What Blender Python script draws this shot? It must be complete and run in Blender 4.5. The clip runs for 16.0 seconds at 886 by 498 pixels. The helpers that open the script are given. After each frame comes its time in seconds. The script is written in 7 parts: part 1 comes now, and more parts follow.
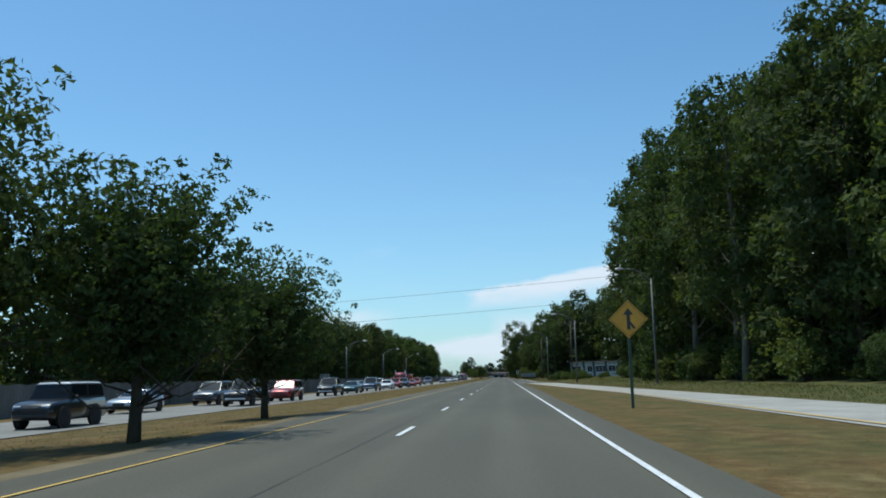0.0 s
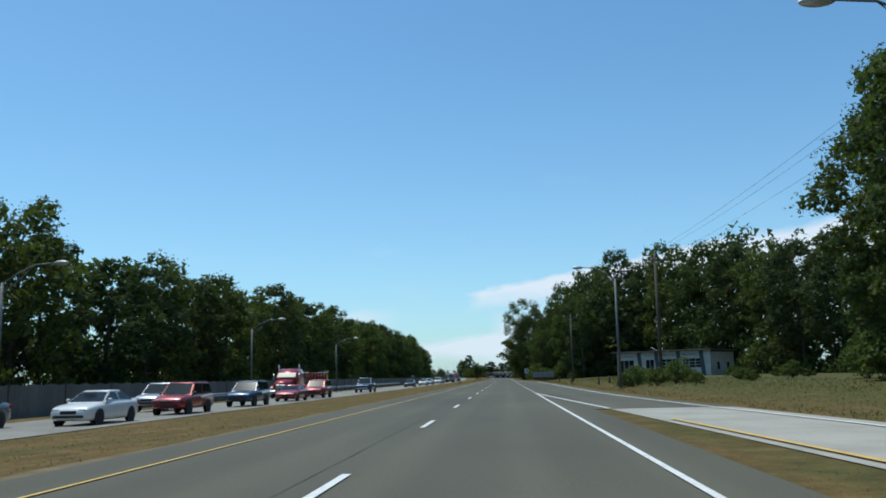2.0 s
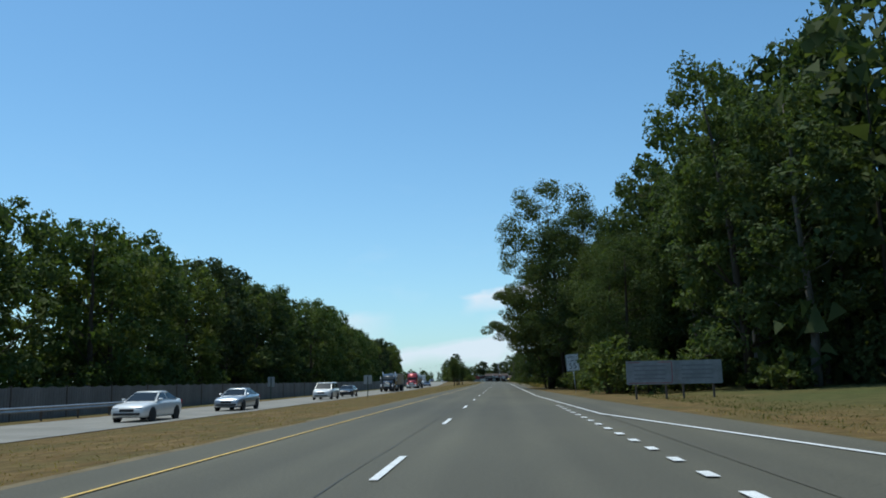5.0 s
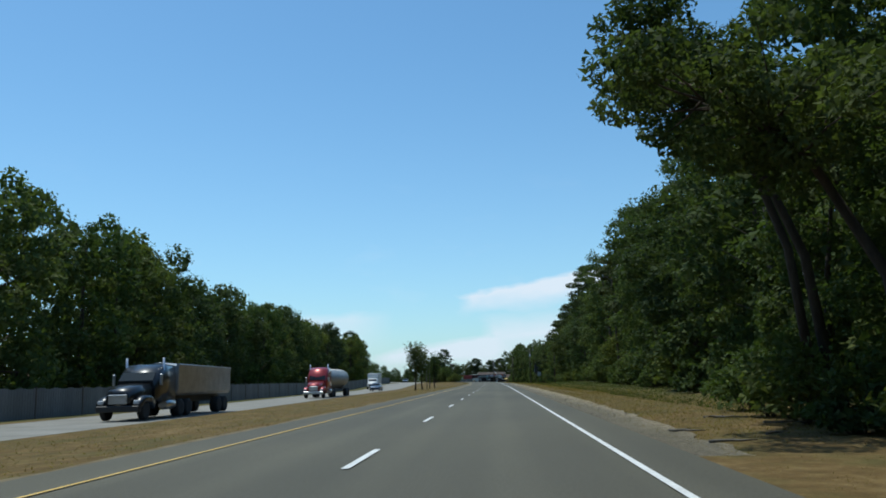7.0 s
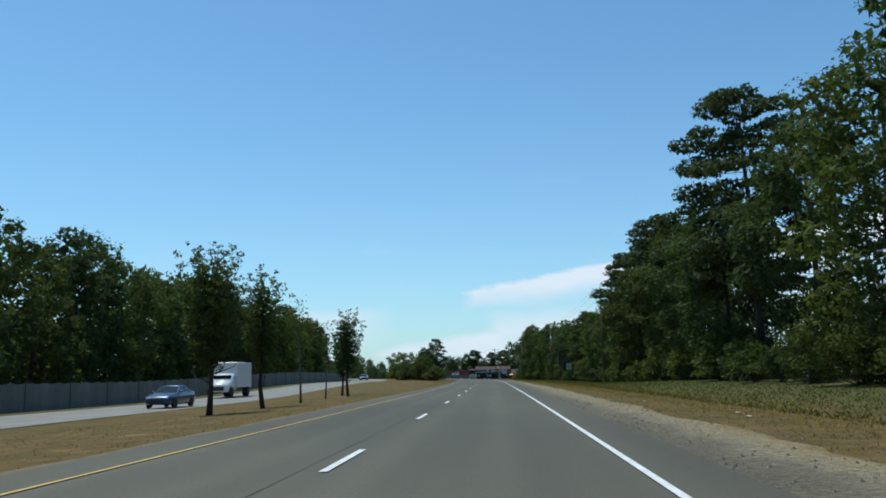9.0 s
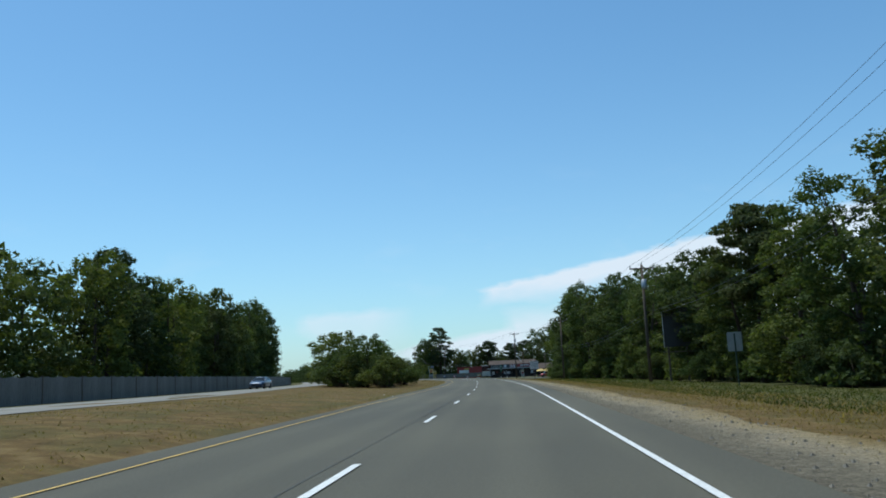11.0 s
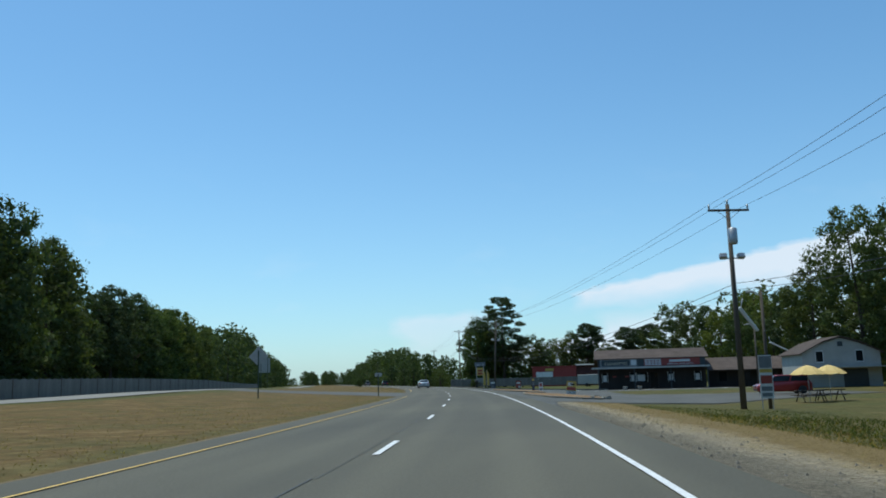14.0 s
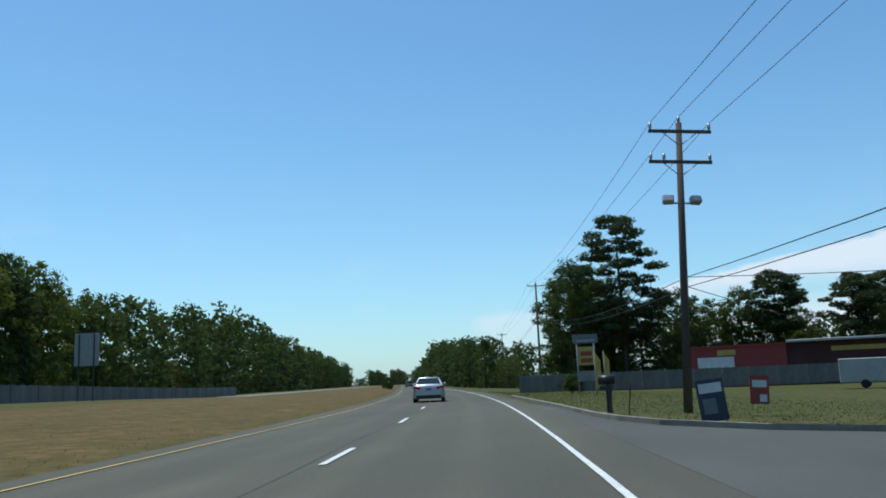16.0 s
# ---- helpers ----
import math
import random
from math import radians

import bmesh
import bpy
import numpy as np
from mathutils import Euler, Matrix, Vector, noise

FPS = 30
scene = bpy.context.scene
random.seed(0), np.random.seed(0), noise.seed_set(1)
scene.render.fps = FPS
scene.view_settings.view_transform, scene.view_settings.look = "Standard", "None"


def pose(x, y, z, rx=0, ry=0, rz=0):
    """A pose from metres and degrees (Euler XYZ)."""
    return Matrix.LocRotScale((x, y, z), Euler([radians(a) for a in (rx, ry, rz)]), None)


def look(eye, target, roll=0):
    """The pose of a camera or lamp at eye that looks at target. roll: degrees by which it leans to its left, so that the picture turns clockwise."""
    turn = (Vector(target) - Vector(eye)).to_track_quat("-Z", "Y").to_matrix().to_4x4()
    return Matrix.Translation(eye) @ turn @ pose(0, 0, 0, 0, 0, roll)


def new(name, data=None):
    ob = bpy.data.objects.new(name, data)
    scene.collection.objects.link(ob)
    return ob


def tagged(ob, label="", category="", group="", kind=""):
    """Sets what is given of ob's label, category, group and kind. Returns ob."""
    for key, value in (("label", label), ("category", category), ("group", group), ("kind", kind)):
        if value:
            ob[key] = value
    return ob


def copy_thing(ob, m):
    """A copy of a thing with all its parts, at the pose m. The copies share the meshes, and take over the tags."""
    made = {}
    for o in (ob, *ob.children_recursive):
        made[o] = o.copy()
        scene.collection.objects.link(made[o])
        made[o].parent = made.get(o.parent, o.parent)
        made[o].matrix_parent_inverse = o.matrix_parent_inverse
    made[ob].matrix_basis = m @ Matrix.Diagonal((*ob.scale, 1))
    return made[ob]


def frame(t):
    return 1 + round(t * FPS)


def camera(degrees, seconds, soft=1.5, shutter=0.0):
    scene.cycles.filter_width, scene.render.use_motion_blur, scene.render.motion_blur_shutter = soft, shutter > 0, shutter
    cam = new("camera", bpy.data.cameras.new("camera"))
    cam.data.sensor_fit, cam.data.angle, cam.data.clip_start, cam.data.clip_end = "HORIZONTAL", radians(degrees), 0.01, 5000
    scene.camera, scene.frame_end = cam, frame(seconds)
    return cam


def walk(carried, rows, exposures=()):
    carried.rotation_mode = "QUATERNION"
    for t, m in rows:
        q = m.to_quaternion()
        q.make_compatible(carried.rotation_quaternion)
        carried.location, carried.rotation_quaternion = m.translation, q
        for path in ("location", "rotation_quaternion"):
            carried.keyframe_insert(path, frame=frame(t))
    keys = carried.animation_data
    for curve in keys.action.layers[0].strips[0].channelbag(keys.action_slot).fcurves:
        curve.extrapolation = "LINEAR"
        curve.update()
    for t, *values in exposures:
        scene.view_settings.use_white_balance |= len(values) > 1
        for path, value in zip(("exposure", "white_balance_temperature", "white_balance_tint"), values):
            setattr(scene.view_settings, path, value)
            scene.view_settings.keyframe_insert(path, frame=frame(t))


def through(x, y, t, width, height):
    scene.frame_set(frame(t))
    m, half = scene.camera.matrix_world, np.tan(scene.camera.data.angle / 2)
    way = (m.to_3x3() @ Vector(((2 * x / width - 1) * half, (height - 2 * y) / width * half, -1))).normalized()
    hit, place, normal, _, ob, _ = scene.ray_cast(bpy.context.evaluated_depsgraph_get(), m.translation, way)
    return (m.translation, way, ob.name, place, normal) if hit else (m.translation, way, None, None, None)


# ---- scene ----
# x, y along the first straight of the road, yaw, pitch, lean; metres and degrees, at full size
PATH = [
    (0.0, 2.143, 3.146, 3.998, 8.883, 1.224),
    (0.5, 2.049, 26.899, 4.050, 8.879, 1.179),
    (1.0, 1.994, 50.647, 4.113, 8.902, 1.231),
    (1.5, 1.931, 74.346, 4.151, 8.912, 1.233),
    (2.0, 1.944, 98.031, 4.119, 8.898, 1.262),
    (2.5, 1.876, 121.577, 4.034, 8.922, 1.158),
    (3.0, 1.773, 145.281, 4.015, 8.900, 1.131),
    (3.5, 1.651, 169.209, 3.976, 8.915, 1.122),
    (4.0, 1.537, 193.294, 3.902, 8.972, 1.117),
    (4.5, 1.468, 217.461, 3.813, 9.043, 1.137),
    (5.0, 1.482, 241.632, 3.729, 9.095, 1.204),
    (5.5, 1.615, 265.731, 3.669, 9.100, 1.342),
    (6.0, 1.765, 289.741, 3.591, 9.070, 1.570),
    (6.5, 1.920, 313.793, 3.535, 9.085, 1.470),
    (7.0, 2.069, 337.823, 3.480, 9.079, 1.385),
    (7.5, 2.119, 362.063, 3.492, 9.060, 1.336),
    (8.0, 2.105, 386.527, 3.534, 8.972, 1.301),
    (8.5, 2.144, 411.211, 3.544, 8.900, 1.197),
    (9.0, 2.141, 436.208, 3.701, 8.798, 1.282),
    (9.5, 2.067, 461.238, 3.894, 8.710, 1.578),
    (10.0, 1.918, 486.269, 4.116, 8.661, 1.989),
    (10.5, 1.689, 511.359, 4.415, 8.660, 2.412),
    (11.0, 1.375, 536.569, 4.839, 8.716, 2.742),
    (11.5, 0.973, 561.960, 5.437, 8.840, 2.874),
    (12.0, 0.445, 587.604, 6.254, 8.972, 2.703),
    (12.5, -0.351, 613.519, 7.319, 8.953, 2.242),
    (13.0, -1.533, 639.314, 8.564, 9.051, 1.889),
    (13.5, -3.389, 664.762, 9.845, 9.102, 1.681),
    (14.0, -6.049, 690.034, 11.323, 9.149, 1.517),
    (14.5, -9.529, 714.916, 12.730, 9.182, 1.530),
    (15.0, -13.549, 739.483, 14.270, 9.149, 1.593),
    (15.5, -18.273, 763.672, 15.599, 9.104, 1.816),
    (16.0, -23.467, 787.293, 16.927, 9.195, 2.313),
]
SIZE = 0.755          # the whole place is built at full size and set down at this scale
EYE = 1.15


def carried_pose(x, y, yaw, pitch, lean):
    eye = Vector((x, y, EYE)) * SIZE
    a, b = radians(yaw), radians(pitch)
    ahead = Vector((-math.sin(a) * math.cos(b), math.cos(a) * math.cos(b), math.sin(b)))
    return look(eye, eye + ahead * 10, -lean)


cam = camera(56.75, 16.0, soft=1.8)
walk(cam, [(t, carried_pose(*row)) for t, *row in PATH], [(0.0, 0.0, 5700, 4), (16.0, 0.0, 5700, 4)])

# ---- light ----
SUN_UP, SUN_LEFT = 71.0, 55.0       # degrees above the horizon; left of the road ahead
world = bpy.data.worlds.new("sky")
scene.world = world
world.use_nodes = True


def build_sky():
    nt = world.node_tree
    nt.nodes.clear()
    add = nt.nodes.new
    out, bg, sky = add("ShaderNodeOutputWorld"), add("ShaderNodeBackground"), add("ShaderNodeTexSky")
    sky.sky_type = "NISHITA"
    sky.sun_disc = False
    sky.sun_elevation, sky.sun_rotation = radians(SUN_UP), radians(-SUN_LEFT)
    sky.air_density, sky.dust_density, sky.ozone_density = 1.0, 0.6, 2.5
    bg.inputs["Strength"].default_value = 0.132
    link = nt.links.new

    def op(kind, a, b=None, c=None, clamp=False):
        n = add("ShaderNodeMath")
        n.operation, n.use_clamp = kind, clamp
        for i, v in enumerate((a, b, c)):
            if v is None:
                continue
            if isinstance(v, (int, float)):
                n.inputs[i].default_value = v
            else:
                link(v, n.inputs[i])
        return n.outputs[0]

    co = add("ShaderNodeTexCoord")
    sep = add("ShaderNodeSeparateXYZ")
    link(co.outputs["Generated"], sep.inputs[0])
    x, y, z = sep.outputs
    az = op("MULTIPLY", op("ARCTAN2", x, y), 57.2958)          # degrees to the right of straight on
    up = op("MULTIPLY", op("ARCSINE", z), 57.2958)
    noise_a, noise_b = add("ShaderNodeTexNoise"), add("ShaderNodeTexNoise")
    for n, scale, detail in ((noise_a, 0.42, 7.0), (noise_b, 1.5, 6.0)):
        comb = add("ShaderNodeCombineXYZ")
        link(op("MULTIPLY", az, 0.45), comb.inputs[0])
        link(up, comb.inputs[1])
        link(comb.outputs[0], n.inputs["Vector"])
        n.inputs["Scale"].default_value, n.inputs["Detail"].default_value = scale, detail
    wob = op("SUBTRACT", noise_a.outputs["Fac"], 0.5)
    wob2 = op("SUBTRACT", noise_b.outputs["Fac"], 0.5)

    def bank(az0, az1, low0, low1, top0, top1, soft_low, soft_top, amount):
        """A cloud bank between two bearings, its underside and its top given at both ends."""
        s = op("DIVIDE", op("SUBTRACT", az, az0), az1 - az0, clamp=True)
        side = op("MULTIPLY", op("DIVIDE", op("SUBTRACT", op("ADD", az, op("MULTIPLY", wob, 5.0)), az0), 1.2, clamp=True),
                  op("DIVIDE", op("SUBTRACT", az1, az), 3.0, clamp=True))
        low = op("ADD", op("MULTIPLY_ADD", s, low1 - low0, low0), op("MULTIPLY", wob, 2.6))
        top = op("ADD", op("MULTIPLY_ADD", s, top1 - top0, top0), op("MULTIPLY", wob2, 0.7))
        body = op("MULTIPLY", op("DIVIDE", op("SUBTRACT", up, low), soft_low, clamp=True),
                  op("DIVIDE", op("SUBTRACT", top, up), soft_top, clamp=True))
        return op("MULTIPLY", op("MULTIPLY", side, body), amount)

    mask = None
    for spec in CLOUDS:
        m = bank(*spec)
        mask = m if mask is None else op("MAXIMUM", mask, m)
    streak = op("MULTIPLY", op("DIVIDE", op("SUBTRACT", noise_a.outputs["Fac"], 0.56), 0.2, clamp=True),
                op("MULTIPLY", op("DIVIDE", op("SUBTRACT", 16.0, up), 10.0, clamp=True), 0.12))
    haze = op("MULTIPLY", op("POWER", op("SUBTRACT", 1.0, op("DIVIDE", op("ABSOLUTE", up), 30.0, clamp=True)), 2.4), 0.36)
    cloud = op("MAXIMUM", mask, streak, clamp=True)
    tint, hazy, mix = (add("ShaderNodeMix") for _ in range(3))
    for n in (tint, hazy, mix):
        n.data_type = "RGBA"
    tint.blend_type = "MULTIPLY"
    tint.inputs[0].default_value = 1.0
    tint.inputs[7].default_value = (0.80, 1.0, 0.99, 1)
    link(sky.outputs[0], tint.inputs[6])
    link(haze, hazy.inputs[0])
    link(tint.outputs[2], hazy.inputs[6])
    hazy.inputs[7].default_value = (4.15, 5.15, 5.75, 1)
    link(cloud, mix.inputs[0])
    link(hazy.outputs[2], mix.inputs[6])
    mix.inputs[7].default_value = (6.1, 6.2, 6.35, 1)
    link(mix.outputs[2], bg.inputs["Color"])
    link(bg.outputs[0], out.inputs[0])


CLOUDS = [
    (-3.0, 18.0, 4.3, 5.4, 5.8, 9.4, 1.5, 0.35, 0.95),
    (10.0, 42.0, 5.2, 6.4, 8.0, 12.5, 2.0, 0.6, 0.9),
    (-1.0, 34.0, 1.0, 1.4, 4.6, 6.4, 2.0, 1.8, 0.85),
    (-8.5, 3.0, 0.5, 0.9, 2.0, 3.8, 1.0, 0.5, 0.85),
    (-15.0, -7.0, 0.4, 1.2, 4.6, 5.0, 3.2, 0.6, 0.55),
]
build_sky()
sun_data = bpy.data.lights.new("sun", "SUN")
sun_data.energy, sun_data.angle, sun_data.color = 3.6, radians(0.53), (1.0, 0.92, 0.77)
a, b = radians(SUN_LEFT), radians(SUN_UP)
new("sun", sun_data).matrix_world = look((0, 0, 60), Vector((0, 0, 60)) - Vector((-math.sin(a) * math.cos(b), math.cos(a) * math.cos(b), math.sin(b))))

# ---- materials ----
def material(name, build, **soc):
    m = bpy.data.materials.new(name)
    m.use_nodes = True
    nt = m.node_tree
    p = nt.nodes["Principled BSDF"]
    for k, v in soc.items():
        p.inputs[k.replace("_", " ")].default_value = v
    if build:
        build(nt, p)
    return m


def nd(nt, kind, **vals):
    n = nt.nodes.new("ShaderNode" + kind)
    for k, v in vals.items():
        key = k.replace("_", " ")
        if key in n.inputs:
            n.inputs[key].default_value = v
        else:
            setattr_simple(n, k, v)
    return n


def setattr_simple(n, k, v):
    if k == "op":
        n.operation = v
    elif k == "blend":
        n.blend_type = v
    elif k == "dt":
        n.data_type = v


def noise_fac(nt, scale, detail=4.0, rough=0.6, stretch=(1, 1, 1), coord="Object"):
    co, mp, n = nd(nt, "TexCoord"), nd(nt, "Mapping"), nd(nt, "TexNoise", Scale=scale, Detail=detail, Roughness=rough)
    mp.inputs["Scale"].default_value = stretch
    nt.links.new(co.outputs[coord], mp.inputs["Vector"])
    nt.links.new(mp.outputs[0], n.inputs["Vector"])
    return n.outputs["Fac"]


def ramp(nt, fac, stops):
    r = nd(nt, "ValToRGB")
    while len(r.color_ramp.elements) < len(stops):
        r.color_ramp.elements.new(0.5)
    for e, (pos, col) in zip(r.color_ramp.elements, stops):
        e.position, e.color = pos, (*col, 1)
    nt.links.new(fac, r.inputs[0])
    return r.outputs[0]


def mixc(nt, fac, a, b, blend="MIX"):
    m = nd(nt, "Mix")
    m.data_type, m.blend_type = "RGBA", blend
    for sock, v in ((m.inputs[0], fac), (m.inputs[6], a), (m.inputs[7], b)):
        if isinstance(v, (int, float)):
            sock.default_value = v
        elif isinstance(v, tuple):
            sock.default_value = (*v, 1)
        else:
            nt.links.new(v, sock)
    return m.outputs[2]


def bump(nt, p, height, strength=0.3, dist=0.02):
    b = nd(nt, "Bump", Strength=strength, Distance=dist)
    nt.links.new(height, b.inputs["Height"])
    nt.links.new(b.outputs[0], p.inputs["Normal"])


def speckled(name, dark, light, scale=6.0, fine=60.0, rough=0.8, bump_s=0.25, metal=0.0, stretch=(1, 1, 1), spec=0.3):
    """A surface with slow stains and fine grain between two colours."""
    def build(nt, p):
        big, small = noise_fac(nt, scale, 5, 0.6, stretch), noise_fac(nt, fine, 3, 0.7, stretch)
        c = ramp(nt, big, [(0.3, dark), (0.72, light)])
        g = ramp(nt, small, [(0.3, (0.72, 0.72, 0.72)), (0.7, (1.18, 1.18, 1.18))])
        nt.links.new(mixc(nt, 0.8, c, g, "MULTIPLY"), p.inputs["Base Color"])
        if bump_s:
            bump(nt, p, small, bump_s)
    return material(name, build, Roughness=rough, Metallic=metal, Specular_IOR_Level=spec)


def leafy(name, dark, mid, light, shine=0.08, through=0.36):
    def build(nt, p):
        geo, info = nd(nt, "NewGeometry"), nd(nt, "ObjectInfo")
        c = ramp(nt, geo.outputs["Random Per Island"], [(0.0, dark), (0.55, mid), (1.0, light)])
        tint = ramp(nt, info.outputs["Random"], [(0.0, (0.72, 0.8, 0.75)), (0.5, (1.0, 1.0, 1.0)), (1.0, (1.25, 1.12, 0.85))])
        c = mixc(nt, 1.0, c, tint, "MULTIPLY")
        patch = ramp(nt, noise_fac(nt, 0.5, 3), [(0.3, (0.75, 0.8, 0.8)), (0.7, (1.2, 1.15, 1.0))])
        c = mixc(nt, 1.0, c, patch, "MULTIPLY")
        nt.links.new(c, p.inputs["Base Color"])
        tr = nd(nt, "BsdfTranslucent")
        nt.links.new(mixc(nt, 1.0, c, (1.1, 1.25, 0.5), "MULTIPLY"), tr.inputs["Color"])
        mx = nd(nt, "MixShader")
        mx.inputs[0].default_value = through
        out = nt.nodes["Material Output"]
        nt.links.new(p.outputs[0], mx.inputs[1])
        nt.links.new(tr.outputs[0], mx.inputs[2])
        nt.links.new(mx.outputs[0], out.inputs[0])
    return material(name, build, Roughness=0.75, Specular_IOR_Level=shine)


def plain(name, col, rough=0.5, metal=0.0, vary=0.12, scale=3.0, spec=0.5, coat=0.0):
    lo, hi = tuple(c * (1 - vary) for c in col), tuple(min(1, c * (1 + vary)) for c in col)

    def build(nt, p):
        nt.links.new(ramp(nt, noise_fac(nt, scale, 5, 0.65), [(0.3, lo), (0.7, hi)]), p.inputs["Base Color"])
    return material(name, build, Roughness=rough, Metallic=metal, Specular_IOR_Level=spec, Coat_Weight=coat)


def asphalt_build(nt, p):
    co = nd(nt, "TexCoord")
    big = noise_fac(nt, 0.35, 5, 0.6, (1.0, 0.12, 1))
    fine = noise_fac(nt, 22.0, 5, 0.85)
    patch = noise_fac(nt, 0.06, 4, 0.55)
    c = ramp(nt, big, [(0.3, (0.082, 0.077, 0.058)), (0.7, (0.109, 0.102, 0.075))])
    c = mixc(nt, 1.0, c, ramp(nt, fine, [(0.28, (0.6, 0.6, 0.6)), (0.72, (1.4, 1.4, 1.38))]), "MULTIPLY")
    c = mixc(nt, 1.0, c, ramp(nt, patch, [(0.35, (0.9, 0.9, 0.92)), (0.65, (1.1, 1.09, 1.06))]), "MULTIPLY")
    sep = nd(nt, "UVMap")
    s2 = nd(nt, "SeparateXYZ")
    nt.links.new(sep.outputs[0], s2.inputs[0])
    # worn wheel tracks and the darker band between lanes, by the distance from the lane line
    w = nd(nt, "Math", op="MULTIPLY")
    w.inputs[1].default_value = 3.6
    nt.links.new(s2.outputs[0], w.inputs[0])
    s3 = nd(nt, "Math", op="SINE")
    nt.links.new(w.outputs[0], s3.inputs[0])
    c = mixc(nt, 1.0, c, ramp(nt, s3.outputs[0], [(0.0, (0.93, 0.93, 0.93)), (1.0, (1.06, 1.06, 1.05))]), "MULTIPLY")
    nt.links.new(c, p.inputs["Base Color"])
    bump(nt, p, fine, 0.35, 0.01)


def grass_build(nt, p):
    tufts, slow, blades = noise_fac(nt, 1.6, 6, 0.7), noise_fac(nt, 0.12, 4, 0.6), noise_fac(nt, 26.0, 4, 0.8)
    patch = noise_fac(nt, 0.42, 6, 0.7, (1, 0.7, 1))
    dry = ramp(nt, tufts, [(0.25, (0.072, 0.047, 0.019)), (0.5, (0.130, 0.086, 0.034)), (0.75, (0.205, 0.148, 0.064))])
    dry = mixc(nt, ramp(nt, patch, [(0.45, (0, 0, 0)), (0.62, (0.85, 0.85, 0.85))]), dry, ramp(nt, tufts, [(0.3, (0.056, 0.052, 0.019)), (0.7, (0.118, 0.100, 0.036))]))
    dry = mixc(nt, ramp(nt, patch, [(0.3, (0.8, 0.8, 0.8)), (0.41, (0, 0, 0))]), dry, ramp(nt, tufts, [(0.3, (0.175, 0.125, 0.056)), (0.7, (0.27, 0.205, 0.10))]))
    green = ramp(nt, tufts, [(0.3, (0.042, 0.053, 0.017)), (0.7, (0.098, 0.104, 0.036))])
    # dry on the verges, greener towards the woods and yards
    uv = nd(nt, "UVMap")
    sep = nd(nt, "SeparateXYZ")
    nt.links.new(uv.outputs[0], sep.inputs[0])
    wet = nd(nt, "Math", op="ADD")
    nt.links.new(sep.outputs[1], wet.inputs[0])
    sl = nd(nt, "Math", op="MULTIPLY_ADD")
    sl.inputs[1].default_value, sl.inputs[2].default_value = 1.3, -0.65
    nt.links.new(slow, sl.inputs[0])
    nt.links.new(sl.outputs[0], wet.inputs[1])
    wet.use_clamp = True
    c = mixc(nt, wet.outputs[0], dry, green)
    c = mixc(nt, 1.0, c, ramp(nt, blades, [(0.25, (0.72, 0.72, 0.72)), (0.75, (1.28, 1.28, 1.25))]), "MULTIPLY")
    nt.links.new(c, p.inputs["Base Color"])
    bump(nt, p, blades, 0.45, 0.03)


ASPHALT = material("asphalt", asphalt_build, Roughness=0.82, Specular_IOR_Level=0.25)
GRASS = material("grass", grass_build, Roughness=0.95, Specular_IOR_Level=0.1)
CONCRETE = speckled("concrete", (0.30, 0.285, 0.25), (0.42, 0.40, 0.35), 0.5, 40, 0.85)
OLD_CONCRETE = speckled("old_concrete", (0.19, 0.182, 0.16), (0.28, 0.268, 0.238), 0.4, 40, 0.9)
LOT = speckled("old_asphalt", (0.072, 0.070, 0.060), (0.110, 0.107, 0.092), 0.25, 40, 0.8, stretch=(1, 0.5, 1))


def gravel_build(nt, p):
    big, mid, fine = noise_fac(nt, 0.5, 5, 0.7, (1, 0.6, 1)), noise_fac(nt, 6.0, 6, 0.8), noise_fac(nt, 30.0, 3, 0.85)
    uv, sep = nd(nt, "UVMap"), nd(nt, "SeparateXYZ")
    nt.links.new(uv.outputs[0], sep.inputs[0])
    # grey stone by the asphalt, then pale bare soil, then straw; the borders wander
    shift = nd(nt, "Math", op="MULTIPLY_ADD")
    shift.inputs[1].default_value, shift.inputs[2].default_value = 2.4, -1.2
    nt.links.new(big, shift.inputs[0])
    off = nd(nt, "Math", op="ADD")
    nt.links.new(sep.outputs[0], off.inputs[0])
    nt.links.new(shift.outputs[0], off.inputs[1])
    t = nd(nt, "MapRange")
    t.inputs[1].default_value, t.inputs[2].default_value = 4.6, 8.2
    nt.links.new(off.outputs[0], t.inputs[0])
    c = ramp(nt, t.outputs[0], [(0.0, (0.145, 0.130, 0.100)), (0.25, (0.185, 0.165, 0.125)), (0.42, (0.29, 0.25, 0.18)), (0.58, (0.31, 0.255, 0.155)), (0.8, (0.21, 0.155, 0.068))])
    c = mixc(nt, 1.0, c, ramp(nt, mid, [(0.32, (0.66, 0.65, 0.62)), (0.5, (1.0, 0.99, 0.96)), (0.68, (1.3, 1.29, 1.25))]), "MULTIPLY")
    lumps = noise_fac(nt, 17.0, 4, 0.8)
    c = mixc(nt, 1.0, c, ramp(nt, lumps, [(0.34, (0.6, 0.59, 0.57)), (0.5, (1.0, 1.0, 1.0)), (0.66, (1.35, 1.34, 1.32))]), "MULTIPLY")
    c = mixc(nt, 1.0, c, ramp(nt, fine, [(0.25, (0.5, 0.5, 0.5)), (0.75, (1.45, 1.45, 1.45))]), "MULTIPLY")
    nt.links.new(c, p.inputs["Base Color"])
    bump(nt, p, fine, 0.9, 0.04)


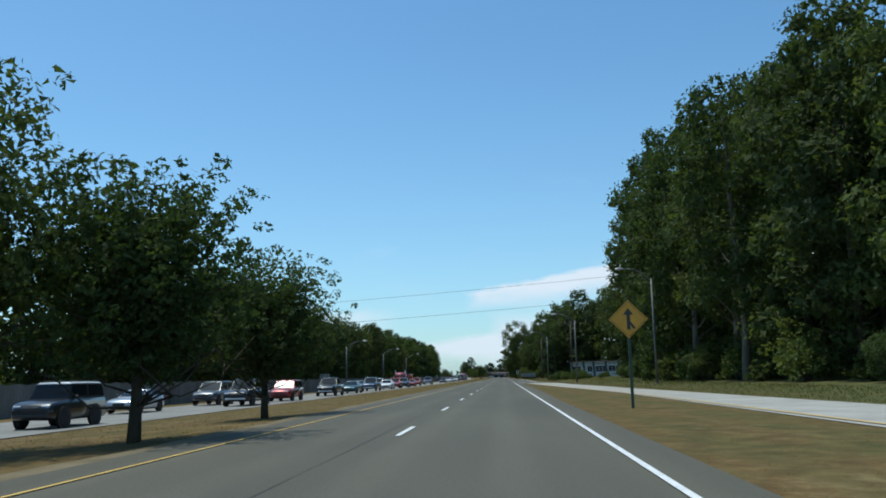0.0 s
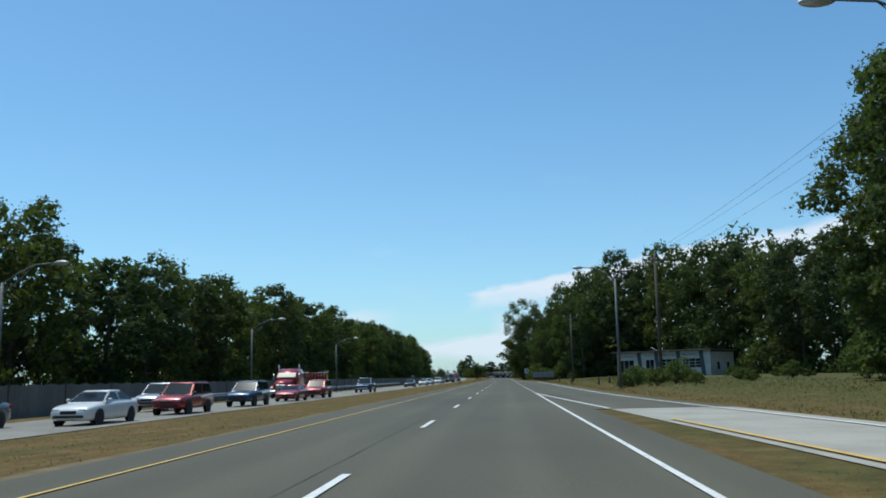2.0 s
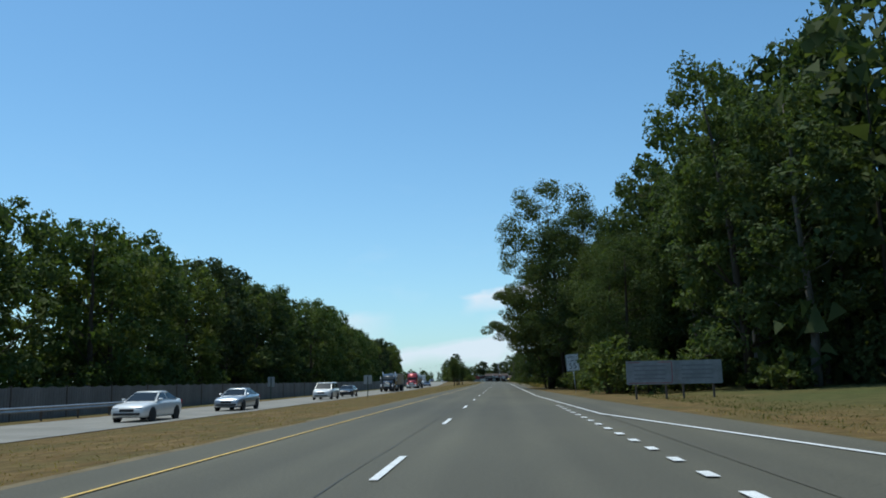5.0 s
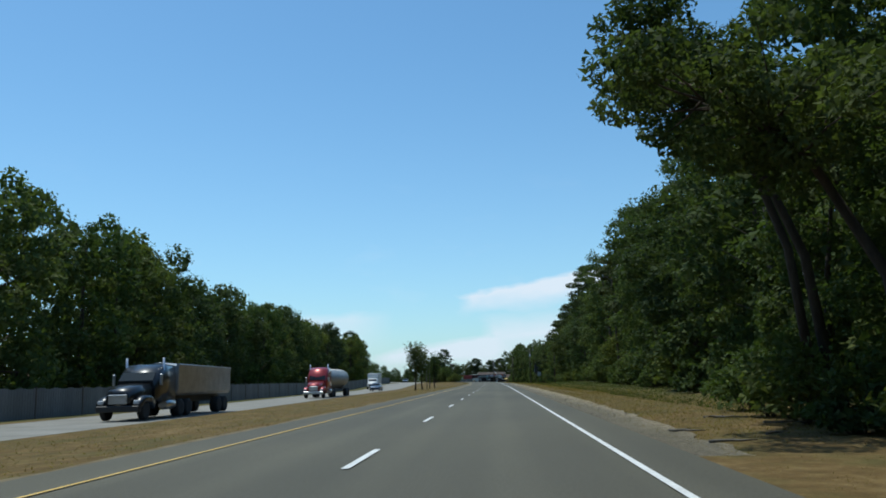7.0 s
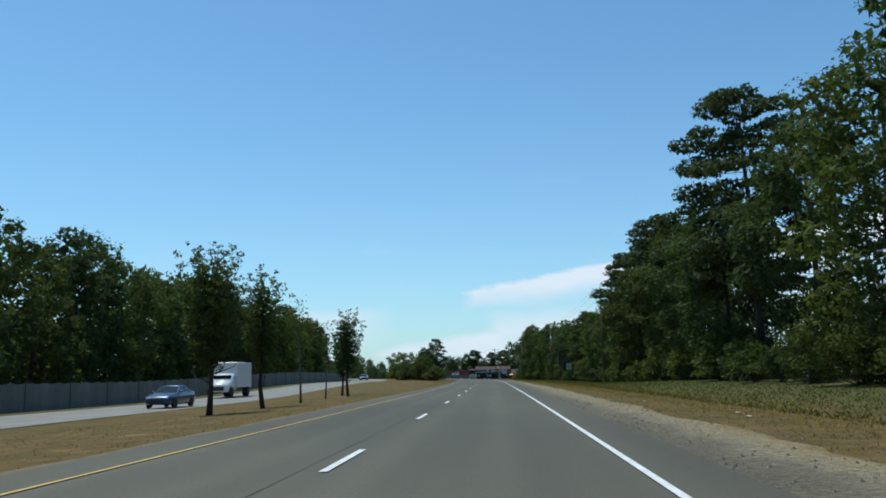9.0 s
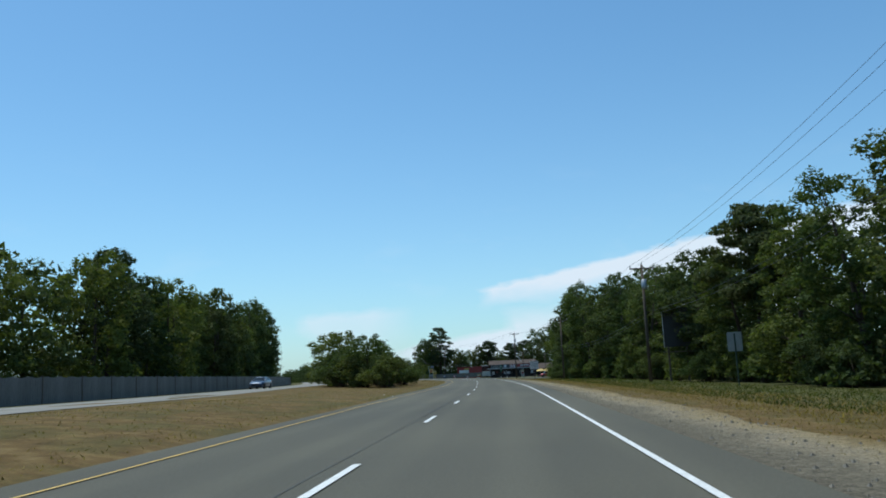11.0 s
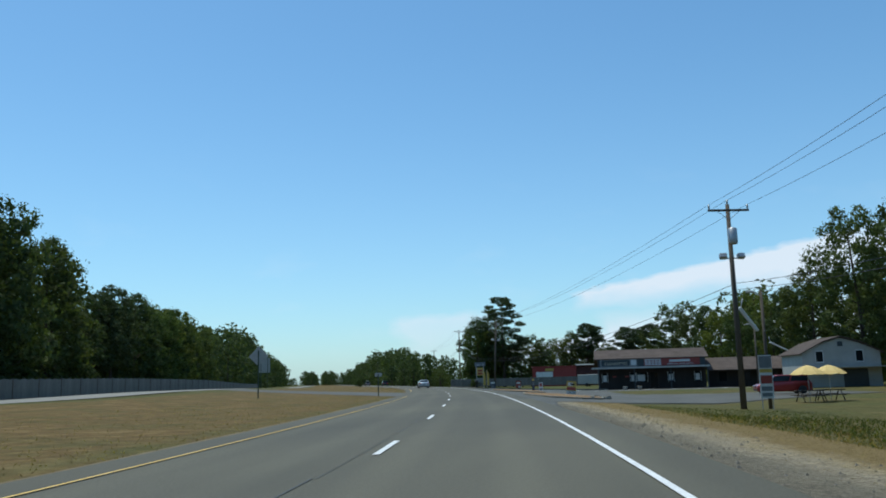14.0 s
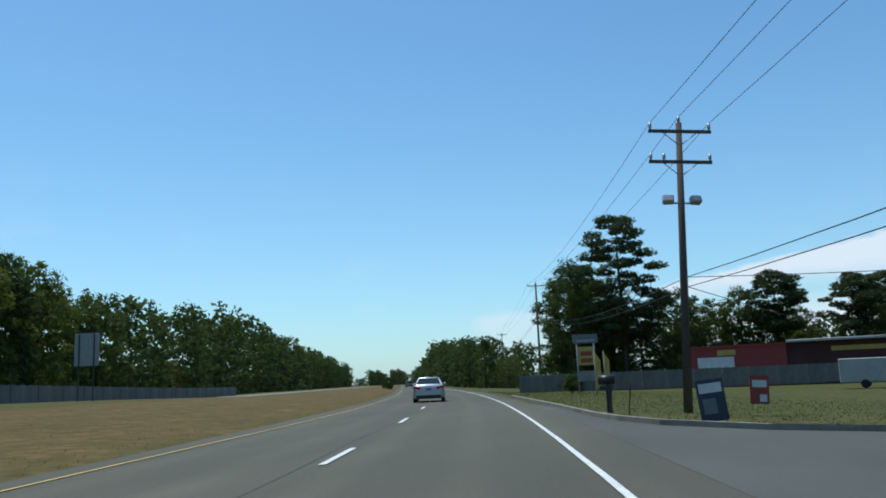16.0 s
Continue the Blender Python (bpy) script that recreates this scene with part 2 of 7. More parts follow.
GRAVEL = material("gravel", gravel_build, Roughness=0.95, Specular_IOR_Level=0.1)
TAR = speckled("tar", (0.045, 0.044, 0.038), (0.07, 0.068, 0.06), 4.0, 30, 0.6)
SAND = speckled("bare_soil", (0.115, 0.088, 0.046), (0.22, 0.175, 0.10), 0.9, 30, 0.95, 0.6)
WHITE_LINE = speckled("white_line", (0.62, 0.62, 0.60), (0.80, 0.80, 0.78), 3.0, 30, 0.6, 0.1)
YELLOW_LINE = speckled("yellow_line", (0.58, 0.37, 0.07), (0.72, 0.48, 0.12), 3.0, 30, 0.6, 0.1)
BARK = speckled("bark", (0.035, 0.026, 0.018), (0.10, 0.078, 0.055), 2.0, 14, 0.95, 0.8, stretch=(1, 1, 0.25))
PALE_BARK = speckled("pale_bark", (0.10, 0.09, 0.075), (0.22, 0.2, 0.17), 2.0, 14, 0.95, 0.6, stretch=(1, 1, 0.25))
LEAF = leafy("leaves", (0.062, 0.081, 0.036), (0.082, 0.105, 0.045), (0.112, 0.136, 0.057))
LEAF_LIGHT = leafy("light_leaves", (0.076, 0.100, 0.038), (0.100, 0.126, 0.047), (0.140, 0.162, 0.064))
LEAF_DARK = leafy("dark_leaves", (0.053, 0.070, 0.035), (0.070, 0.090, 0.042), (0.096, 0.116, 0.053))
NEEDLE = leafy("needles", (0.048, 0.063, 0.034), (0.063, 0.081, 0.041), (0.085, 0.103, 0.050), through=0.24)
WOOD_POLE = speckled("weathered_pole", (0.07, 0.055, 0.042), (0.15, 0.125, 0.10), 1.0, 20, 0.9, 0.4, stretch=(1, 1, 0.1))
GALV = speckled("galvanised_steel", (0.32, 0.33, 0.34), (0.46, 0.47, 0.48), 2.0, 30, 0.5, 0.05, metal=0.7)


# ---- the line of the road ----
def spline(ys, xs):
    """A smooth curve x(y) through a few points."""
    ys, xs = np.array(ys, float), np.array(xs, float)
    n, hh = len(ys), np.diff(np.array(ys, float))
    mat, rhs = np.eye(n), np.zeros(n)
    for i in range(1, n - 1):
        mat[i, i - 1:i + 2] = hh[i - 1], 2 * (hh[i - 1] + hh[i]), hh[i]
        rhs[i] = 6 * ((xs[i + 1] - xs[i]) / hh[i] - (xs[i] - xs[i - 1]) / hh[i - 1])
    m = np.linalg.solve(mat, rhs)

    def at(y):
        i = int(min(max(np.searchsorted(ys, y) - 1, 0), n - 2))
        y = min(max(y, ys[0]), ys[-1])
        p, q, w = ys[i + 1] - y, y - ys[i], hh[i]
        return float(m[i] * p ** 3 / 6 / w + m[i + 1] * q ** 3 / 6 / w + (xs[i] / w - m[i] * w / 6) * p + (xs[i + 1] / w - m[i + 1] * w / 6) * q)
    return at


def along(ys, xs):
    """Straight stretches between a few points."""
    return lambda y: float(np.interp(y, ys, xs))


centre = spline((-300, -100, 100, 300, 420, 480, 540, 583, 600, 630, 655, 675, 700, 728, 751, 775, 799, 821, 858, 920, 1020, 1200, 1900),
                (0, 0, 0, 0, 0, -0.2, -0.75, -1.5, -2.0, -3.35, -4.75, -6.45, -9.4, -13.8, -18.0, -23.1, -29.0, -35.0, -46.6, -68.6, -105, -171, -427))
opposite = along((-300, 100, 300, 400, 470, 596, 652, 723, 803, 895, 1000, 1300, 1900),
                  (-14.2, -14.2, -14.4, -15.6, -18.0, -18.5, -22.5, -27.0, -31.0, -31.0, -28.0, -24.0, -20.0))   # its near edge, off the lane line


def step(a, b, v):
    v = min(max((v - a) / (b - a), 0.0), 1.0)
    return v * v * (3 - 2 * v)


def height(y, off):
    """The ground's height beside the road."""
    w = step(500, 575, y)
    left, right = max(0.0, -off - 4.2), max(0.0, off - 4.8)
    z = (1 - w) * (-min(0.05 * left, 0.56)) + w * min(0.03 * left, 0.5 + 0.35 * step(740, 800, y)) * (1 - 0.95 * step(835, 930, y))
    z += (1 - w) * 0.05 * min(max(off - 12, 0), 12) - w * min((0.03 + 0.032 * step(640, 720, y) - 0.022 * step(768, 800, y)) * right, 0.6 + 0.25 * step(640, 720, y) - 0.2 * step(775, 800, y))
    if off < -4.2:    # the mound of the median where the road begins to bend
        z += 0.55 * math.exp(-((y - 556) / 26) ** 2) * math.exp(-((off + 10) / 4.5) ** 2)
    if (off > 6 and y > 350) or off > 17 or off < -6:
        z += 0.02 * noise.noise((y * 0.11, off * 0.2, 0))
    return z


def place(y, off):
    """A point off the lane line, square to it."""
    m = (centre(y + 1) - centre(y - 1)) / 2
    k = math.hypot(1, m)
    return centre(y) + off / k, y - off * m / k


def spot(x, y):
    """A point of the ground by its plain x and y."""
    return Vector((x, y, height(y, x - centre(y))))


def heading(y):
    return math.degrees(math.atan2(-(centre(y + 1) - centre(y - 1)) / 2, 1))


# ---- meshes ----
def mesh(name, verts, faces, mat, smooth=False):
    me = bpy.data.meshes.new(name)
    me.from_pydata([tuple(v) for v in verts], [], faces)
    if mat:
        me.materials.append(mat)
    if smooth:
        me.polygons.foreach_set("use_smooth", [True] * len(me.polygons))
    me.update()
    return me


def part(name, bm, mat, parent=None, label=""):
    """Links a bmesh or a mesh as one object under a thing or a part."""
    if isinstance(bm, bmesh.types.BMesh):
        me = bpy.data.meshes.new(name)
        bm.to_mesh(me)
        bm.free()
        me.materials.append(mat)
    else:
        me = bm
    ob = new(name, me)
    if parent:
        ob.parent = parent
    return tagged(ob, label)


def thing(name, m, label, category, group="", kind=""):
    ob = new(name)
    ob.matrix_basis = m
    ob.empty_display_size = 0.3
    return tagged(ob, label, category, group, kind)


def box(bm, x0, x1, y0, y1, z0, z1, bevel=0.0, m=None):
    vs = [bm.verts.new((x, y, z)) for z in (z0, z1) for y in (y0, y1) for x in (x0, x1)]
    fs = [bm.faces.new([vs[i] for i in q]) for q in ((0, 2, 3, 1), (4, 5, 7, 6), (0, 1, 5, 4), (2, 6, 7, 3), (0, 4, 6, 2), (1, 3, 7, 5))]
    if m is not None:
        bmesh.ops.transform(bm, matrix=m, verts=vs)
    if bevel:
        es = list({e for f in fs for e in f.edges})
        bmesh.ops.bevel(bm, geom=es, offset=bevel, segments=1, affect="EDGES", clamp_overlap=True)
    return bm


def boxes(*specs, bevel=0.0):
    bm = bmesh.new()
    for s in specs:
        box(bm, *s, bevel=bevel)
    return bm


def tube(bm, pts, radii, sides=8, caps=True):
    """A tapered tube along points."""
    pts = [Vector(p) for p in pts]
    rings = []
    for i, p in enumerate(pts):
        d = (pts[min(i + 1, len(pts) - 1)] - pts[max(i - 1, 0)]).normalized()
        u = d.orthogonal().normalized() if abs(d.z) < 0.9 else Vector((1, 0, 0)) - d * d.x
        u.normalize()
        v = d.cross(u)
        rings.append([bm.verts.new(p + radii[i] * (math.cos(6.2832 * k / sides) * u + math.sin(6.2832 * k / sides) * v)) for k in range(sides)])
    for r0, r1 in zip(rings, rings[1:]):
        for k in range(sides):
            f = bm.faces.new((r0[k], r0[(k + 1) % sides], r1[(k + 1) % sides], r1[k]))
            f.smooth = True
    if caps:
        bm.faces.new(rings[0][::-1])
        bm.faces.new(rings[-1])
    return bm


def rod(p, q, r, sides=8):
    return tube(bmesh.new(), [p, q], [r, r], sides)


# ---- ground and roads ----
def build_ground():
    offs = [-3500, -900, -320, -150, -90, -60, -45, -36, -30, -26, -23, -20, -17, -14.5, -12, -10, -8, -6.5, -5.2, -4.3, -3, 0, 3, 4.7, 5.6,
            6.8, 8, 9.5, 11, 13, 15, 18, 21, 25, 30, 36, 45, 60, 90, 150, 320, 900, 3500]
    ys = [-2500, -900, -300] + list(range(-120, 1000, 7)) + list(range(1000, 1900, 50)) + [2300, 3500, 5200]
    verts, wet = [], []
    rng = random.Random(3)
    for y in ys:
        for o in offs:
            yy = min(max(y, -120), 1890)
            z = height(yy, o) - (0.014 if yy < 350 and 4.6 < o < 17 else 0.05) if abs(o) > 4.6 else -0.05
            verts.append((centre(yy) + o, y, z))
            w = -0.25
            if y < 140 and 5.5 < o < 9:
                w = {5.6: 0.4, 6.8: 0.1, 8: 0.42}[o]
            if o > 8:
                w = min(0.75, -0.25 + (o - 8) * 0.16)
            if o < -25:
                w = 0.7
            if y > 560 and -6 < o < -5:
                w = 0.3
            if y > 640 and o > 7:
                w = min(0.6, (o - 7.5) * 0.3)
            if y > 790 and o > 5.2:
                w = 0.85
            wet.append(w)
    n = len(offs)
    faces = [(i * n + j, i * n + j + 1, (i + 1) * n + j + 1, (i + 1) * n + j) for i in range(len(ys) - 1) for j in range(n - 1)]
    me = mesh("ground", verts, faces, GRASS, True)
    uv = me.uv_layers.new(name="UVMap")
    idx = np.zeros(len(me.loops), int)
    me.loops.foreach_get("vertex_index", idx)
    vals = np.array([(verts[i][0], wet[i]) for i in idx], float)
    uv.data.foreach_set("uv", vals.ravel())
    tagged(new("ground", me), "dry mown grass verge and woodland floor", "ground", kind="structure")


def strip(name, y0, y1, off0, off1, mat, dz, label, category="road", every=6.0, fixed=None):
    """A paved or painted band along the road between two offsets, which may be functions of y."""
    f0 = off0 if callable(off0) else (lambda y: off0)
    f1 = off1 if callable(off1) else (lambda y: off1)
    n = max(1, int((y1 - y0) / every))
    verts, faces, uvs = [], [], []
    for i in range(n + 1):
        y = y0 + (y1 - y0) * i / n
        for o in (f0(y), f1(y)):
            x, yy = place(y, o)
            z = (height(y, o) if abs(o) > 4.9 else 0.0) if fixed is None else fixed
            verts.append((x, yy, z + dz))
            uvs.append((o, y))
        if i:
            k = 2 * i
            faces.append((k - 2, k - 1, k + 1, k))
    me = mesh(name, verts, faces, mat, True)
    uv = me.uv_layers.new(name="UVMap")
    idx = np.zeros(len(me.loops), int)
    me.loops.foreach_get("vertex_index", idx)
    uv.data.foreach_set("uv", np.array([uvs[i] for i in idx], float).ravel())
    return me


def ramp_near(y):
    return along((-120, 0, 55, 84, 110, 127, 137), (10.6, 9.7, 9.2, 7.4, 6.15, 5.3, 4.66))(y)


def ramp_far(y):
    return along((-120, 0, 40, 74, 100, 116, 125, 133, 145, 160, 200, 245, 285, 320, 345), (15.5, 14.4, 13.0, 11.9, 10.6, 10.0, 9.4, 8.9, 8.45, 8.3, 8.35, 8.2, 6.4, 5.3, 4.7))(y)


def right_edge(y):
    return ramp_far(y) - 0.7


def build_roads():
    road = tagged(new("road", strip("road", -120, 1880, along((-120, 50, 60, 540, 565, 595, 620), (-4.05, -4.05, -4.3, -4.3, -4.85, -4.85, -4.4)), along((-120, 45, 60), (4.62, 4.66, 4.85)), ASPHALT, 0.0, "")), "grey asphalt two-lane carriageway with worn wheel tracks", "road", kind="structure")
    tagged(new("road_opposite", strip("road_opposite", -120, 1880, lambda y: opposite(y) - 8.0, opposite, OLD_CONCRETE, -0.02, "")),
           "pale concrete carriageway for oncoming traffic", "road", kind="structure")
    tagged(new("road_ramp", strip("road_ramp", -120, 126, ramp_near, ramp_far, CONCRETE, 0.004, "", every=4)), "pale concrete slip road that joins the carriageway", "road", kind="structure")
    tagged(new("road_merge_lane", strip("road_merge_lane", 126, 345, 4.6, ramp_far, ASPHALT, 0.008, "", every=4, fixed=0.0)), "asphalt merging lane that tapers out", "road", kind="structure")
    lines = []

    def line(y0, y1, off, width, mat, label, every=6.0, dz=0.012):
        o0 = (lambda y: (off(y) if callable(off) else off) - width / 2)
        o1 = (lambda y: (off(y) if callable(off) else off) + width / 2)
        name = "lane_line" if mat is WHITE_LINE else "yellow_edge_line"
        ob = new(name, strip(name, y0, y1, o0, o1, mat, dz, "", every=every, fixed=0.004))
        return tagged(ob, label, "road marking", kind="structure")

    line(-120, 757, along((-120, 500, 545, 572, 590, 620, 650, 757), (-3.1, -3.1, -3.5, -4.05, -3.95, -3.4, -3.42, -3.5)), 0.062, YELLOW_LINE, "solid yellow edge line, slightly worn")
    line(783, 1300, along((783, 800, 820, 1300), (-3.75, -3.7, -3.45, -3.3)), 0.062, YELLOW_LINE, "solid yellow edge line, slightly worn")
    line(-120, 153, 3.86, 0.098, WHITE_LINE, "solid white edge line")
    line(268, 1300, along((268, 280, 298, 570, 605, 625, 650, 690, 702, 765, 800, 1300), (4.62, 4.3, 3.84, 3.84, 3.92, 3.95, 3.88, 3.76, 3.73, 3.72, 3.77, 3.8)), 0.098, WHITE_LINE, "solid white edge line")
    line(126, 152, along((126, 137, 152), (5.34, 4.66, 3.8)), 0.14, WHITE_LINE, "white line along the gore", 2, 0.02)
    line(100, 268, lambda y: right_edge(y) if y < 250 else right_edge(250) + (4.6 - right_edge(250)) * (y - 250) / 18, 0.14, WHITE_LINE, "white edge line of the merging lane", 4, 0.02)
    line(-120, 119, lambda y: ramp_near(y) + 0.3, 0.12, YELLOW_LINE, "faded yellow line on the slip road", 4, 0.03)
    for off, n0, n1 in ((-0.02, -12, 100),):
        y = DASH0 - 12 * 12.192
        for n in range(n0 + 1, n1):
            k = math.hypot(1, (centre(y + 7) - centre(y + 5)) / 2)
            y += (12.28 if 440 < y < 560 else 12.192) / k
            ob = line(y, y + 3.05 / k, off, 0.115, WHITE_LINE, "white broken lane line dash", 3.1)
            ob.name = "lane_dash"
            tagged(ob, group="lane dashes")
    for y0, y1, o, w in ((-120, 330, -0.42, 0.012), (380, 560, -0.36, 0.012), (560, 700, -0.36, 0.03), (700, 1000, -0.3, 0.012)):
        ob = new("road_seam", strip("road_seam", y0, y1, lambda y: o + 0.03 * noise.noise((y * 0.2, 0, 3)) - w / 2, lambda y: o + 0.03 * noise.noise((y * 0.2, 0, 3)) + w / 2 + 0.02 * noise.noise((y * 0.7, 4, 0)), TAR, 0.006, "", every=1.5, fixed=0.002))
        tagged(ob, "dark tarred seam between the lanes", "road seam", kind="structure")
    for n in range(69):
        y = 155.2 + n * 1.78
        ob = line(y, y + 0.55, 3.86, 0.16, WHITE_LINE, "short white dotted line block", 1.0, 0.02)
        ob.name = "lane_dot"
        tagged(ob, group="dotted merge line")


DASH0 = 19.80
build_ground()
build_roads()


# ---- trees ----
def leaf_cloud(rng, centres, radii, count, leaf, flat=0.75, droop=0.3, tight=0.45):
    """Leaves as small folded diamonds in clumps: verts and faces."""
    c = np.array(centres)
    r = np.array(radii)
    pick = rng.choice(len(c), count, p=r ** 2 / (r ** 2).sum())
    d = rng.normal(size=(count, 3))
    d /= np.linalg.norm(d, axis=1)[:, None]
    d[:, 2] = np.where(d[:, 2] < 0, d[:, 2] * 0.6, d[:, 2])
    rad = r[pick] * rng.uniform(tight, 1.06, count) ** 0.5
    pos = c[pick] + d * rad[:, None] * np.array([1, 1, flat])
    nor = d * 0.6 + rng.normal(size=(count, 3)) * 0.55 + np.array([0, 0, 0.35])
    nor /= np.linalg.norm(nor, axis=1)[:, None]
    u = np.cross(nor, rng.normal(size=(count, 3)))
    u /= np.linalg.norm(u, axis=1)[:, None]
    v = np.cross(nor, u)
    s = leaf * rng.uniform(0.6, 1.35, count)[:, None]
    tip = pos + u * s - nor * s * droop
    a, b = pos - u * s * 0.8 + v * s * 0.62, pos - u * s * 0.8 - v * s * 0.62
    return np.stack([a, tip, b], 1).reshape(-1, 3)


def leaves_mesh(name, verts, mat, corners=3):
    """One face for every three (or four) points."""
    n = len(verts) // corners
    me = bpy.data.meshes.new(name)
    me.vertices.add(len(verts))
    me.vertices.foreach_set("co", np.asarray(verts, np.float32).ravel())
    me.loops.add(len(verts))
    me.loops.foreach_set("vertex_index", np.arange(len(verts), dtype=np.int32))
    me.polygons.add(n)
    me.polygons.foreach_set("loop_start", np.arange(0, corners * n, corners, dtype=np.int32))
    me.materials.append(mat)
    me.update(calc_edges=True)
    me.validate()
    return me


def wander(rng, a, b, n, amount):
    a, b = np.array(a, float), np.array(b, float)
    pts = [a + (b - a) * i / n for i in range(n + 1)]
    for i in range(1, n):
        pts[i] = pts[i] + rng.normal(size=3) * amount
    return pts


def tree_kind(name, seed, h, width, low, clumps, leaves, leaf, mat, bark, label, category="tree", profile="oak", trunk_r=0.26, clump_r=1.5, top=1.0, core=62, big=0.18, fuzz=0.6):
    """One tree: a tapered trunk with limbs and a crown of leaf clumps. It stands at the origin."""
    rng = np.random.default_rng(seed)
    root = thing(name, Matrix(), label, category)
    bm = bmesh.new()
    sway = rng.normal(size=2) * 0.03 * h
    trunk = [np.array([sway[0] * (i / 6) ** 1.5 + rng.normal() * 0.05, sway[1] * (i / 6) ** 1.5 + rng.normal() * 0.05, h * 0.93 * i / 6 - (0.25 if i == 0 else 0)]) for i in range(7)]
    tube(bm, trunk, [trunk_r * k for k in (1.35, 0.95, 0.82, 0.66, 0.5, 0.32, 0.1)], 7)
    cen, rad = [], []
    for i in range(clumps):
        f = (i + 0.5 + rng.uniform(-0.5, 0.5)) / clumps
        z = h * (low + (top - low) * f)
        if profile == "oak":
            w = math.sin(math.pi * min(1, max(0.06, 0.12 + 0.86 * f))) ** 0.6
        elif profile == "wall":
            w = 0.95 if f < 0.6 else math.sqrt(max(0.05, 1 - ((f - 0.6) / 0.42) ** 2))
        elif profile == "pear":
            w = math.sin(math.pi * (0.14 + 0.8 * f)) ** 0.8 * (1.1 - 0.45 * f)
        elif profile == "pine":
            w = (0.55 + 0.6 * rng.random()) * math.sin(math.pi * (0.2 + 0.74 * f)) ** 0.7
        else:
            w = 1.0 - 0.8 * f
        ang = i * 2.39996 + rng.uniform(-0.5, 0.5)
        rr = width / 2 * w * (0.35 + 0.62 * rng.random() ** 0.5)
        k = min(6, int(f * (top * 6)))
        base = trunk[min(6, max(1, int(6 * z / h)))]
        p = np.array([math.cos(ang) * rr + base[0], math.sin(ang) * rr + base[1], z])
        cen.append(p)
        rad.append(clump_r * rng.uniform(0.6, 1.25) * (0.65 + 0.5 * w))
        if i % 2 == 0 or profile == "pine":
            zi = max(0.12 * h, z - rr * rng.uniform(0.35, 0.9))
            s = min(5.99, max(0.0, zi / (h * 0.93) * 6))
            b0 = trunk[int(s)] + (trunk[int(s) + 1] - trunk[int(s)]) * (s - int(s))
            r0 = max(0.025, trunk_r * 0.42 * (1.1 - z / h))
            tube(bm, wander(rng, b0, p, 3, 0.12 * rr), [r0, r0 * 0.7, r0 * 0.45, r0 * 0.18], 4, False)
    part("trunk", bm, bark, root)
    if profile == "pine":
        v = leaf_cloud(rng, cen, rad, leaves, leaf, 0.42, 0.1)
    else:
        sub_c, sub_r = [], []
        for c, r in zip(cen, rad):      # each clump breaks up into twigs
            for _ in range(9):
                d = rng.normal(size=3)
                d /= np.linalg.norm(d)
                sub_c.append(c + d * r * rng.uniform(0.3, 1.12) * np.array([1, 1, 0.85]))
                sub_r.append(r * rng.uniform(0.16, 0.46))
        if profile == "pear":          # upright shoots that rise from the trunk
            sub_c, sub_r, cen, rad = [], [], [], []
            for i in range(clumps):
                f, a = (i + 0.5) / clumps, i * 2.4
                z0 = h * (low + 0.5 * f)
                z1 = min(h * top, z0 + h * rng.uniform(0.3, 0.44))
                out = width / 2 * math.sin(math.pi * min(0.97, 0.3 + 0.6 * f)) ** 0.7 * rng.uniform(0.55, 1.0)
                for q in range(7):
                    s = (q + 0.5) / 7
                    c = np.array([math.cos(a) * out * s ** 0.7, math.sin(a) * out * s ** 0.7, z0 + (z1 - z0) * s])
                    sub_c.append(c + rng.normal(size=3) * 0.1)
                    sub_r.append(clump_r * (0.62 - 0.42 * s) * rng.uniform(0.7, 1.2) + 0.07)
                    if q in (1, 2, 3):
                        cen.append(c)
                        rad.append(clump_r * 0.55)
        if profile == "pear":
            v = leaf_cloud(rng, sub_c, sub_r, leaves, leaf)
        else:
            n = int(leaves * fuzz)
            v = np.concatenate([leaf_cloud(rng, sub_c, sub_r, n, leaf), leaf_cloud(rng, cen, rad, leaves - n, leaf, 0.85, 0.3, 0.8)])
    if profile == "pear":
        inner = leaf_cloud(rng, cen, rad, leaves // 10, leaf * 1.6, 0.8)
    else:
        inner = leaf_cloud(rng, cen, [r * 0.78 for r in rad], clumps * core, clump_r * big, 0.45 if profile == "pine" else 0.85)
    part("crown", leaves_mesh("crown", np.concatenate([v, inner]), mat), None, root)
    return root


def bush_kind(name, seed, h, width, leaves, leaf, mat, label):
    rng = np.random.default_rng(seed)
    root = thing(name, Matrix(), label, "bush")
    bm = bmesh.new()
    cen, rad = [], []
    for i in range(16):
        a, f = i * 2.4, rng.random()
        rr = width / 2 * (0.2 + 0.7 * rng.random()) * (1 - 0.35 * f)
        p = np.array([math.cos(a) * rr, math.sin(a) * rr, h * (0.18 + 0.66 * f)])
        tube(bm, wander(rng, (rng.normal() * 0.1, rng.normal() * 0.1, -0.1), p, 3, 0.1), [0.03, 0.025, 0.018, 0.008], 3, False)
        for _ in range(5):
            cen.append(p + rng.normal(size=3) * h * 0.11)
            rad.append(h * rng.uniform(0.1, 0.2))
    part("woody_base", bm, BARK, root)
    v = leaf_cloud(rng, cen, rad, leaves, leaf)
    v[:, 2] = np.maximum(v[:, 2], 0.0)
    part("foliage", leaves_mesh("foliage", v, mat), None, root)
    return root


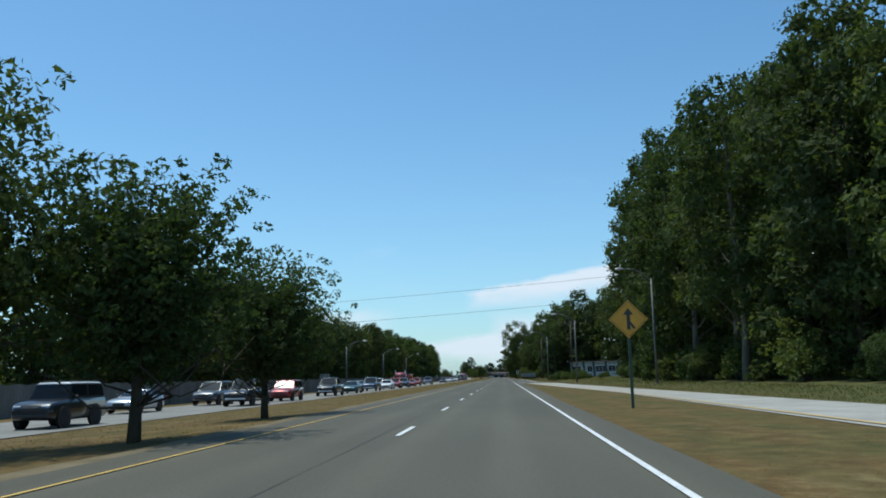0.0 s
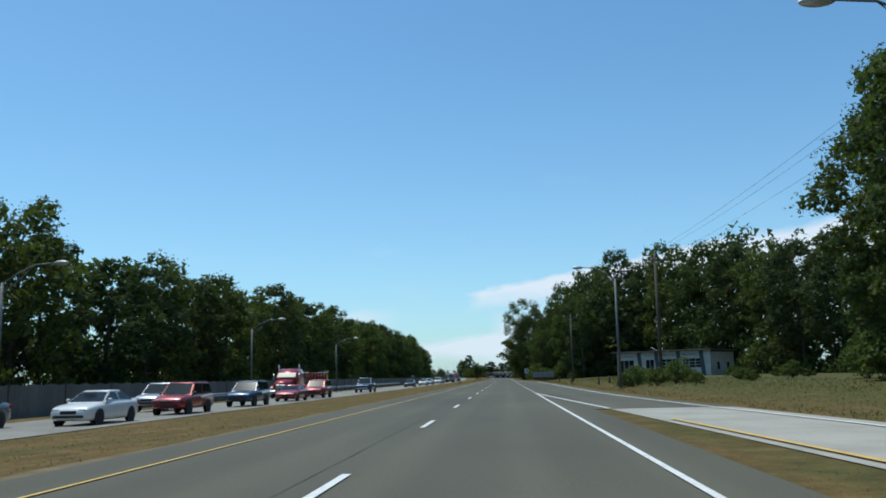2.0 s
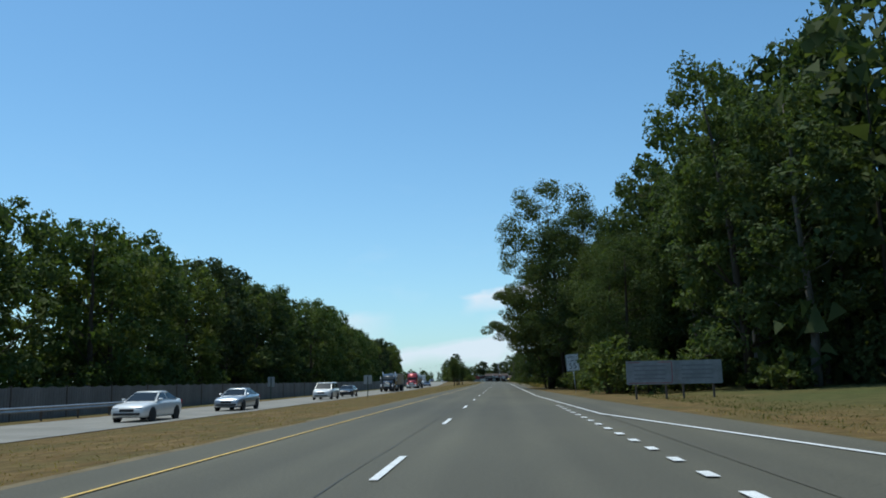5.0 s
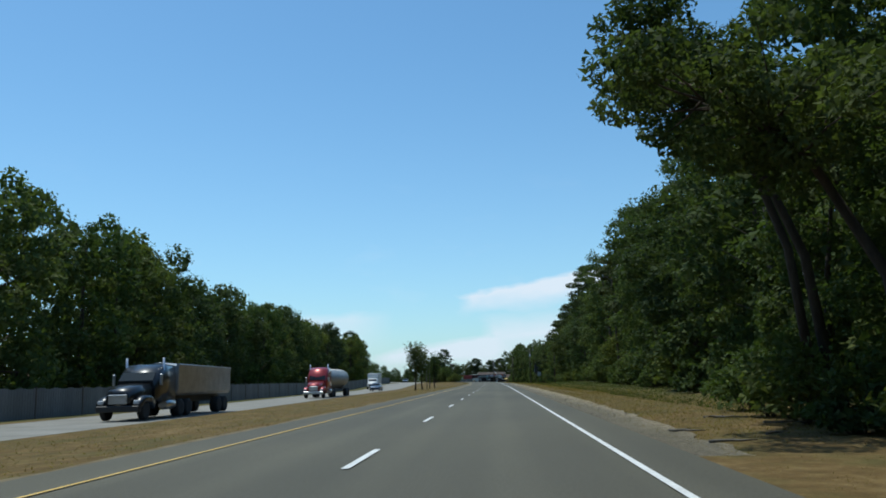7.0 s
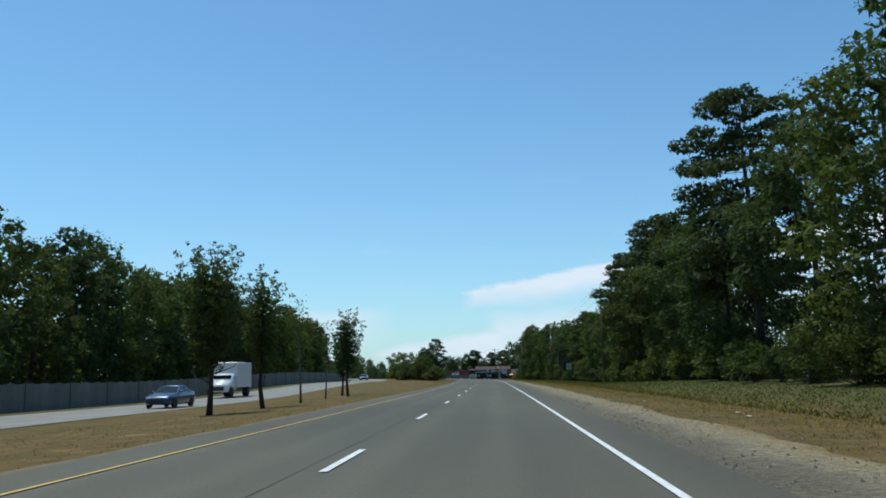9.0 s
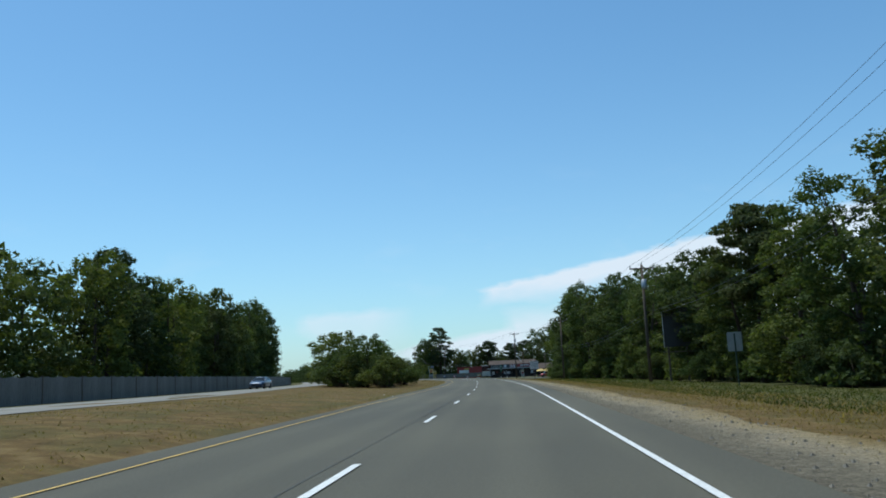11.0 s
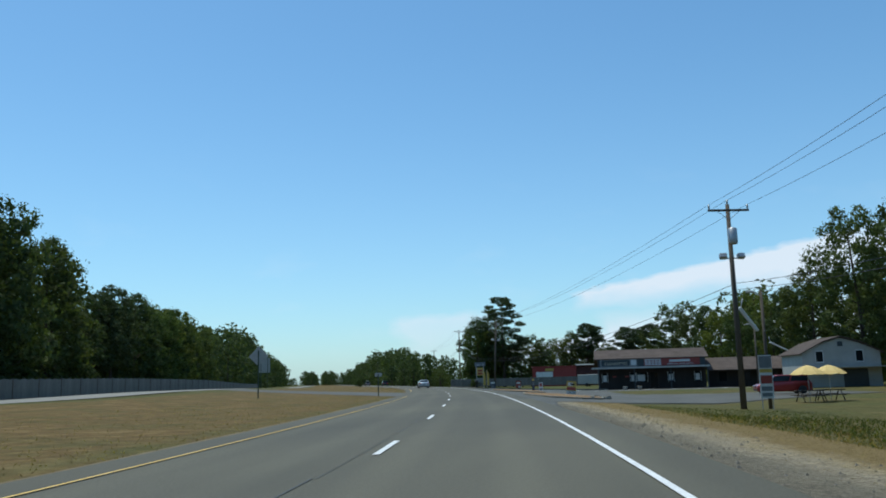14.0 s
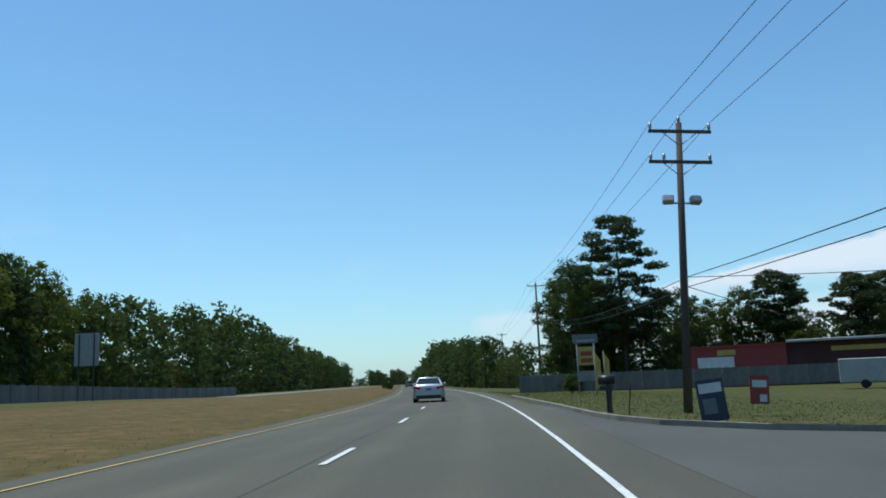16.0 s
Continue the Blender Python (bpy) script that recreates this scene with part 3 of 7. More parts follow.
def merged_woods(name, label, rows, leaves, size):
    """Trees too far or too deep in the wood to be told apart, in one mesh: rows of x, y, tall, wide, seed."""
    pieces, stems = [], bmesh.new()
    for x, y, h, w, seed in rows:
        rng = np.random.default_rng(seed)
        p = spot(x, y)
        cen, rad = [], []
        for i in range(26):
            f = (i + rng.random()) / 26
            r = w / 2 * math.sin(math.pi * (0.3 + 0.64 * f)) ** 0.6 * (0.3 + 0.65 * rng.random())
            a = i * 2.4 + rng.random()
            cen.append((p.x + math.cos(a) * r, p.y + math.sin(a) * r, p.z + h * f))
            rad.append(w * rng.uniform(0.12, 0.22))
        low = h < 7.5
        pieces.append(leaf_cloud(rng, cen, rad, leaves * 2 if low else leaves, 0.014 * w + 0.1 if low else size * w + 0.12))
        tube(stems, [(p.x, p.y, p.z - 0.2), (p.x, p.y, p.z + h * 0.8)], [0.22, 0.05], 4, False)
    ob = tagged(new(name, leaves_mesh(name, np.concatenate(pieces), LEAF_DARK)), label, "woods", kind="stuff")
    part("trunks", stems, BARK, ob)
    return ob


def put(kind, x, y, turn=0.0, scale=1.0, tall=1.0, group="", lean=(0, 0), z=None):
    p = spot(x, y)
    if z is not None:
        p.z = z
    m = Matrix.Translation(p) @ pose(0, 0, 0, lean[0], lean[1], turn) @ Matrix.Diagonal((scale, scale, scale * tall, 1))
    ob = copy_thing(kind, m)
    if group:
        tagged(ob, group=group)
    return ob


def settle(kind):
    """Removes the pattern tree once its copies stand."""
    for o in (*kind.children_recursive, kind):
        bpy.data.objects.remove(o)

BROAD = "tall broad-leaved tree in full dark green leaf at the wood's edge"
near_kinds = [
    tree_kind("woodland_tree", 11, 18, 8.5, 0.10, 46, 6600, 0.125, LEAF, BARK, BROAD, profile="wall", clump_r=1.45, core=105, big=0.17),
    tree_kind("woodland_tree", 12, 20, 9.5, 0.16, 46, 6600, 0.125, LEAF_DARK, BARK, BROAD, profile="oak", clump_r=1.65, core=105, big=0.17),
    tree_kind("woodland_tree", 13, 17, 7.0, 0.06, 48, 6600, 0.125, LEAF_LIGHT, BARK, "tree hung with climbing vines in full leaf", profile="wall", clump_r=1.15, core=105, big=0.17),
    tree_kind("woodland_tree", 14, 19, 9.0, 0.22, 42, 6600, 0.125, LEAF, PALE_BARK, "tall broad-leaved tree with a bare lower trunk", profile="oak", clump_r=1.5, core=105, big=0.17),
]
bough_kinds = [
    tree_kind("woodland_tree", 15, 18, 11.0, 0.24, 80, 32000, 0.082, LEAF_DARK, BARK, "spreading broad-leaved tree whose boughs reach over the road", profile="wall", trunk_r=0.2, clump_r=1.25, core=90, big=0.12),
    tree_kind("woodland_tree", 16, 17, 9.0, 0.06, 72, 28000, 0.082, LEAF, BARK, "broad-leaved tree leafy to the ground beside the road", profile="wall", clump_r=1.2, core=90, big=0.12),
]
mid_kinds = [
    tree_kind("woodland_tree", 21, 16, 9.6, 0.03, 38, 3000, 0.1555, LEAF, BARK, "broad-leaved woodland tree in full leaf", profile="wall", clump_r=1.6, core=88, big=0.2, fuzz=0.35),
    tree_kind("woodland_tree", 22, 17, 10.4, 0.05, 38, 3000, 0.1555, LEAF_DARK, BARK, "dark green woodland tree in full leaf", profile="oak", clump_r=1.8, core=88, big=0.2, fuzz=0.35),
    tree_kind("woodland_tree", 23, 15, 8.6, 0.03, 36, 3000, 0.155, LEAF_LIGHT, BARK, "light green woodland tree in full leaf", profile="wall", clump_r=1.5, core=88, big=0.2, fuzz=0.35),
    tree_kind("woodland_tree", 24, 18, 9.0, 0.24, 40, 3000, 0.155, NEEDLE, BARK, "tall pine among the woodland trees", profile="oak", clump_r=1.5, core=88, big=0.2, fuzz=0.35),
]
pine_kinds = [
    tree_kind("pine_tree", 31, 20, 11.0, 0.30, 66, 8200, 0.16, NEEDLE, BARK, "tall dark pine with layered boughs and a bare trunk", profile="pine", trunk_r=0.34, clump_r=1.5, core=110, big=0.16),
    tree_kind("pine_tree", 32, 17, 9.5, 0.45, 50, 6400, 0.17, NEEDLE, BARK, "dark pine with a flat, layered crown", profile="pine", trunk_r=0.3, clump_r=1.6, core=110, big=0.16),
]
pear_kinds = [
    tree_kind("median_tree", 44, 7.4, 9.6, 0.2, 74, 22000, 0.085, LEAF, BARK, "spreading young pear tree with many upright shoots on the median", profile="pear", trunk_r=0.15, clump_r=0.85),
    tree_kind("median_tree", 41, 8.6, 4.8, 0.22, 30, 7200, 0.09, LEAF, BARK, "young upright ornamental pear tree on the grass median", profile="pear", trunk_r=0.13, clump_r=0.68),
    tree_kind("median_tree", 42, 8.0, 4.0, 0.22, 24, 4600, 0.09, LEAF, BARK, "young upright ornamental pear tree on the grass median", profile="pear", trunk_r=0.12, clump_r=0.58),
    tree_kind("median_tree", 43, 7.0, 1.7, 0.25, 14, 320, 0.08, LEAF, PALE_BARK, "half-bare thin sapling on the grass median", profile="pear", trunk_r=0.07, clump_r=0.3),
]
bush_kinds = [
    bush_kind("bush", 51, 2.6, 3.8, 1500, 0.15, LEAF_LIGHT, "leafy green bush at the edge of the wood"),
    bush_kind("bush", 52, 1.8, 3.2, 1300, 0.14, LEAF, "low tangled bush at the edge of the wood"),
    bush_kind("bush", 53, 3.4, 4.0, 1500, 0.16, LEAF_LIGHT, "tall leafy shrub at the edge of the wood"),
    bush_kind("bush", 54, 2.8, 4.0, 7000, 0.07, LEAF, "dense rounded shrub of the thicket on the median"),
]


deep_rows, far_rows, hidden_rows = [], [], []


def woods(seed, y0, y1, gap, front, rows, depth, tall, kinds, group, side=1, bushes=0.0, under=0.0, uneven=0.14):
    """Trees in uneven rows behind a front line, which is an offset from the lane line given by y. The rows behind are merged."""
    rng = random.Random(seed)
    for r in range(rows):
        y = y0 + rng.random() * gap
        while y < y1:
            o = front(y) + side * (r * depth + rng.uniform(-0.25, 0.35) * depth)
            h = tall(y) * rng.uniform(1 - uneven * 1.15, 1 + uneven) * (1 + 0.05 * r)
            x, yy = place(y, o)
            if r == 0 and kinds:
                kind = rng.choice(kinds)
                s = 0.5 * (h / TALL[kind["seed"]]) + 0.5
                put(kind, x, yy, rng.uniform(0, 360), s, (h / TALL[kind["seed"]]) / s, group)
            else:
                (far_rows if not kinds else deep_rows if side < 0 else hidden_rows).append((x, yy, h, rng.uniform(0.5, 0.7) * h, rng.randrange(9999)))
            y += gap * rng.uniform(0.7, 1.35) * (1 + 0.2 * r)
        if r == 0 and under:
            y = y0
            while y < y1:
                x, yy = place(y, front(y) + side * rng.uniform(1.5, 5.0))
                (deep_rows if side < 0 else hidden_rows).append((x, yy, under * rng.uniform(0.7, 1.3), 1.3 * under, rng.randrange(9999)))
                y += under * 0.75 * rng.uniform(0.7, 1.3)
        if r == 0 and bushes:
            y = y0
            while y < y1:
                x, yy = place(y, front(y) - side * rng.uniform(0.5, 3.2))
                put(rng.choice(bush_kinds), x, yy, rng.uniform(0, 360), rng.uniform(0.7, 1.25), 1.0, "bushes along the wood")
                y += bushes * rng.uniform(0.6, 1.4)


TALL = {11: 18, 12: 20, 13: 17, 14: 19, 21: 16, 22: 17, 23: 15, 24: 18}
for kind_list, seeds in ((near_kinds, (11, 12, 13, 14)), (mid_kinds, (21, 22, 23, 24))):
    for k, s in zip(kind_list, seeds):
        k["seed"] = s

# right of the road: the wood by the slip road, the clearing, the wood that overhangs, the long wood to the shop
woods(1, 46, 152, 6.4, along((-40, 60, 85, 105, 130, 152), (24, 23.5, 21, 21.5, 24, 26)), 3, 6, along((-40, 50, 80, 105, 150), (25, 25, 24, 25, 18.5)), near_kinds, "wood by the slip road", bushes=4.5, under=5.0)
woods(2, 152, 320, 6.6, along((150, 170, 230, 270, 300, 320), (36, 50, 52, 46, 32, 20)), 3, 7, along((150, 200, 240, 270, 300, 330), (14.5, 16, 20, 24, 27.5, 22)), mid_kinds, "wood behind the clearing", bushes=7.0, under=5.0)
woods(3, 290, 395, 6.0, along((288, 300, 315, 330, 345, 360, 395), (20, 18.5, 17.5, 17, 16, 15.5, 17.5)), 3, 6, along((288, 300, 311, 336, 350, 395), (19, 20.5, 18.5, 18.5, 18.5, 17.5)), near_kinds, "wood that overhangs the road", bushes=3.6, under=4.5)
long_front = along((395, 420, 500, 563, 600, 640, 694), (17, 19, 21, 22.5, 22.5, 21, 20))
long_tall = along((395, 430, 455, 490, 510, 531, 563, 600, 640, 672, 688, 702), (15, 17, 18.5, 17, 16.5, 15.5, 13, 11, 11.8, 14.6, 14.8, 11.2))
for seed, y0, y1, gap, rows, uneven in ((4, 395, 460, 6.4, 3, 0.2), (41, 460, 536, 10.5, 1, 0.2), (42, 536, 693, 6.4, 3, 0.12)):
    woods(seed, y0, y1, gap, long_front, rows, 6, long_tall, near_kinds, "long wood beside the road", bushes=4.5, under=5.0, uneven=uneven)
for y, o, k, s in ((428, 19, 0, 0.95), (447, 22, 1, 1.1), (499, 22, 0, 1.1), (526, 21.5, 1, 1.05), (548, 21, 0, 0.85), (601, 22, 1, 0.8), (655, 22, 1, 0.72)):
    x, yy = place(y, o)
    put(pine_kinds[k], x, yy, y * 31, s, 1.0, "pines in the long wood")
woods(14, 704, 900, 8, along((704, 722, 738, 760, 795, 900), (21, 25, 36, 50, 68, 76)), 2, 8, along((704, 735, 770, 900), (9, 12, 16, 18)), mid_kinds, "wood behind the shop", under=5.0, bushes=7.0)
for y, o, k, h in ((697, 21.0, 0, 12.4), (692, 22.5, 2, 12.8)):
    x, yy = place(y, o)
    put(near_kinds[k], x, yy, y * 13, h / 17, 0.95, "long wood beside the road")
# the trees that lean over the road
for x, y, turn, s, tall, k, lean in ((8.6, 333, 40, 1.1, 1.12, 0, -4), (7.6, 339, 130, 1.02, 0.95, 0, -6), (9.6, 326, 200, 1.0, 1.0, 0, -2), (11.2, 317, 200, 0.86, 0.9, 1, -2), (12.0, 309, 300, 0.8, 0.9, 1, -1), (7.0, 335, 250, 0.78, 0.8, 1, -7)):
    put(bough_kinds[k], x, y, turn, s, tall, "wood that overhangs the road", lean=(0, lean))


def overhanging_tree(x, y, reach, z, seed):
    """A slim tree that bends out over the road, with leaves along its outer half alone."""
    rng = np.random.default_rng(seed)
    root = thing("overhanging_tree", Matrix.Translation(spot(x, y)), "slim bent broad-leaved tree whose leafy bough hangs over the road", "tree", "wood that overhangs the road")
    line = [np.array(p) for p in ((0, 0, -0.2), (-0.1 * reach, 0.1, 0.42 * z), (-0.38 * reach, 0.3, 0.78 * z), (-0.75 * reach, 0.1, 0.96 * z), (-reach, 0, z))]
    bm = tube(bmesh.new(), line, [0.14, 0.12, 0.09, 0.055, 0.02], 7)
    cen, rad = [], []
    for k in range(26):
        f = 0.45 + 0.55 * rng.random()
        p = line[2] + (line[4] - line[2]) * (f - 0.45) / 0.55 + rng.normal(size=3) * np.array([0.5, 1.3, 0.45])
        base = line[2] + (line[4] - line[2]) * max(0.0, (f - 0.6) / 0.55)
        tube(bm, wander(rng, base, p, 2, 0.1), [0.03, 0.02, 0.008], 4, False)
        cen.append(p)
        rad.append(rng.uniform(0.5, 0.95))
    part("trunk", bm, BARK, root)
    part("crown", leaves_mesh("crown", leaf_cloud(rng, cen, rad, 9000, 0.085), LEAF), None, root)


for x, y, reach, z, seed in ((7.0, 341.5, 5.8, 7.6, 61), (7.4, 336.0, 5.2, 11.0, 62), (9.9, 353.5, 4.4, 6.9, 63), (9.9, 357.5, 4.3, 9.2, 64), (10.4, 360.0, 4.2, 10.6, 65)):
    overhanging_tree(x, y, reach, z, seed)
for x, y, s, tall in ((11.4, 355.5, 0.5, 0.95), (12.6, 350.5, 0.55, 1.0), (11.8, 363.0, 0.5, 1.05)):
    put(near_kinds[2], x, y, y * 17, s, tall, "wood that overhangs the road")
for x, y, s, k in ((9.0, 351.0, 0.62, 0), (8.9, 354.2, 0.7, 1), (9.2, 357.6, 0.66, 2), (9.5, 361.2, 0.75, 0), (10.0, 347.6, 0.8, 1), (10.2, 365.0, 0.7, 2)):
    put(bush_kinds[k], x, y, y * 29, s, 0.9, "bushes along the wood")
rng = random.Random(5)
for i in range(34):      # shrubs that close the wood down to the ground beneath the boughs
    put(bush_kinds[i % 3], 9.0 + 3.6 * rng.random() + (1.5 if i % 2 else 0), 297 + 1.6 * i, rng.uniform(0, 360), rng.uniform(0.75, 1.2), 1.0, "bushes along the wood")
# left: the wood behind the oncoming carriageway
woods(5, 66, 470, 7.0, along((66, 420, 470), (-35, -35.5, -43)), 2, 7, along((-40, 150, 200, 280, 330, 370, 410, 450, 470), (13.4, 13.6, 14.4, 15.6, 16.5, 18, 17, 15.5, 16)), mid_kinds, "wood behind the fence", side=-1, under=6.0, uneven=0.1)
woods(6, 470, 920, 7.4, along((470, 520, 652, 723, 790, 870, 1000), (-43, -47, -48, -50, -52, -54, -56)), 2, 8, along((470, 520, 652, 704, 740, 760, 790, 806, 824, 853, 894, 940), (16.5, 17.5, 17.5, 17.5, 17.5, 20, 20, 18, 18, 16.5, 18.5, 18.5)), mid_kinds, "wood behind the fence", side=-1, under=6.0, uneven=0.12)
# far ends
woods(7, 935, 1500, 11, along((935, 1000, 1500), (15, 12, 13)), 2, 12, along((935, 1040, 1090, 1160, 1500), (9, 11, 17.5, 17, 14)), None, "far wood", under=5.0)
woods(8, 915, 1600, 11, along((900, 1000, 1250, 1600), (-54, -54, -55, -60)), 2, 14, along((860, 960, 1050, 1150, 1600), (18, 20, 24, 22, 19)), None, "far wood", side=-1, under=6.0)
woods(9, 1500, 1800, 9, lambda y: -30, 4, -22, lambda y: 13, None, "far wood", side=-1)
for x in range(-680, -120, 8):
    far_rows.append((x + 3 * math.sin(x), 1850 + 20 * math.sin(x * 0.3), 12 + 3 * math.sin(x * 0.11) + math.sin(x), 11, x + 2000))
rng = random.Random(9)
for x in range(-44, 52, 5):
    for y in (926, 936):
        hidden_rows.append((x + rng.uniform(-2, 2), y + rng.uniform(-3, 3), rng.uniform(7.6, 10.5), rng.uniform(7, 9), rng.randrange(9999)))
merged_woods("deep_woods", "dense dark green woodland behind the first trees", deep_rows, 620, 0.042)
merged_woods("deep_woods", "dense dark green woodland behind the first trees", hidden_rows, 480, 0.04)
merged_woods("far_woods", "distant belt of trees on the horizon", far_rows, 520, 0.05)
# the median: two rows of young trees, a thicket where it widens
for x, y, k, s in ((-11.0, 19.6, 0, 1.2), (-6.2, 21.4, 0, 0.86), (-6.4, 32.5, 0, 0.78)):
    put(pear_kinds[k], x, y, 40 * k + y * 17, s, 1.0, "young trees on the median")
for x, y, k, s in ((-11.3, 474, 1, 0.94), (-10.8, 480.8, 2, 0.96), (-10.7, 489, 3, 1.0), (-10.9, 498, 3, 0.85), (-10.4, 504.2, 2, 0.9), (-11.8, 509.2, 2, 0.8)):
    put(pear_kinds[k], x, y, 40 * k + y * 17, s, 1.0, "young trees on the median")
rng = random.Random(77)
for x, y, s, k in ((-12.5, 621.8, 1.5, 3), (-15.7, 626.3, 1.75, 3), (-13.5, 630.9, 1.7, 3), (-19.1, 632, 2.0, 3), (-15.7, 637.7, 1.8, 3), (-13.1, 640, 1.5, 3), (-21.3, 640, 2.0, 3), (-17.1, 645.7, 1.6, 3), (-14.2, 648, 1.2, 3), (-19, 652.6, 1.5, 3), (-23.6, 649.2, 1.9, 3), (-15.8, 654.9, 0.9, 3)):
    put(bush_kinds[k], x, y, rng.uniform(0, 360), s, 0.85, "thicket on the median")
for x, y, s in ((-15.1, 625.8, 0.5), (-20.2, 635.4, 0.58), (-16.8, 642.3, 0.5), (-23.7, 644.6, 0.6)):
    put(mid_kinds[2], x, y, rng.uniform(0, 360), s, 0.75, "thicket on the median")
# pines and trees round the shop
for x, y, k, s, tall in ((-32.4, 895.2, 0, 1.12, 0.98), (-12.6, 918.5, 1, 0.95, 1.0), (-2.2, 913.9, 1, 0.9, 0.95), (5.4, 930, 1, 0.95, 1.0)):
    put(pine_kinds[k], x, y, x * 31, s, tall, "pines behind the shop")
for x, y, k, s, tall in ((-40.2, 903, 1, 0.92, 0.95), (-37, 904, 0, 0.95, 1.0), (-24, 908, 0, 0.75, 0.9), (-36.5, 896, 0, 0.8, 0.95), (-34.5, 899, 2, 0.75, 0.9), (-30.5, 897.5, 0, 0.7, 0.9), (-28, 896, 2, 0.6, 0.8), (-17, 924, 1, 0.75, 0.95), (-10.5, 922, 0, 0.66, 0.9), (1.5, 921, 1, 0.7, 0.95), (-39, 894.4, 0, 0.78, 1.0), (-41.4, 899.6, 2, 0.92, 0.95), (-26.4, 902.4, 1, 0.7, 0.9), (-21.1, 920.8, 3, 0.66, 1.0), (-38.0, 908, 2, 0.8, 0.95), (-7.2, 930, 1, 0.62, 0.9), (8.8, 920.8, 0, 0.7, 0.85), (15.9, 839, 0, 0.8, 0.9), (25.6, 803.5, 0, 1.15, 1.1), (33.0, 812.0, 1, 1.1, 1.1), (21.5, 812.0, 1, 0.85, 0.95)):
    put(near_kinds[k], x, y, x * 31, s, tall, "trees behind the shop")
put(near_kinds[0], 14.2, 715.0, 50, 0.78, 1.0, "wood behind the shop")
put(bush_kinds[0], -35.6, 868.4, 20, 0.72, 0.95, "shrubs by the shop")
put(bush_kinds[1], -91.3, 963.3, 20, 0.9, 1.6, "shrubs on the far median")

# ---- things beside the road ----
BLACK = plain("black_paint", (0.02, 0.02, 0.022), 0.4)
SIGN_WHITE = plain("sign_white", (0.62, 0.63, 0.62), 0.45)
SIGN_YELLOW = plain("sign_yellow", (0.62, 0.30, 0.02), 0.45)
SIGN_BACK = plain("sign_back", (0.38, 0.39, 0.38), 0.5, 0.5)
SIGN_GREEN = plain("post_green", (0.035, 0.06, 0.035), 0.6)
RED_PAINT = plain("red_paint", (0.27, 0.045, 0.035), 0.5)
SIGN_BLUE = plain("dark_blue_print", (0.03, 0.04, 0.07), 0.5)
FADED = plain("faded_print", (0.16, 0.17, 0.18), 0.7)
WIRE = plain("wire", (0.03, 0.03, 0.032), 0.6)
GLASS_DARK = material("dark_window_glass", None, Base_Color=(0.012, 0.015, 0.018, 1), Roughness=0.08, Specular_IOR_Level=0.28)
LAMP_GLASS = material("clear_lens", None, Base_Color=(0.55, 0.57, 0.6, 1), Roughness=0.1, Specular_IOR_Level=0.8)
TAIL_RED = material("red_lens", None, Base_Color=(0.35, 0.012, 0.01, 1), Roughness=0.15, Specular_IOR_Level=0.7)
RUBBER = plain("rubber", (0.018, 0.018, 0.018), 0.85)
CHROME = material("wheel_metal", None, Base_Color=(0.55, 0.56, 0.58, 1), Metallic=0.9, Roughness=0.3)
PLASTIC = plain("black_plastic", (0.02, 0.02, 0.021), 0.55)


def lettering(text, size, mat, depth=0.006, name="lettering"):
    """Words as a mesh, upright, to be read from -y, centred at the origin."""
    cu = bpy.data.curves.new("words", "FONT")
    cu.body, cu.size, cu.extrude, cu.align_x, cu.align_y = text, size, depth, "CENTER", "CENTER"
    ob = bpy.data.objects.new("words", cu)
    scene.collection.objects.link(ob)
    me = bpy.data.meshes.new_from_object(ob.evaluated_get(bpy.context.evaluated_depsgraph_get()))
    bpy.data.objects.remove(ob)
    me.transform(pose(0, 0, 0, 90, 0, 0))
    me.materials.clear()
    me.materials.append(mat)
    me.name = name
    return me


def words(text, size, mat, parent, x, y, z, wide=1.0, name="lettering"):
    ob = part(name, lettering(text, size, mat), None, parent)
    ob.matrix_basis = pose(x, y, z) @ Matrix.Diagonal((wide, 1, 1, 1))
    return ob


def panel(bm_mat, parent, name, x0, x1, z0, z1, y=0.0, t=0.004, round_r=0.0, label=""):
    """A thin upright plate that faces -y, with rounded corners."""
    bm = bmesh.new()
    r = max(round_r, 0.001)
    pts = []
    for cx, cz, a0 in ((x1 - r, z1 - r, 0), (x0 + r, z1 - r, 90), (x0 + r, z0 + r, 180), (x1 - r, z0 + r, 270)):
        for k in range(4):
            a = radians(a0 + 30 * k)
            pts.append((cx + r * math.cos(a), cz + r * math.sin(a)))
    f0 = [bm.verts.new((x, y - t / 2, z)) for x, z in pts]
    f1 = [bm.verts.new((x, y + t / 2, z)) for x, z in pts]
    bm.faces.new(f0[::-1])
    bm.faces.new(f1)
    n = len(pts)
    for i in range(n):
        bm.faces.new((f0[i], f0[(i + 1) % n], f1[(i + 1) % n], f1[i]))
    bmesh.ops.recalc_face_normals(bm, faces=bm.faces)
    return part(name, bm, bm_mat, parent, label)


def at(x, y, turn=0.0, z=None, lean=0.0):
    p = spot(x, y)
    return pose(p.x, p.y, p.z if z is None else z, 0, lean, turn)


def post(parent, x, z1, r=0.035, mat=GALV, y=0.03, square=False, name="post"):
    if square:
        return part(name, boxes((x - r, x + r, y - r, y + r, -0.3, z1), bevel=0.006), mat, parent)
    return part(name, rod((x, y, -0.3), (x, y, z1), r), mat, parent)


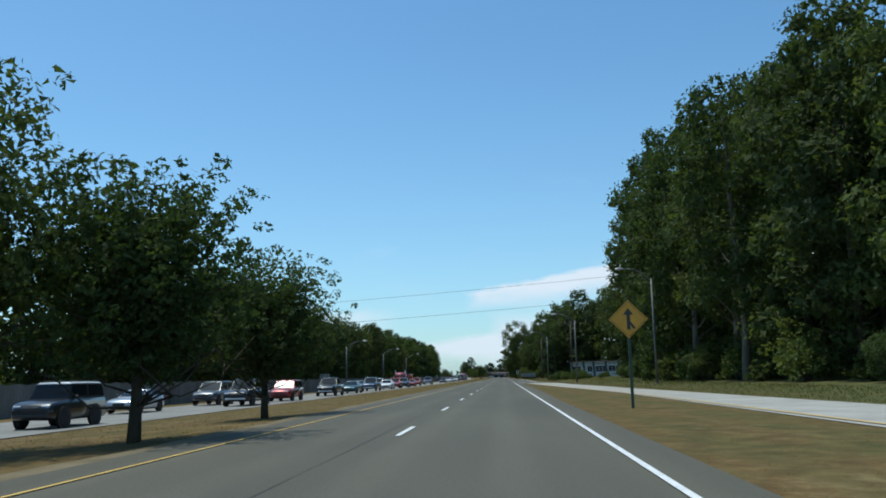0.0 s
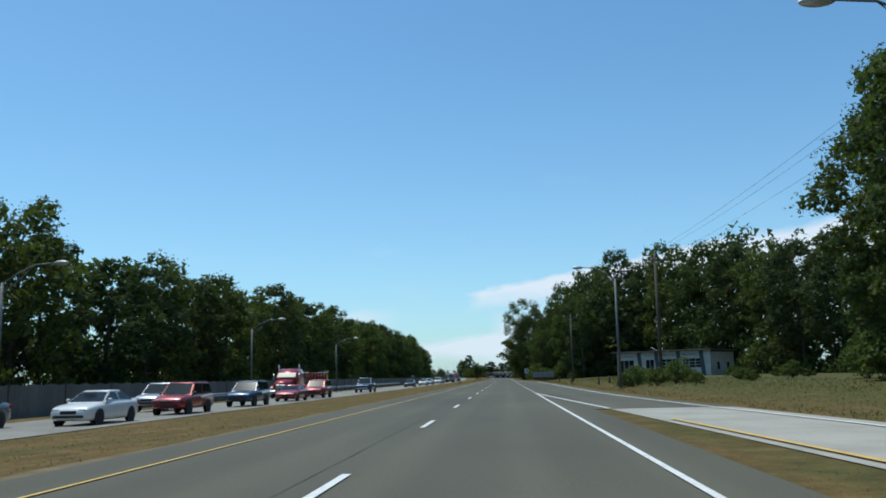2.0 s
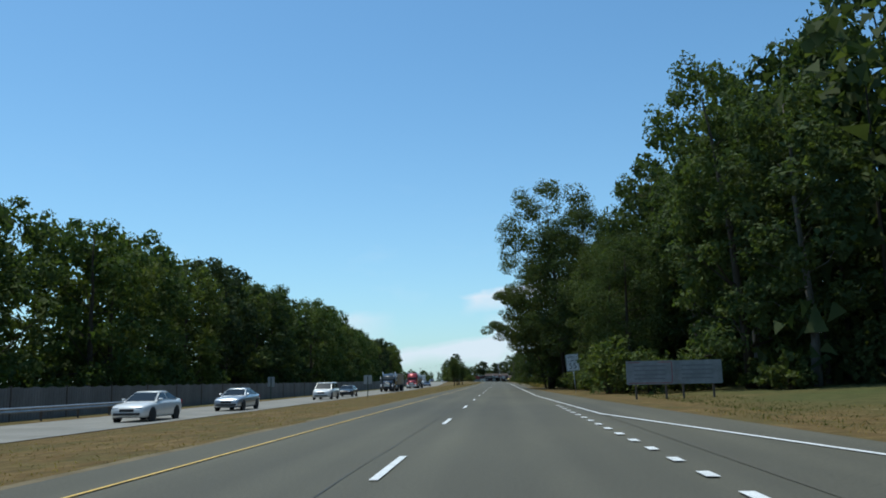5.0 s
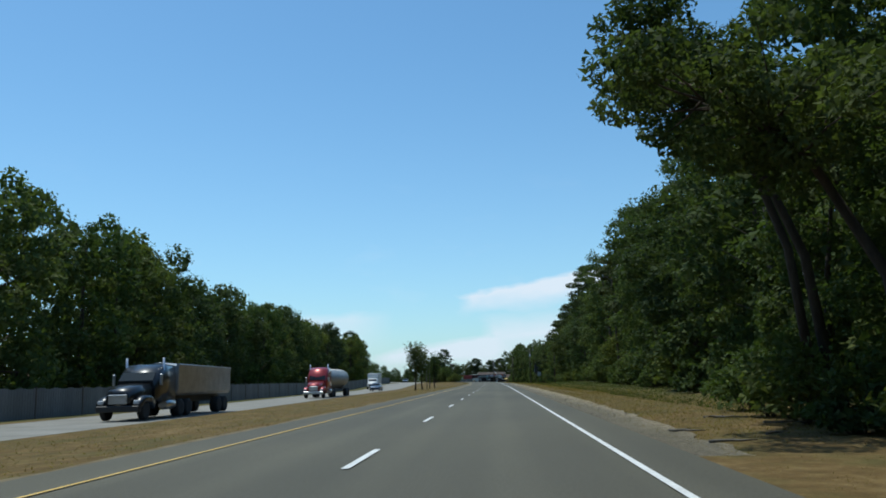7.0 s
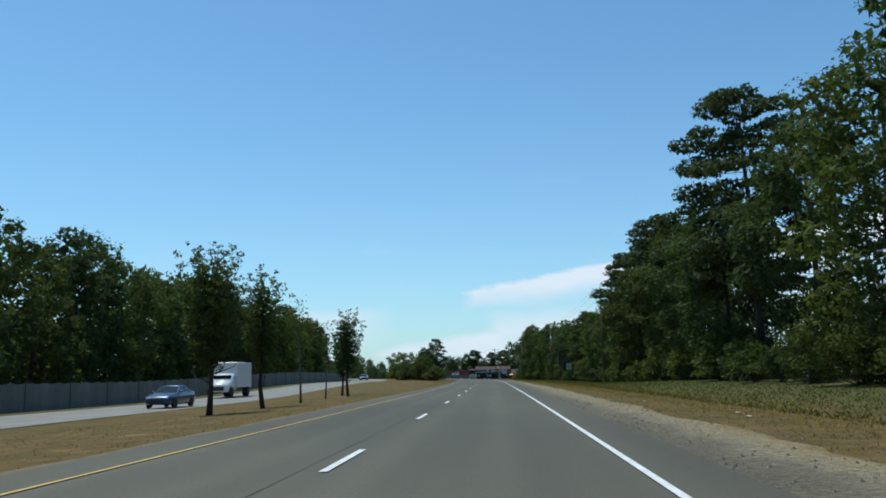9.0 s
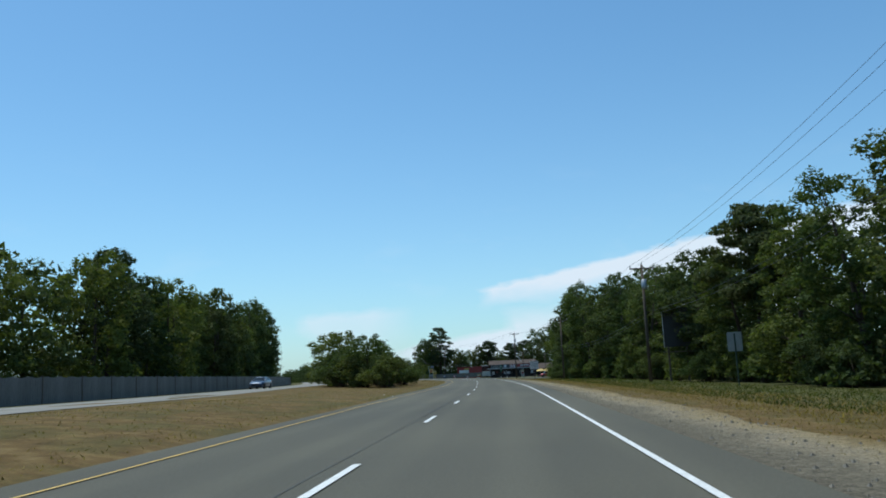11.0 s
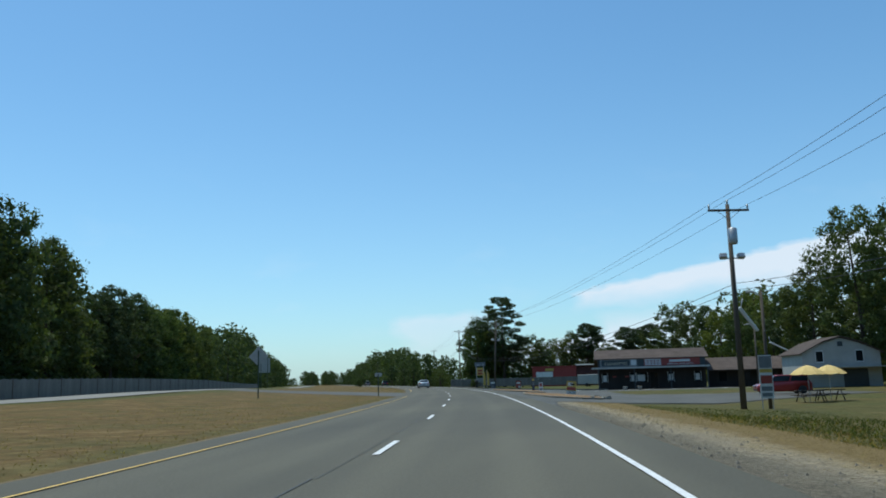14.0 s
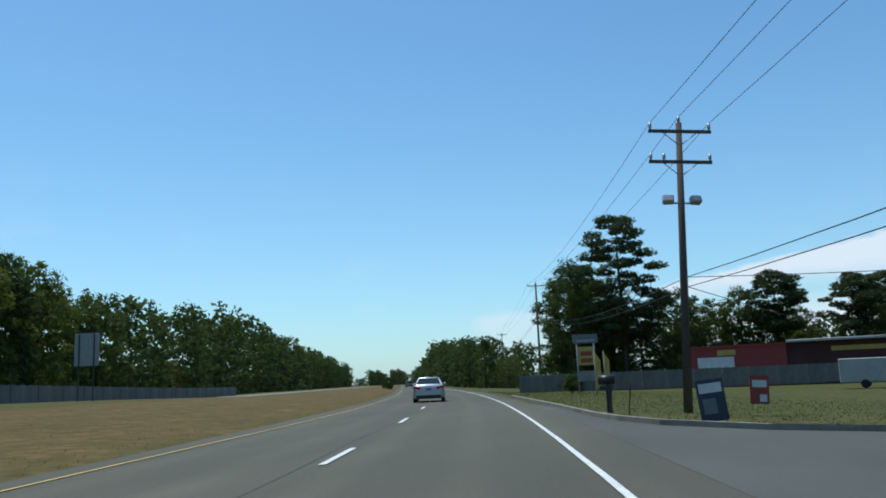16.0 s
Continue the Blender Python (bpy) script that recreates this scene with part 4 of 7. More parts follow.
def merge_sign():
    s = thing("warning_sign", at(6.45, 31.6, -4), "yellow diamond merge warning sign on a dark post in the verge", "road sign")
    post(s, 0, 3.5, 0.05, SIGN_GREEN, 0.06, True)
    r = 0.66
    bm = bmesh.new()
    f = [bm.verts.new((x, yy, 2.98 + z)) for yy in (-0.004, 0.004) for x, z in ((-r, 0), (0, -r), (r, 0), (0, r))]
    bm.faces.new(f[:4])
    bm.faces.new(f[4:][::-1])
    for i in range(4):
        bm.faces.new((f[i], f[i + 4], f[(i + 1) % 4 + 4], f[(i + 1) % 4]))
    bmesh.ops.recalc_face_normals(bm, faces=bm.faces)
    part("plate", bm, SIGN_YELLOW, s)
    bm = bmesh.new()
    box(bm, -0.055, 0.055, -0.012, -0.006, 2.62, 3.15)
    v = [bm.verts.new((x, -0.009, z)) for x, z in ((-0.17, 3.13), (0.17, 3.13), (0, 3.36))]
    bm.faces.new(v)
    box(bm, -0.04, 0.04, -0.011, -0.007, 0, 0.34, m=pose(0.2, 0, 2.66, 0, -38, 0))
    part("arrow", bm, BLACK, s, "black merging arrow")
    ring = bmesh.new()
    for a, b in (((-0.6, 0), (0, 0.6)), ((0, 0.6), (0.6, 0)), ((0.6, 0), (0, -0.6)), ((0, -0.6), (-0.6, 0))):
        tube(ring, [(a[0], -0.006, 2.98 + a[1]), (b[0], -0.006, 2.98 + b[1])], [0.008, 0.008], 4)
    part("border", ring, BLACK, s)


def speed_sign():
    s = thing("speed_limit_sign", at(7.4, 307.5, -4, lean=-4), "white speed limit sign with black figures on a leaning steel post", "road sign")
    post(s, 0, 1.75, 0.028, GALV, 0.03)
    panel(SIGN_WHITE, s, "plate", -0.5, 0.5, 1.68, 2.98, 0, 0.006, 0.06)
    border = bmesh.new()
    for x0, x1, z0, z1 in ((-0.46, 0.46, 2.92, 2.945), (-0.46, 0.46, 1.715, 1.74), (-0.47, -0.445, 1.73, 2.93), (0.445, 0.47, 1.73, 2.93)):
        box(border, x0, x1, -0.008, -0.005, z0, z1)
    part("border", border, BLACK, s)
    words("SPEED", 0.27, BLACK, s, 0, -0.008, 2.73, 1.05)
    words("LIMIT", 0.27, BLACK, s, 0, -0.008, 2.44, 1.05)
    words("55", 0.62, BLACK, s, 0, -0.008, 2.04, 1.05)


def school_sign():
    s = thing("roadside_sign", at(3.4, 647.4, 6), "white school bus stopping notice on a wooden post", "road sign")
    post(s, 0.0, 1.5, 0.05, WOOD_POLE, 0.07, True)
    panel(SIGN_WHITE, s, "plate", -0.56, 0.56, 1.42, 2.5, 0, 0.01, 0.03)
    for text, z, size, wide in (("STOP FOR", 2.36, 0.19, 1.15), ("SCHOOL BUS", 2.13, 0.185, 1.0), ("CHILDREN", 1.75, 0.18, 1.1)):
        words(text, size, BLACK, s, 0, -0.009, z, wide)
    bm = boxes((-0.44, 0.46, -0.009, -0.006, 1.9, 1.975), (-0.22, 0.22, -0.009, -0.006, 1.5, 1.55))
    part("small_print", bm, FADED, s)


OLD_BOARD = speckled("weathered_board", (0.19, 0.20, 0.20), (0.31, 0.32, 0.32), 1.2, 24, 0.8, 0.15)


def old_boards():
    for i, x in enumerate((9.15, 11.6)):
        s = thing("notice_board", at(x, 284.6 + 0.3 * i, -5), "weathered white notice board with faded print on posts", "sign board", "old notice boards")
        post(s, -0.75, 0.9, 0.05, WOOD_POLE, 0.08, True)
        post(s, 0.75, 0.9, 0.05, WOOD_POLE, 0.08, True)
        panel(OLD_BOARD, s, "board", -1.2, 1.2, 0.72, 1.92, 0, 0.03, 0.05)
        bm = bmesh.new()
        for z in (1.62, 1.4, 1.18, 0.98):
            box(bm, -0.8, 0.75, -0.018, -0.014, z, z + 0.07)
        part("faded_print", bm, FADED, s)
        if i == 0:
            bm = boxes((-1.1, -0.5, -0.02, -0.015, 1.82, 1.85), (0.4, 1.08, -0.02, -0.015, 1.82, 1.85), (1.06, 1.09, -0.02, -0.015, 0.85, 1.85), (-1.1, 1.08, -0.02, -0.015, 0.78, 0.81))
            part("border", bm, RED_PAINT, s)


def sign_back(x, y, w, z0, z1, label, posts=1, turn=0, diamond=False):
    s = thing("road_sign", at(x, y, turn), label, "road sign")
    if posts == 1:
        post(s, 0, z1 - 0.1, 0.04, SIGN_GREEN, -0.03, True)
    else:
        post(s, -w * 0.3, z1 - 0.1, 0.045, SIGN_GREEN, -0.04, True)
        post(s, w * 0.3, z1 - 0.1, 0.045, SIGN_GREEN, -0.04, True)
    p = panel(SIGN_BACK, s, "plate", -w / 2, w / 2, z0, z1, 0.02, 0.006, 0.05)
    if diamond:
        p.matrix_basis = pose(0, 0, (z0 + z1) / 2) @ pose(0, 0, 0, 0, 45, 0) @ pose(0, 0, -(z0 + z1) / 2)


LAMP_STEEL = speckled("weathered_lamp_steel", (0.13, 0.135, 0.14), (0.22, 0.225, 0.23), 2.0, 30, 0.6, 0.05, metal=0.4)


def street_lamp(x, y, side, h=8.6, reach=2.6, z=None):
    """A tall steel lamp whose trussed arm reaches towards the carriageway: side -1 to the left, 1 to the right."""
    s = thing("street_lamp", at(x, y, 0, z), "tall galvanised street lamp with a trussed arm", "street lamp", "street lamps")
    part("pole", tube(bmesh.new(), [(0, 0, -0.3), (0, 0, h)], [0.115, 0.075], 10), LAMP_STEEL, s)
    part("base_flange", boxes((-0.17, 0.17, -0.17, 0.17, -0.3, 0.06), bevel=0.02), LAMP_STEEL, s)
    tip = (side * reach, 0, h + 0.95)
    mid = (side * reach * 0.6, 0, h + 0.86)
    arm = tube(bmesh.new(), [(0, 0, h - 0.05), (side * reach * 0.3, 0, h + 0.48), mid, tip], [0.045, 0.04, 0.035, 0.03], 6)
    part("arm", arm, LAMP_STEEL, s)
    truss = tube(bmesh.new(), [(0, 0, h - 0.62), (side * reach * 0.32, 0, h + 0.12), mid], [0.03, 0.028, 0.02], 6)
    tube(truss, [(side * reach * 0.3, 0, h + 0.46), (side * reach * 0.32, 0, h + 0.12)], [0.018, 0.018], 5)
    tube(truss, [(side * reach * 0.14, 0, h + 0.22), (side * reach * 0.16, 0, h - 0.26)], [0.018, 0.018], 5)
    part("truss", truss, LAMP_STEEL, s)
    bm = bmesh.new()
    bmesh.ops.create_uvsphere(bm, u_segments=12, v_segments=8, radius=1.0)
    bmesh.ops.transform(bm, matrix=Matrix.Translation((tip[0] + side * 0.3, 0, tip[2] - 0.02)) @ Matrix.Diagonal((0.42, 0.17, 0.13, 1)), verts=bm.verts)
    part("lamp_head", bm, SIGN_BACK, s)


WIRE_ENDS = []


def utility_pole(x, y, top, turn=0.0, second=False, tank=False, lean=0.0, z=None, floods=False, low=4.4):
    base = spot(x, y).z if z is None else z
    h = top - base
    s = thing("utility_pole", at(x, y, turn, base, lean), "weathered wooden utility pole with a crossarm", "utility pole", "utility poles")
    part("pole", tube(bmesh.new(), [(0, 0, -0.4), (0, 0, h)], [0.17, 0.11], 10), WOOD_POLE, s)
    arms = [h - 0.35] + ([h - 1.5] if second else [])
    for az in arms:
        part("crossarm", boxes((-1.15, 1.15, -0.14, -0.05, az - 0.06, az + 0.06), bevel=0.01), WOOD_POLE, s)
        br = bmesh.new()
        tube(br, [(-0.62, -0.09, az - 0.05), (0, -0.09, az - 0.55)], [0.018, 0.018], 5)
        tube(br, [(0.62, -0.09, az - 0.05), (0, -0.09, az - 0.55)], [0.018, 0.018], 5)
        part("brace", br, GALV, s)
        for ix in (-1.08, 0.0 if az == arms[0] else -0.6, 1.08):
            zz = az + 0.06 if ix else h
            bm = tube(bmesh.new(), [(ix, -0.09 if ix else 0, zz), (ix, -0.09 if ix else 0, zz + 0.1), (ix, -0.09 if ix else 0, zz + 0.26)], [0.03, 0.065, 0.045], 8)
            part("insulator", bm, SIGN_BACK, s)
    if tank:
        bm = tube(bmesh.new(), [(0.0, -0.42, h - 2.3), (0, -0.42, h - 2.2), (0, -0.42, h - 1.45), (0, -0.42, h - 1.38)], [0.2, 0.24, 0.24, 0.12], 12)
        part("transformer", bm, GALV, s)
    if floods:
        for sx in (-0.5, 0.5):
            bm = bmesh.new()
            box(bm, -0.2, 0.2, -0.12, 0.16, -0.15, 0.15, 0.04, pose(sx, -0.1, h - 2.9, -25, 0, 20 * sx))
            part("floodlight", bm, GALV, s)
        part("bracket", boxes((-0.5, 0.5, -0.04, 0.0, h - 3.05, h - 2.99)), GALV, s)
    m = s.matrix_basis
    WIRE_ENDS.append([m @ Vector((ix, -0.09 if ix else 0, (h - 0.03) if ix else h + 0.24)) for ix in (-1.08, 0, 1.08)] + [m @ Vector((0.12, 0, h - low)), m @ Vector((0.14, 0, h - low - 0.35))])
    return s


def wire(p, q, sag, r=0.008, sides=4, label="thin overhead wire strung between poles"):
    pts = [p.lerp(q, i / 14) - Vector((0, 0, sag * 4 * (i / 14) * (1 - i / 14))) for i in range(15)]
    ob = part("overhead_wire", tube(bmesh.new(), pts, [r] * 15, sides, False), WIRE)
    tagged(ob, label, "wire", "overhead wires")


merge_sign()
speed_sign()
school_sign()
old_boards()
sign_back(-12.25, 327.5, 0.85, 1.35, 2.25, "back of a plain steel road sign on the median")
sign_back(-24.6, 335, 0.8, 1.4, 2.5, "back of a steel road sign by the fence")
sign_back(-25.5, 130, 1.5, 1.5, 2.6, "back of a wide steel road sign by the fence", 2)
sign_back(-31.7, 747.4, 1.05, 2.5, 3.55, "back of a diamond road sign on the grass", 1, 10, True)
sign_back(-25.9, 759.2, 0.6, 1.62, 1.95, "small dark plate on a slim post at the junction", 1, 10)
sign_back(-75.4, 848, 2.3, 3.0, 5.9, "back of a tall two-post road sign on the grass", 2, 12)
sign_back(14.9, 589.6, 0.9, 2.1, 3.3, "square roadside sign seen against the wood", 1)
s = thing("billboard", at(15.8, 613, -4), "back of a dark billboard on posts before the wood", "billboard")
for xx in (-0.8, 0.8):
    post(s, xx, 3.4, 0.08, WOOD_POLE, 0.08, True)
panel(BLACK, s, "board", -1.15, 1.15, 3.1, 6.6, 0, 0.08, 0.02)
part("edge_trim", boxes((-1.19, -1.13, -0.06, 0.06, 3.05, 6.65)), GALV, s)
part("catwalk", boxes((-1.3, 1.2, -0.5, 0.0, 2.6, 2.68)), WOOD_POLE, s)
sign_back(-5.9, 240, 0.02, 0.9, 1.1, "slim dark marker post on the median")
for y in (78, 116, 161.8):
    street_lamp({78: 15.7, 116: 12.0, 161.8: 10.6}[y], y, -1, 8.4 if y > 100 else 9.4, 2.5)
for y in (30, 95, 138, 180, 222):
    street_lamp(-23.6, y, 1, 7.0, 2.8)
utility_pole(16.3, 175.8, 12.0, 0, lean=0)
utility_pole(12.8, 233, 10.7, 0)
WIRE_ENDS.pop()
utility_pole(18.0, 446, 14.4, 0, lean=-2)
utility_pole(17.6, 560, 13.7, 2)
utility_pole(13.3, 613.8, 10.4, 3, tank=True)
utility_pole(8.8, 676.7, 9.6, 8)
utility_pole(0.7, 736.8, 10.4, 14, tank=True, floods=True)
utility_pole(-24.0, 817.5, 10.2, 18, second=True, floods=True, lean=3, low=5.7)
utility_pole(-44.0, 897.4, 13.9, 20)
utility_pole(-70, 987.5, 12.5, 20)
for a, b in zip(WIRE_ENDS[2:], WIRE_ENDS[3:]):
    for i in range(5):
        wire(a[i], b[i], 0.9 if i < 3 else 1.1, 0.010 if i < 3 else 0.016)
for i in range(3):
    wire(WIRE_ENDS[0][i], WIRE_ENDS[0][i] + Vector((1.5, -75, 0.5)), 1.0)
    wire(WIRE_ENDS[0][i], WIRE_ENDS[0][i] + Vector((-3.5, 57.2, -1.3)), 1.0)
WIRE_Y = 79.0
for z0, z1 in ((7.2, 11.2), (5.3, 9.0)):      # two lines that cross high over the road
    wire(Vector((-36, WIRE_Y, z0)), Vector((26, WIRE_Y + 1, z1)), 0.35, 0.016)
wire(WIRE_ENDS[6][3], Vector((5.6, 811.3, 4.2)), 0.5, 0.016)
wire(WIRE_ENDS[6][4], Vector((-0.6, 895.5, 5.0)), 0.7, 0.016)


# ---- fence behind the oncoming carriageway ----
FENCE = speckled("weathered_fence", (0.125, 0.12, 0.108), (0.215, 0.206, 0.19), 0.6, 18, 0.9, 0.3, stretch=(1, 1, 0.2))


def fence_run(y0, y1, front, h, name="board_fence"):
    """Board panels between posts; each panel is a part."""
    s = thing(name, Matrix(), "long weathered grey board fence along the wood", "fence")
    board = None
    y = y0
    while y < y1:
        x0, yy0 = place(y, front(y))
        x1, yy1 = place(y + 6.0, front(y + 6.0))
        z0 = spot(x0, yy0).z - 0.1
        z1 = spot(x1, yy1).z - 0.1
        turn = math.atan2(yy1 - yy0, x1 - x0)
        length = math.hypot(x1 - x0, yy1 - yy0)
        if board is None:
            bm = bmesh.new()
            cols = []
            for k in range(20):      # one skin of overlapping boards
                dz = 0.04 * math.sin(k * 7.3)
                for xx, yy in ((k * 0.3 + 0.004, 0.0), (k * 0.3 + 0.02, -0.022), (k * 0.3 + 0.28, -0.022), (k * 0.3 + 0.296, 0.0)):
                    cols.append((bm.verts.new((xx, yy, 0.05)), bm.verts.new((xx, yy, h + dz))))
            for (a0, a1), (b0, b1) in zip(cols, cols[1:]):
                bm.faces.new((a0, b0, b1, a1))
            board = bpy.data.meshes.new("panel")
            bm.to_mesh(board)
            bm.free()
            board.materials.append(FENCE)
            postm = bpy.data.meshes.new("post")
            bm = boxes((-0.06, 0.06, -0.06, 0.06, -0.3, h + 0.1))
            bm.to_mesh(postm)
            bm.free()
            postm.materials.append(WOOD_POLE)
        for nm, me in (("panel", board), ("post", postm)):
            ob = part(nm, me, None, s)
            ob.matrix_basis = Matrix.Translation((x0, yy0, z0)) @ Matrix.Rotation(turn, 4, "Z") @ Matrix.Diagonal((length / 6.0 if nm == "panel" else 1, 1, 1, 1)) @ pose(0, 0, 0, 0, -math.degrees(math.atan2(z1 - z0, length)), 0)
        y += 6.0


def fence_line(y):
    return opposite(y) - 8.0 - 3.2


fence_run(-20, 962, fence_line, 1.9)


def guard_rail(y0, y1, front):
    s = thing("guard_rail", Matrix(), "low galvanised guard rail beside the oncoming carriageway", "guard rail")
    pts, posts = [], []
    y = y0
    while y <= y1:
        x, yy = place(y, front(y))
        pts.append(Vector((x, yy, spot(x, yy).z + 0.62)))
        y += 4.0
    bm = bmesh.new()
    rows = [[bm.verts.new(p + Vector((dx, 0, dz))) for p in pts] for dx, dz in ((0, -0.15), (0.05, -0.09), (0, 0), (0.05, 0.09), (0, 0.15))]
    for a, b in zip(rows, rows[1:]):
        for i in range(len(pts) - 1):
            bm.faces.new((a[i], a[i + 1], b[i + 1], b[i]))
    part("rail", bm, GALV, s)
    me = bpy.data.meshes.new("post")
    bm = boxes((-0.1, -0.01, -0.05, 0.05, -0.9, 0.15))
    bm.to_mesh(me)
    bm.free()
    me.materials.append(WOOD_POLE)
    for p in pts:
        part("post", me, None, s).matrix_basis = Matrix.Translation(p)


guard_rail(150, 300, lambda y: opposite(y) - 9.3)


# ---- vehicles ----
def lathe_x(bm, profile, sides=18):
    """Turns a profile of (x, radius) about the x axis."""
    rings = [[bm.verts.new((x, r * math.cos(6.28319 * k / sides), r * math.sin(6.28319 * k / sides))) for k in range(sides)] for x, r in profile]
    for a, b in zip(rings, rings[1:]):
        for k in range(sides):
            f = bm.faces.new((a[k], a[(k + 1) % sides], b[(k + 1) % sides], b[k]))
            f.smooth = True
    bm.faces.new(rings[0])
    bm.faces.new(rings[-1][::-1])
    return bm


WHEELS = {}


def wheel(parent, x, y, r, w=0.21, name="wheel"):
    key = (round(r, 2), round(w, 2))
    if key not in WHEELS:
        meshes = []
        for nm, bm, mat in (("tyre", lathe_x(bmesh.new(), [(-w / 2, r * 0.66), (-w / 2, r * 0.93), (-w * 0.36, r), (w * 0.36, r), (w / 2, r * 0.93), (w / 2, r * 0.66)], 20), RUBBER),
                            ("rim", lathe_x(bmesh.new(), [(-w * 0.42, r * 0.65), (-w * 0.3, r * 0.56), (-w * 0.3, r * 0.16), (-w * 0.44, r * 0.12), (w * 0.44, r * 0.12), (w * 0.3, r * 0.16), (w * 0.3, r * 0.56), (w * 0.42, r * 0.65)], 14), CHROME)):
            me = bpy.data.meshes.new(nm)
            if nm == "rim":
                for k in range(5):
                    box(bm, -w * 0.46, w * 0.46, -r * 0.07, r * 0.07, r * 0.1, r * 0.6, 0.0, pose(0, 0, 0, 72 * k, 0, 0))
            bm.to_mesh(me)
            bm.free()
            me.materials.append(mat)
            meshes.append((nm, me))
        WHEELS[key] = meshes
    e = new(name)
    e.parent = parent
    e.matrix_basis = pose(x, y, r)
    for nm, me in WHEELS[key]:
        part(nm, me, None, e)
    return e


def loft(stations, section):
    """A skin over stations along y. section gives the half outline of each as (x, z), from the bottom middle to the top middle."""
    bm = bmesh.new()
    rings = []
    for st in stations:
        half = section(st)
        ring = [(x, z) for x, z in half] + [(-x, z) for x, z in half[::-1] if x > 1e-6]
        rings.append([bm.verts.new((x, st[0], z)) for x, z in ring])
    n = len(rings[0])
    for a, b in zip(rings, rings[1:]):
        for k in range(n):
            f = bm.faces.new((a[k], b[k], b[(k + 1) % n], a[(k + 1) % n]))
            f.smooth = True
    bm.faces.new(rings[0])
    bm.faces.new(rings[-1][::-1])
    bmesh.ops.recalc_face_normals(bm, faces=bm.faces)
    return bm


def quad_plate(name, corners, mat, parent, inset=0.06, proud=0.006, label=""):
    """A pane set a little proud of four corners that run round it."""
    c = [Vector(v) for v in corners]
    mid = sum(c, Vector()) / 4
    nrm = (c[2] - c[0]).cross(c[3] - c[1]).normalized()
    if nrm.dot(mid - Vector((0, mid.y * 0.5, 0.6))) < 0:
        nrm = -nrm
    out = []
    for i, p in enumerate(c):
        a, b = (c[(i + 1) % 4] - p).normalized(), (c[i - 1] - p).normalized()
        out.append(p + (a + b) * inset + nrm * proud)
    bm = bmesh.new()
    f0 = [bm.verts.new(p) for p in out]
    f1 = [bm.verts.new(p - nrm * (proud + 0.01)) for p in out]
    bm.faces.new(f0)
    bm.faces.new(f1[::-1])
    for i in range(4):
        bm.faces.new((f0[i], f1[i], f1[(i + 1) % 4], f0[(i + 1) % 4]))
    bmesh.ops.recalc_face_normals(bm, faces=bm.faces)
    return part(name, bm, mat, parent, label)


def paint(name, col, metal=0.3):
    return plain(name, col, 0.32, metal, 0.05, 1.5, 0.5, 0.6)


PAINT = {"silver": paint("silver_paint", (0.42, 0.45, 0.49), 0.6), "black": paint("black_car_paint", (0.012, 0.012, 0.014)), "white": paint("white_car_paint", (0.7, 0.7, 0.68), 0.0),
         "red": paint("red_car_paint", (0.28, 0.02, 0.018)), "blue": paint("blue_car_paint", (0.025, 0.05, 0.10)), "teal": paint("teal_car_paint", (0.02, 0.07, 0.08)), "grey": paint("grey_car_paint", (0.10, 0.105, 0.11))}

SHAPES = {   # length, width, height, belt, bonnet, cabin base rear and front, roof rear and front, wheel radius
    "sedan": (4.85, 1.86, 1.47, 0.98, 0.92, -1.85, 1.05, -0.95, 0.15, 0.33),
    "coupe": (4.6, 1.85, 1.36, 0.95, 0.88, -1.75, 0.75, -0.95, -0.1, 0.34),
    "suv": (4.75, 1.9, 1.76, 1.08, 1.06, -2.22, 1.12, -2.0, 0.35, 0.37),
    "offroader": (4.4, 1.86, 1.84, 1.16, 1.14, -2.12, 0.85, -2.05, 0.55, 0.42),
    "minivan": (5.0, 1.96, 1.74, 1.06, 1.02, -2.35, 1.6, -2.1, 0.75, 0.34),
    "pickup": (5.6, 2.0, 1.9, 1.16, 1.14, -0.75, 1.35, -0.55, 0.6, 0.41),
}


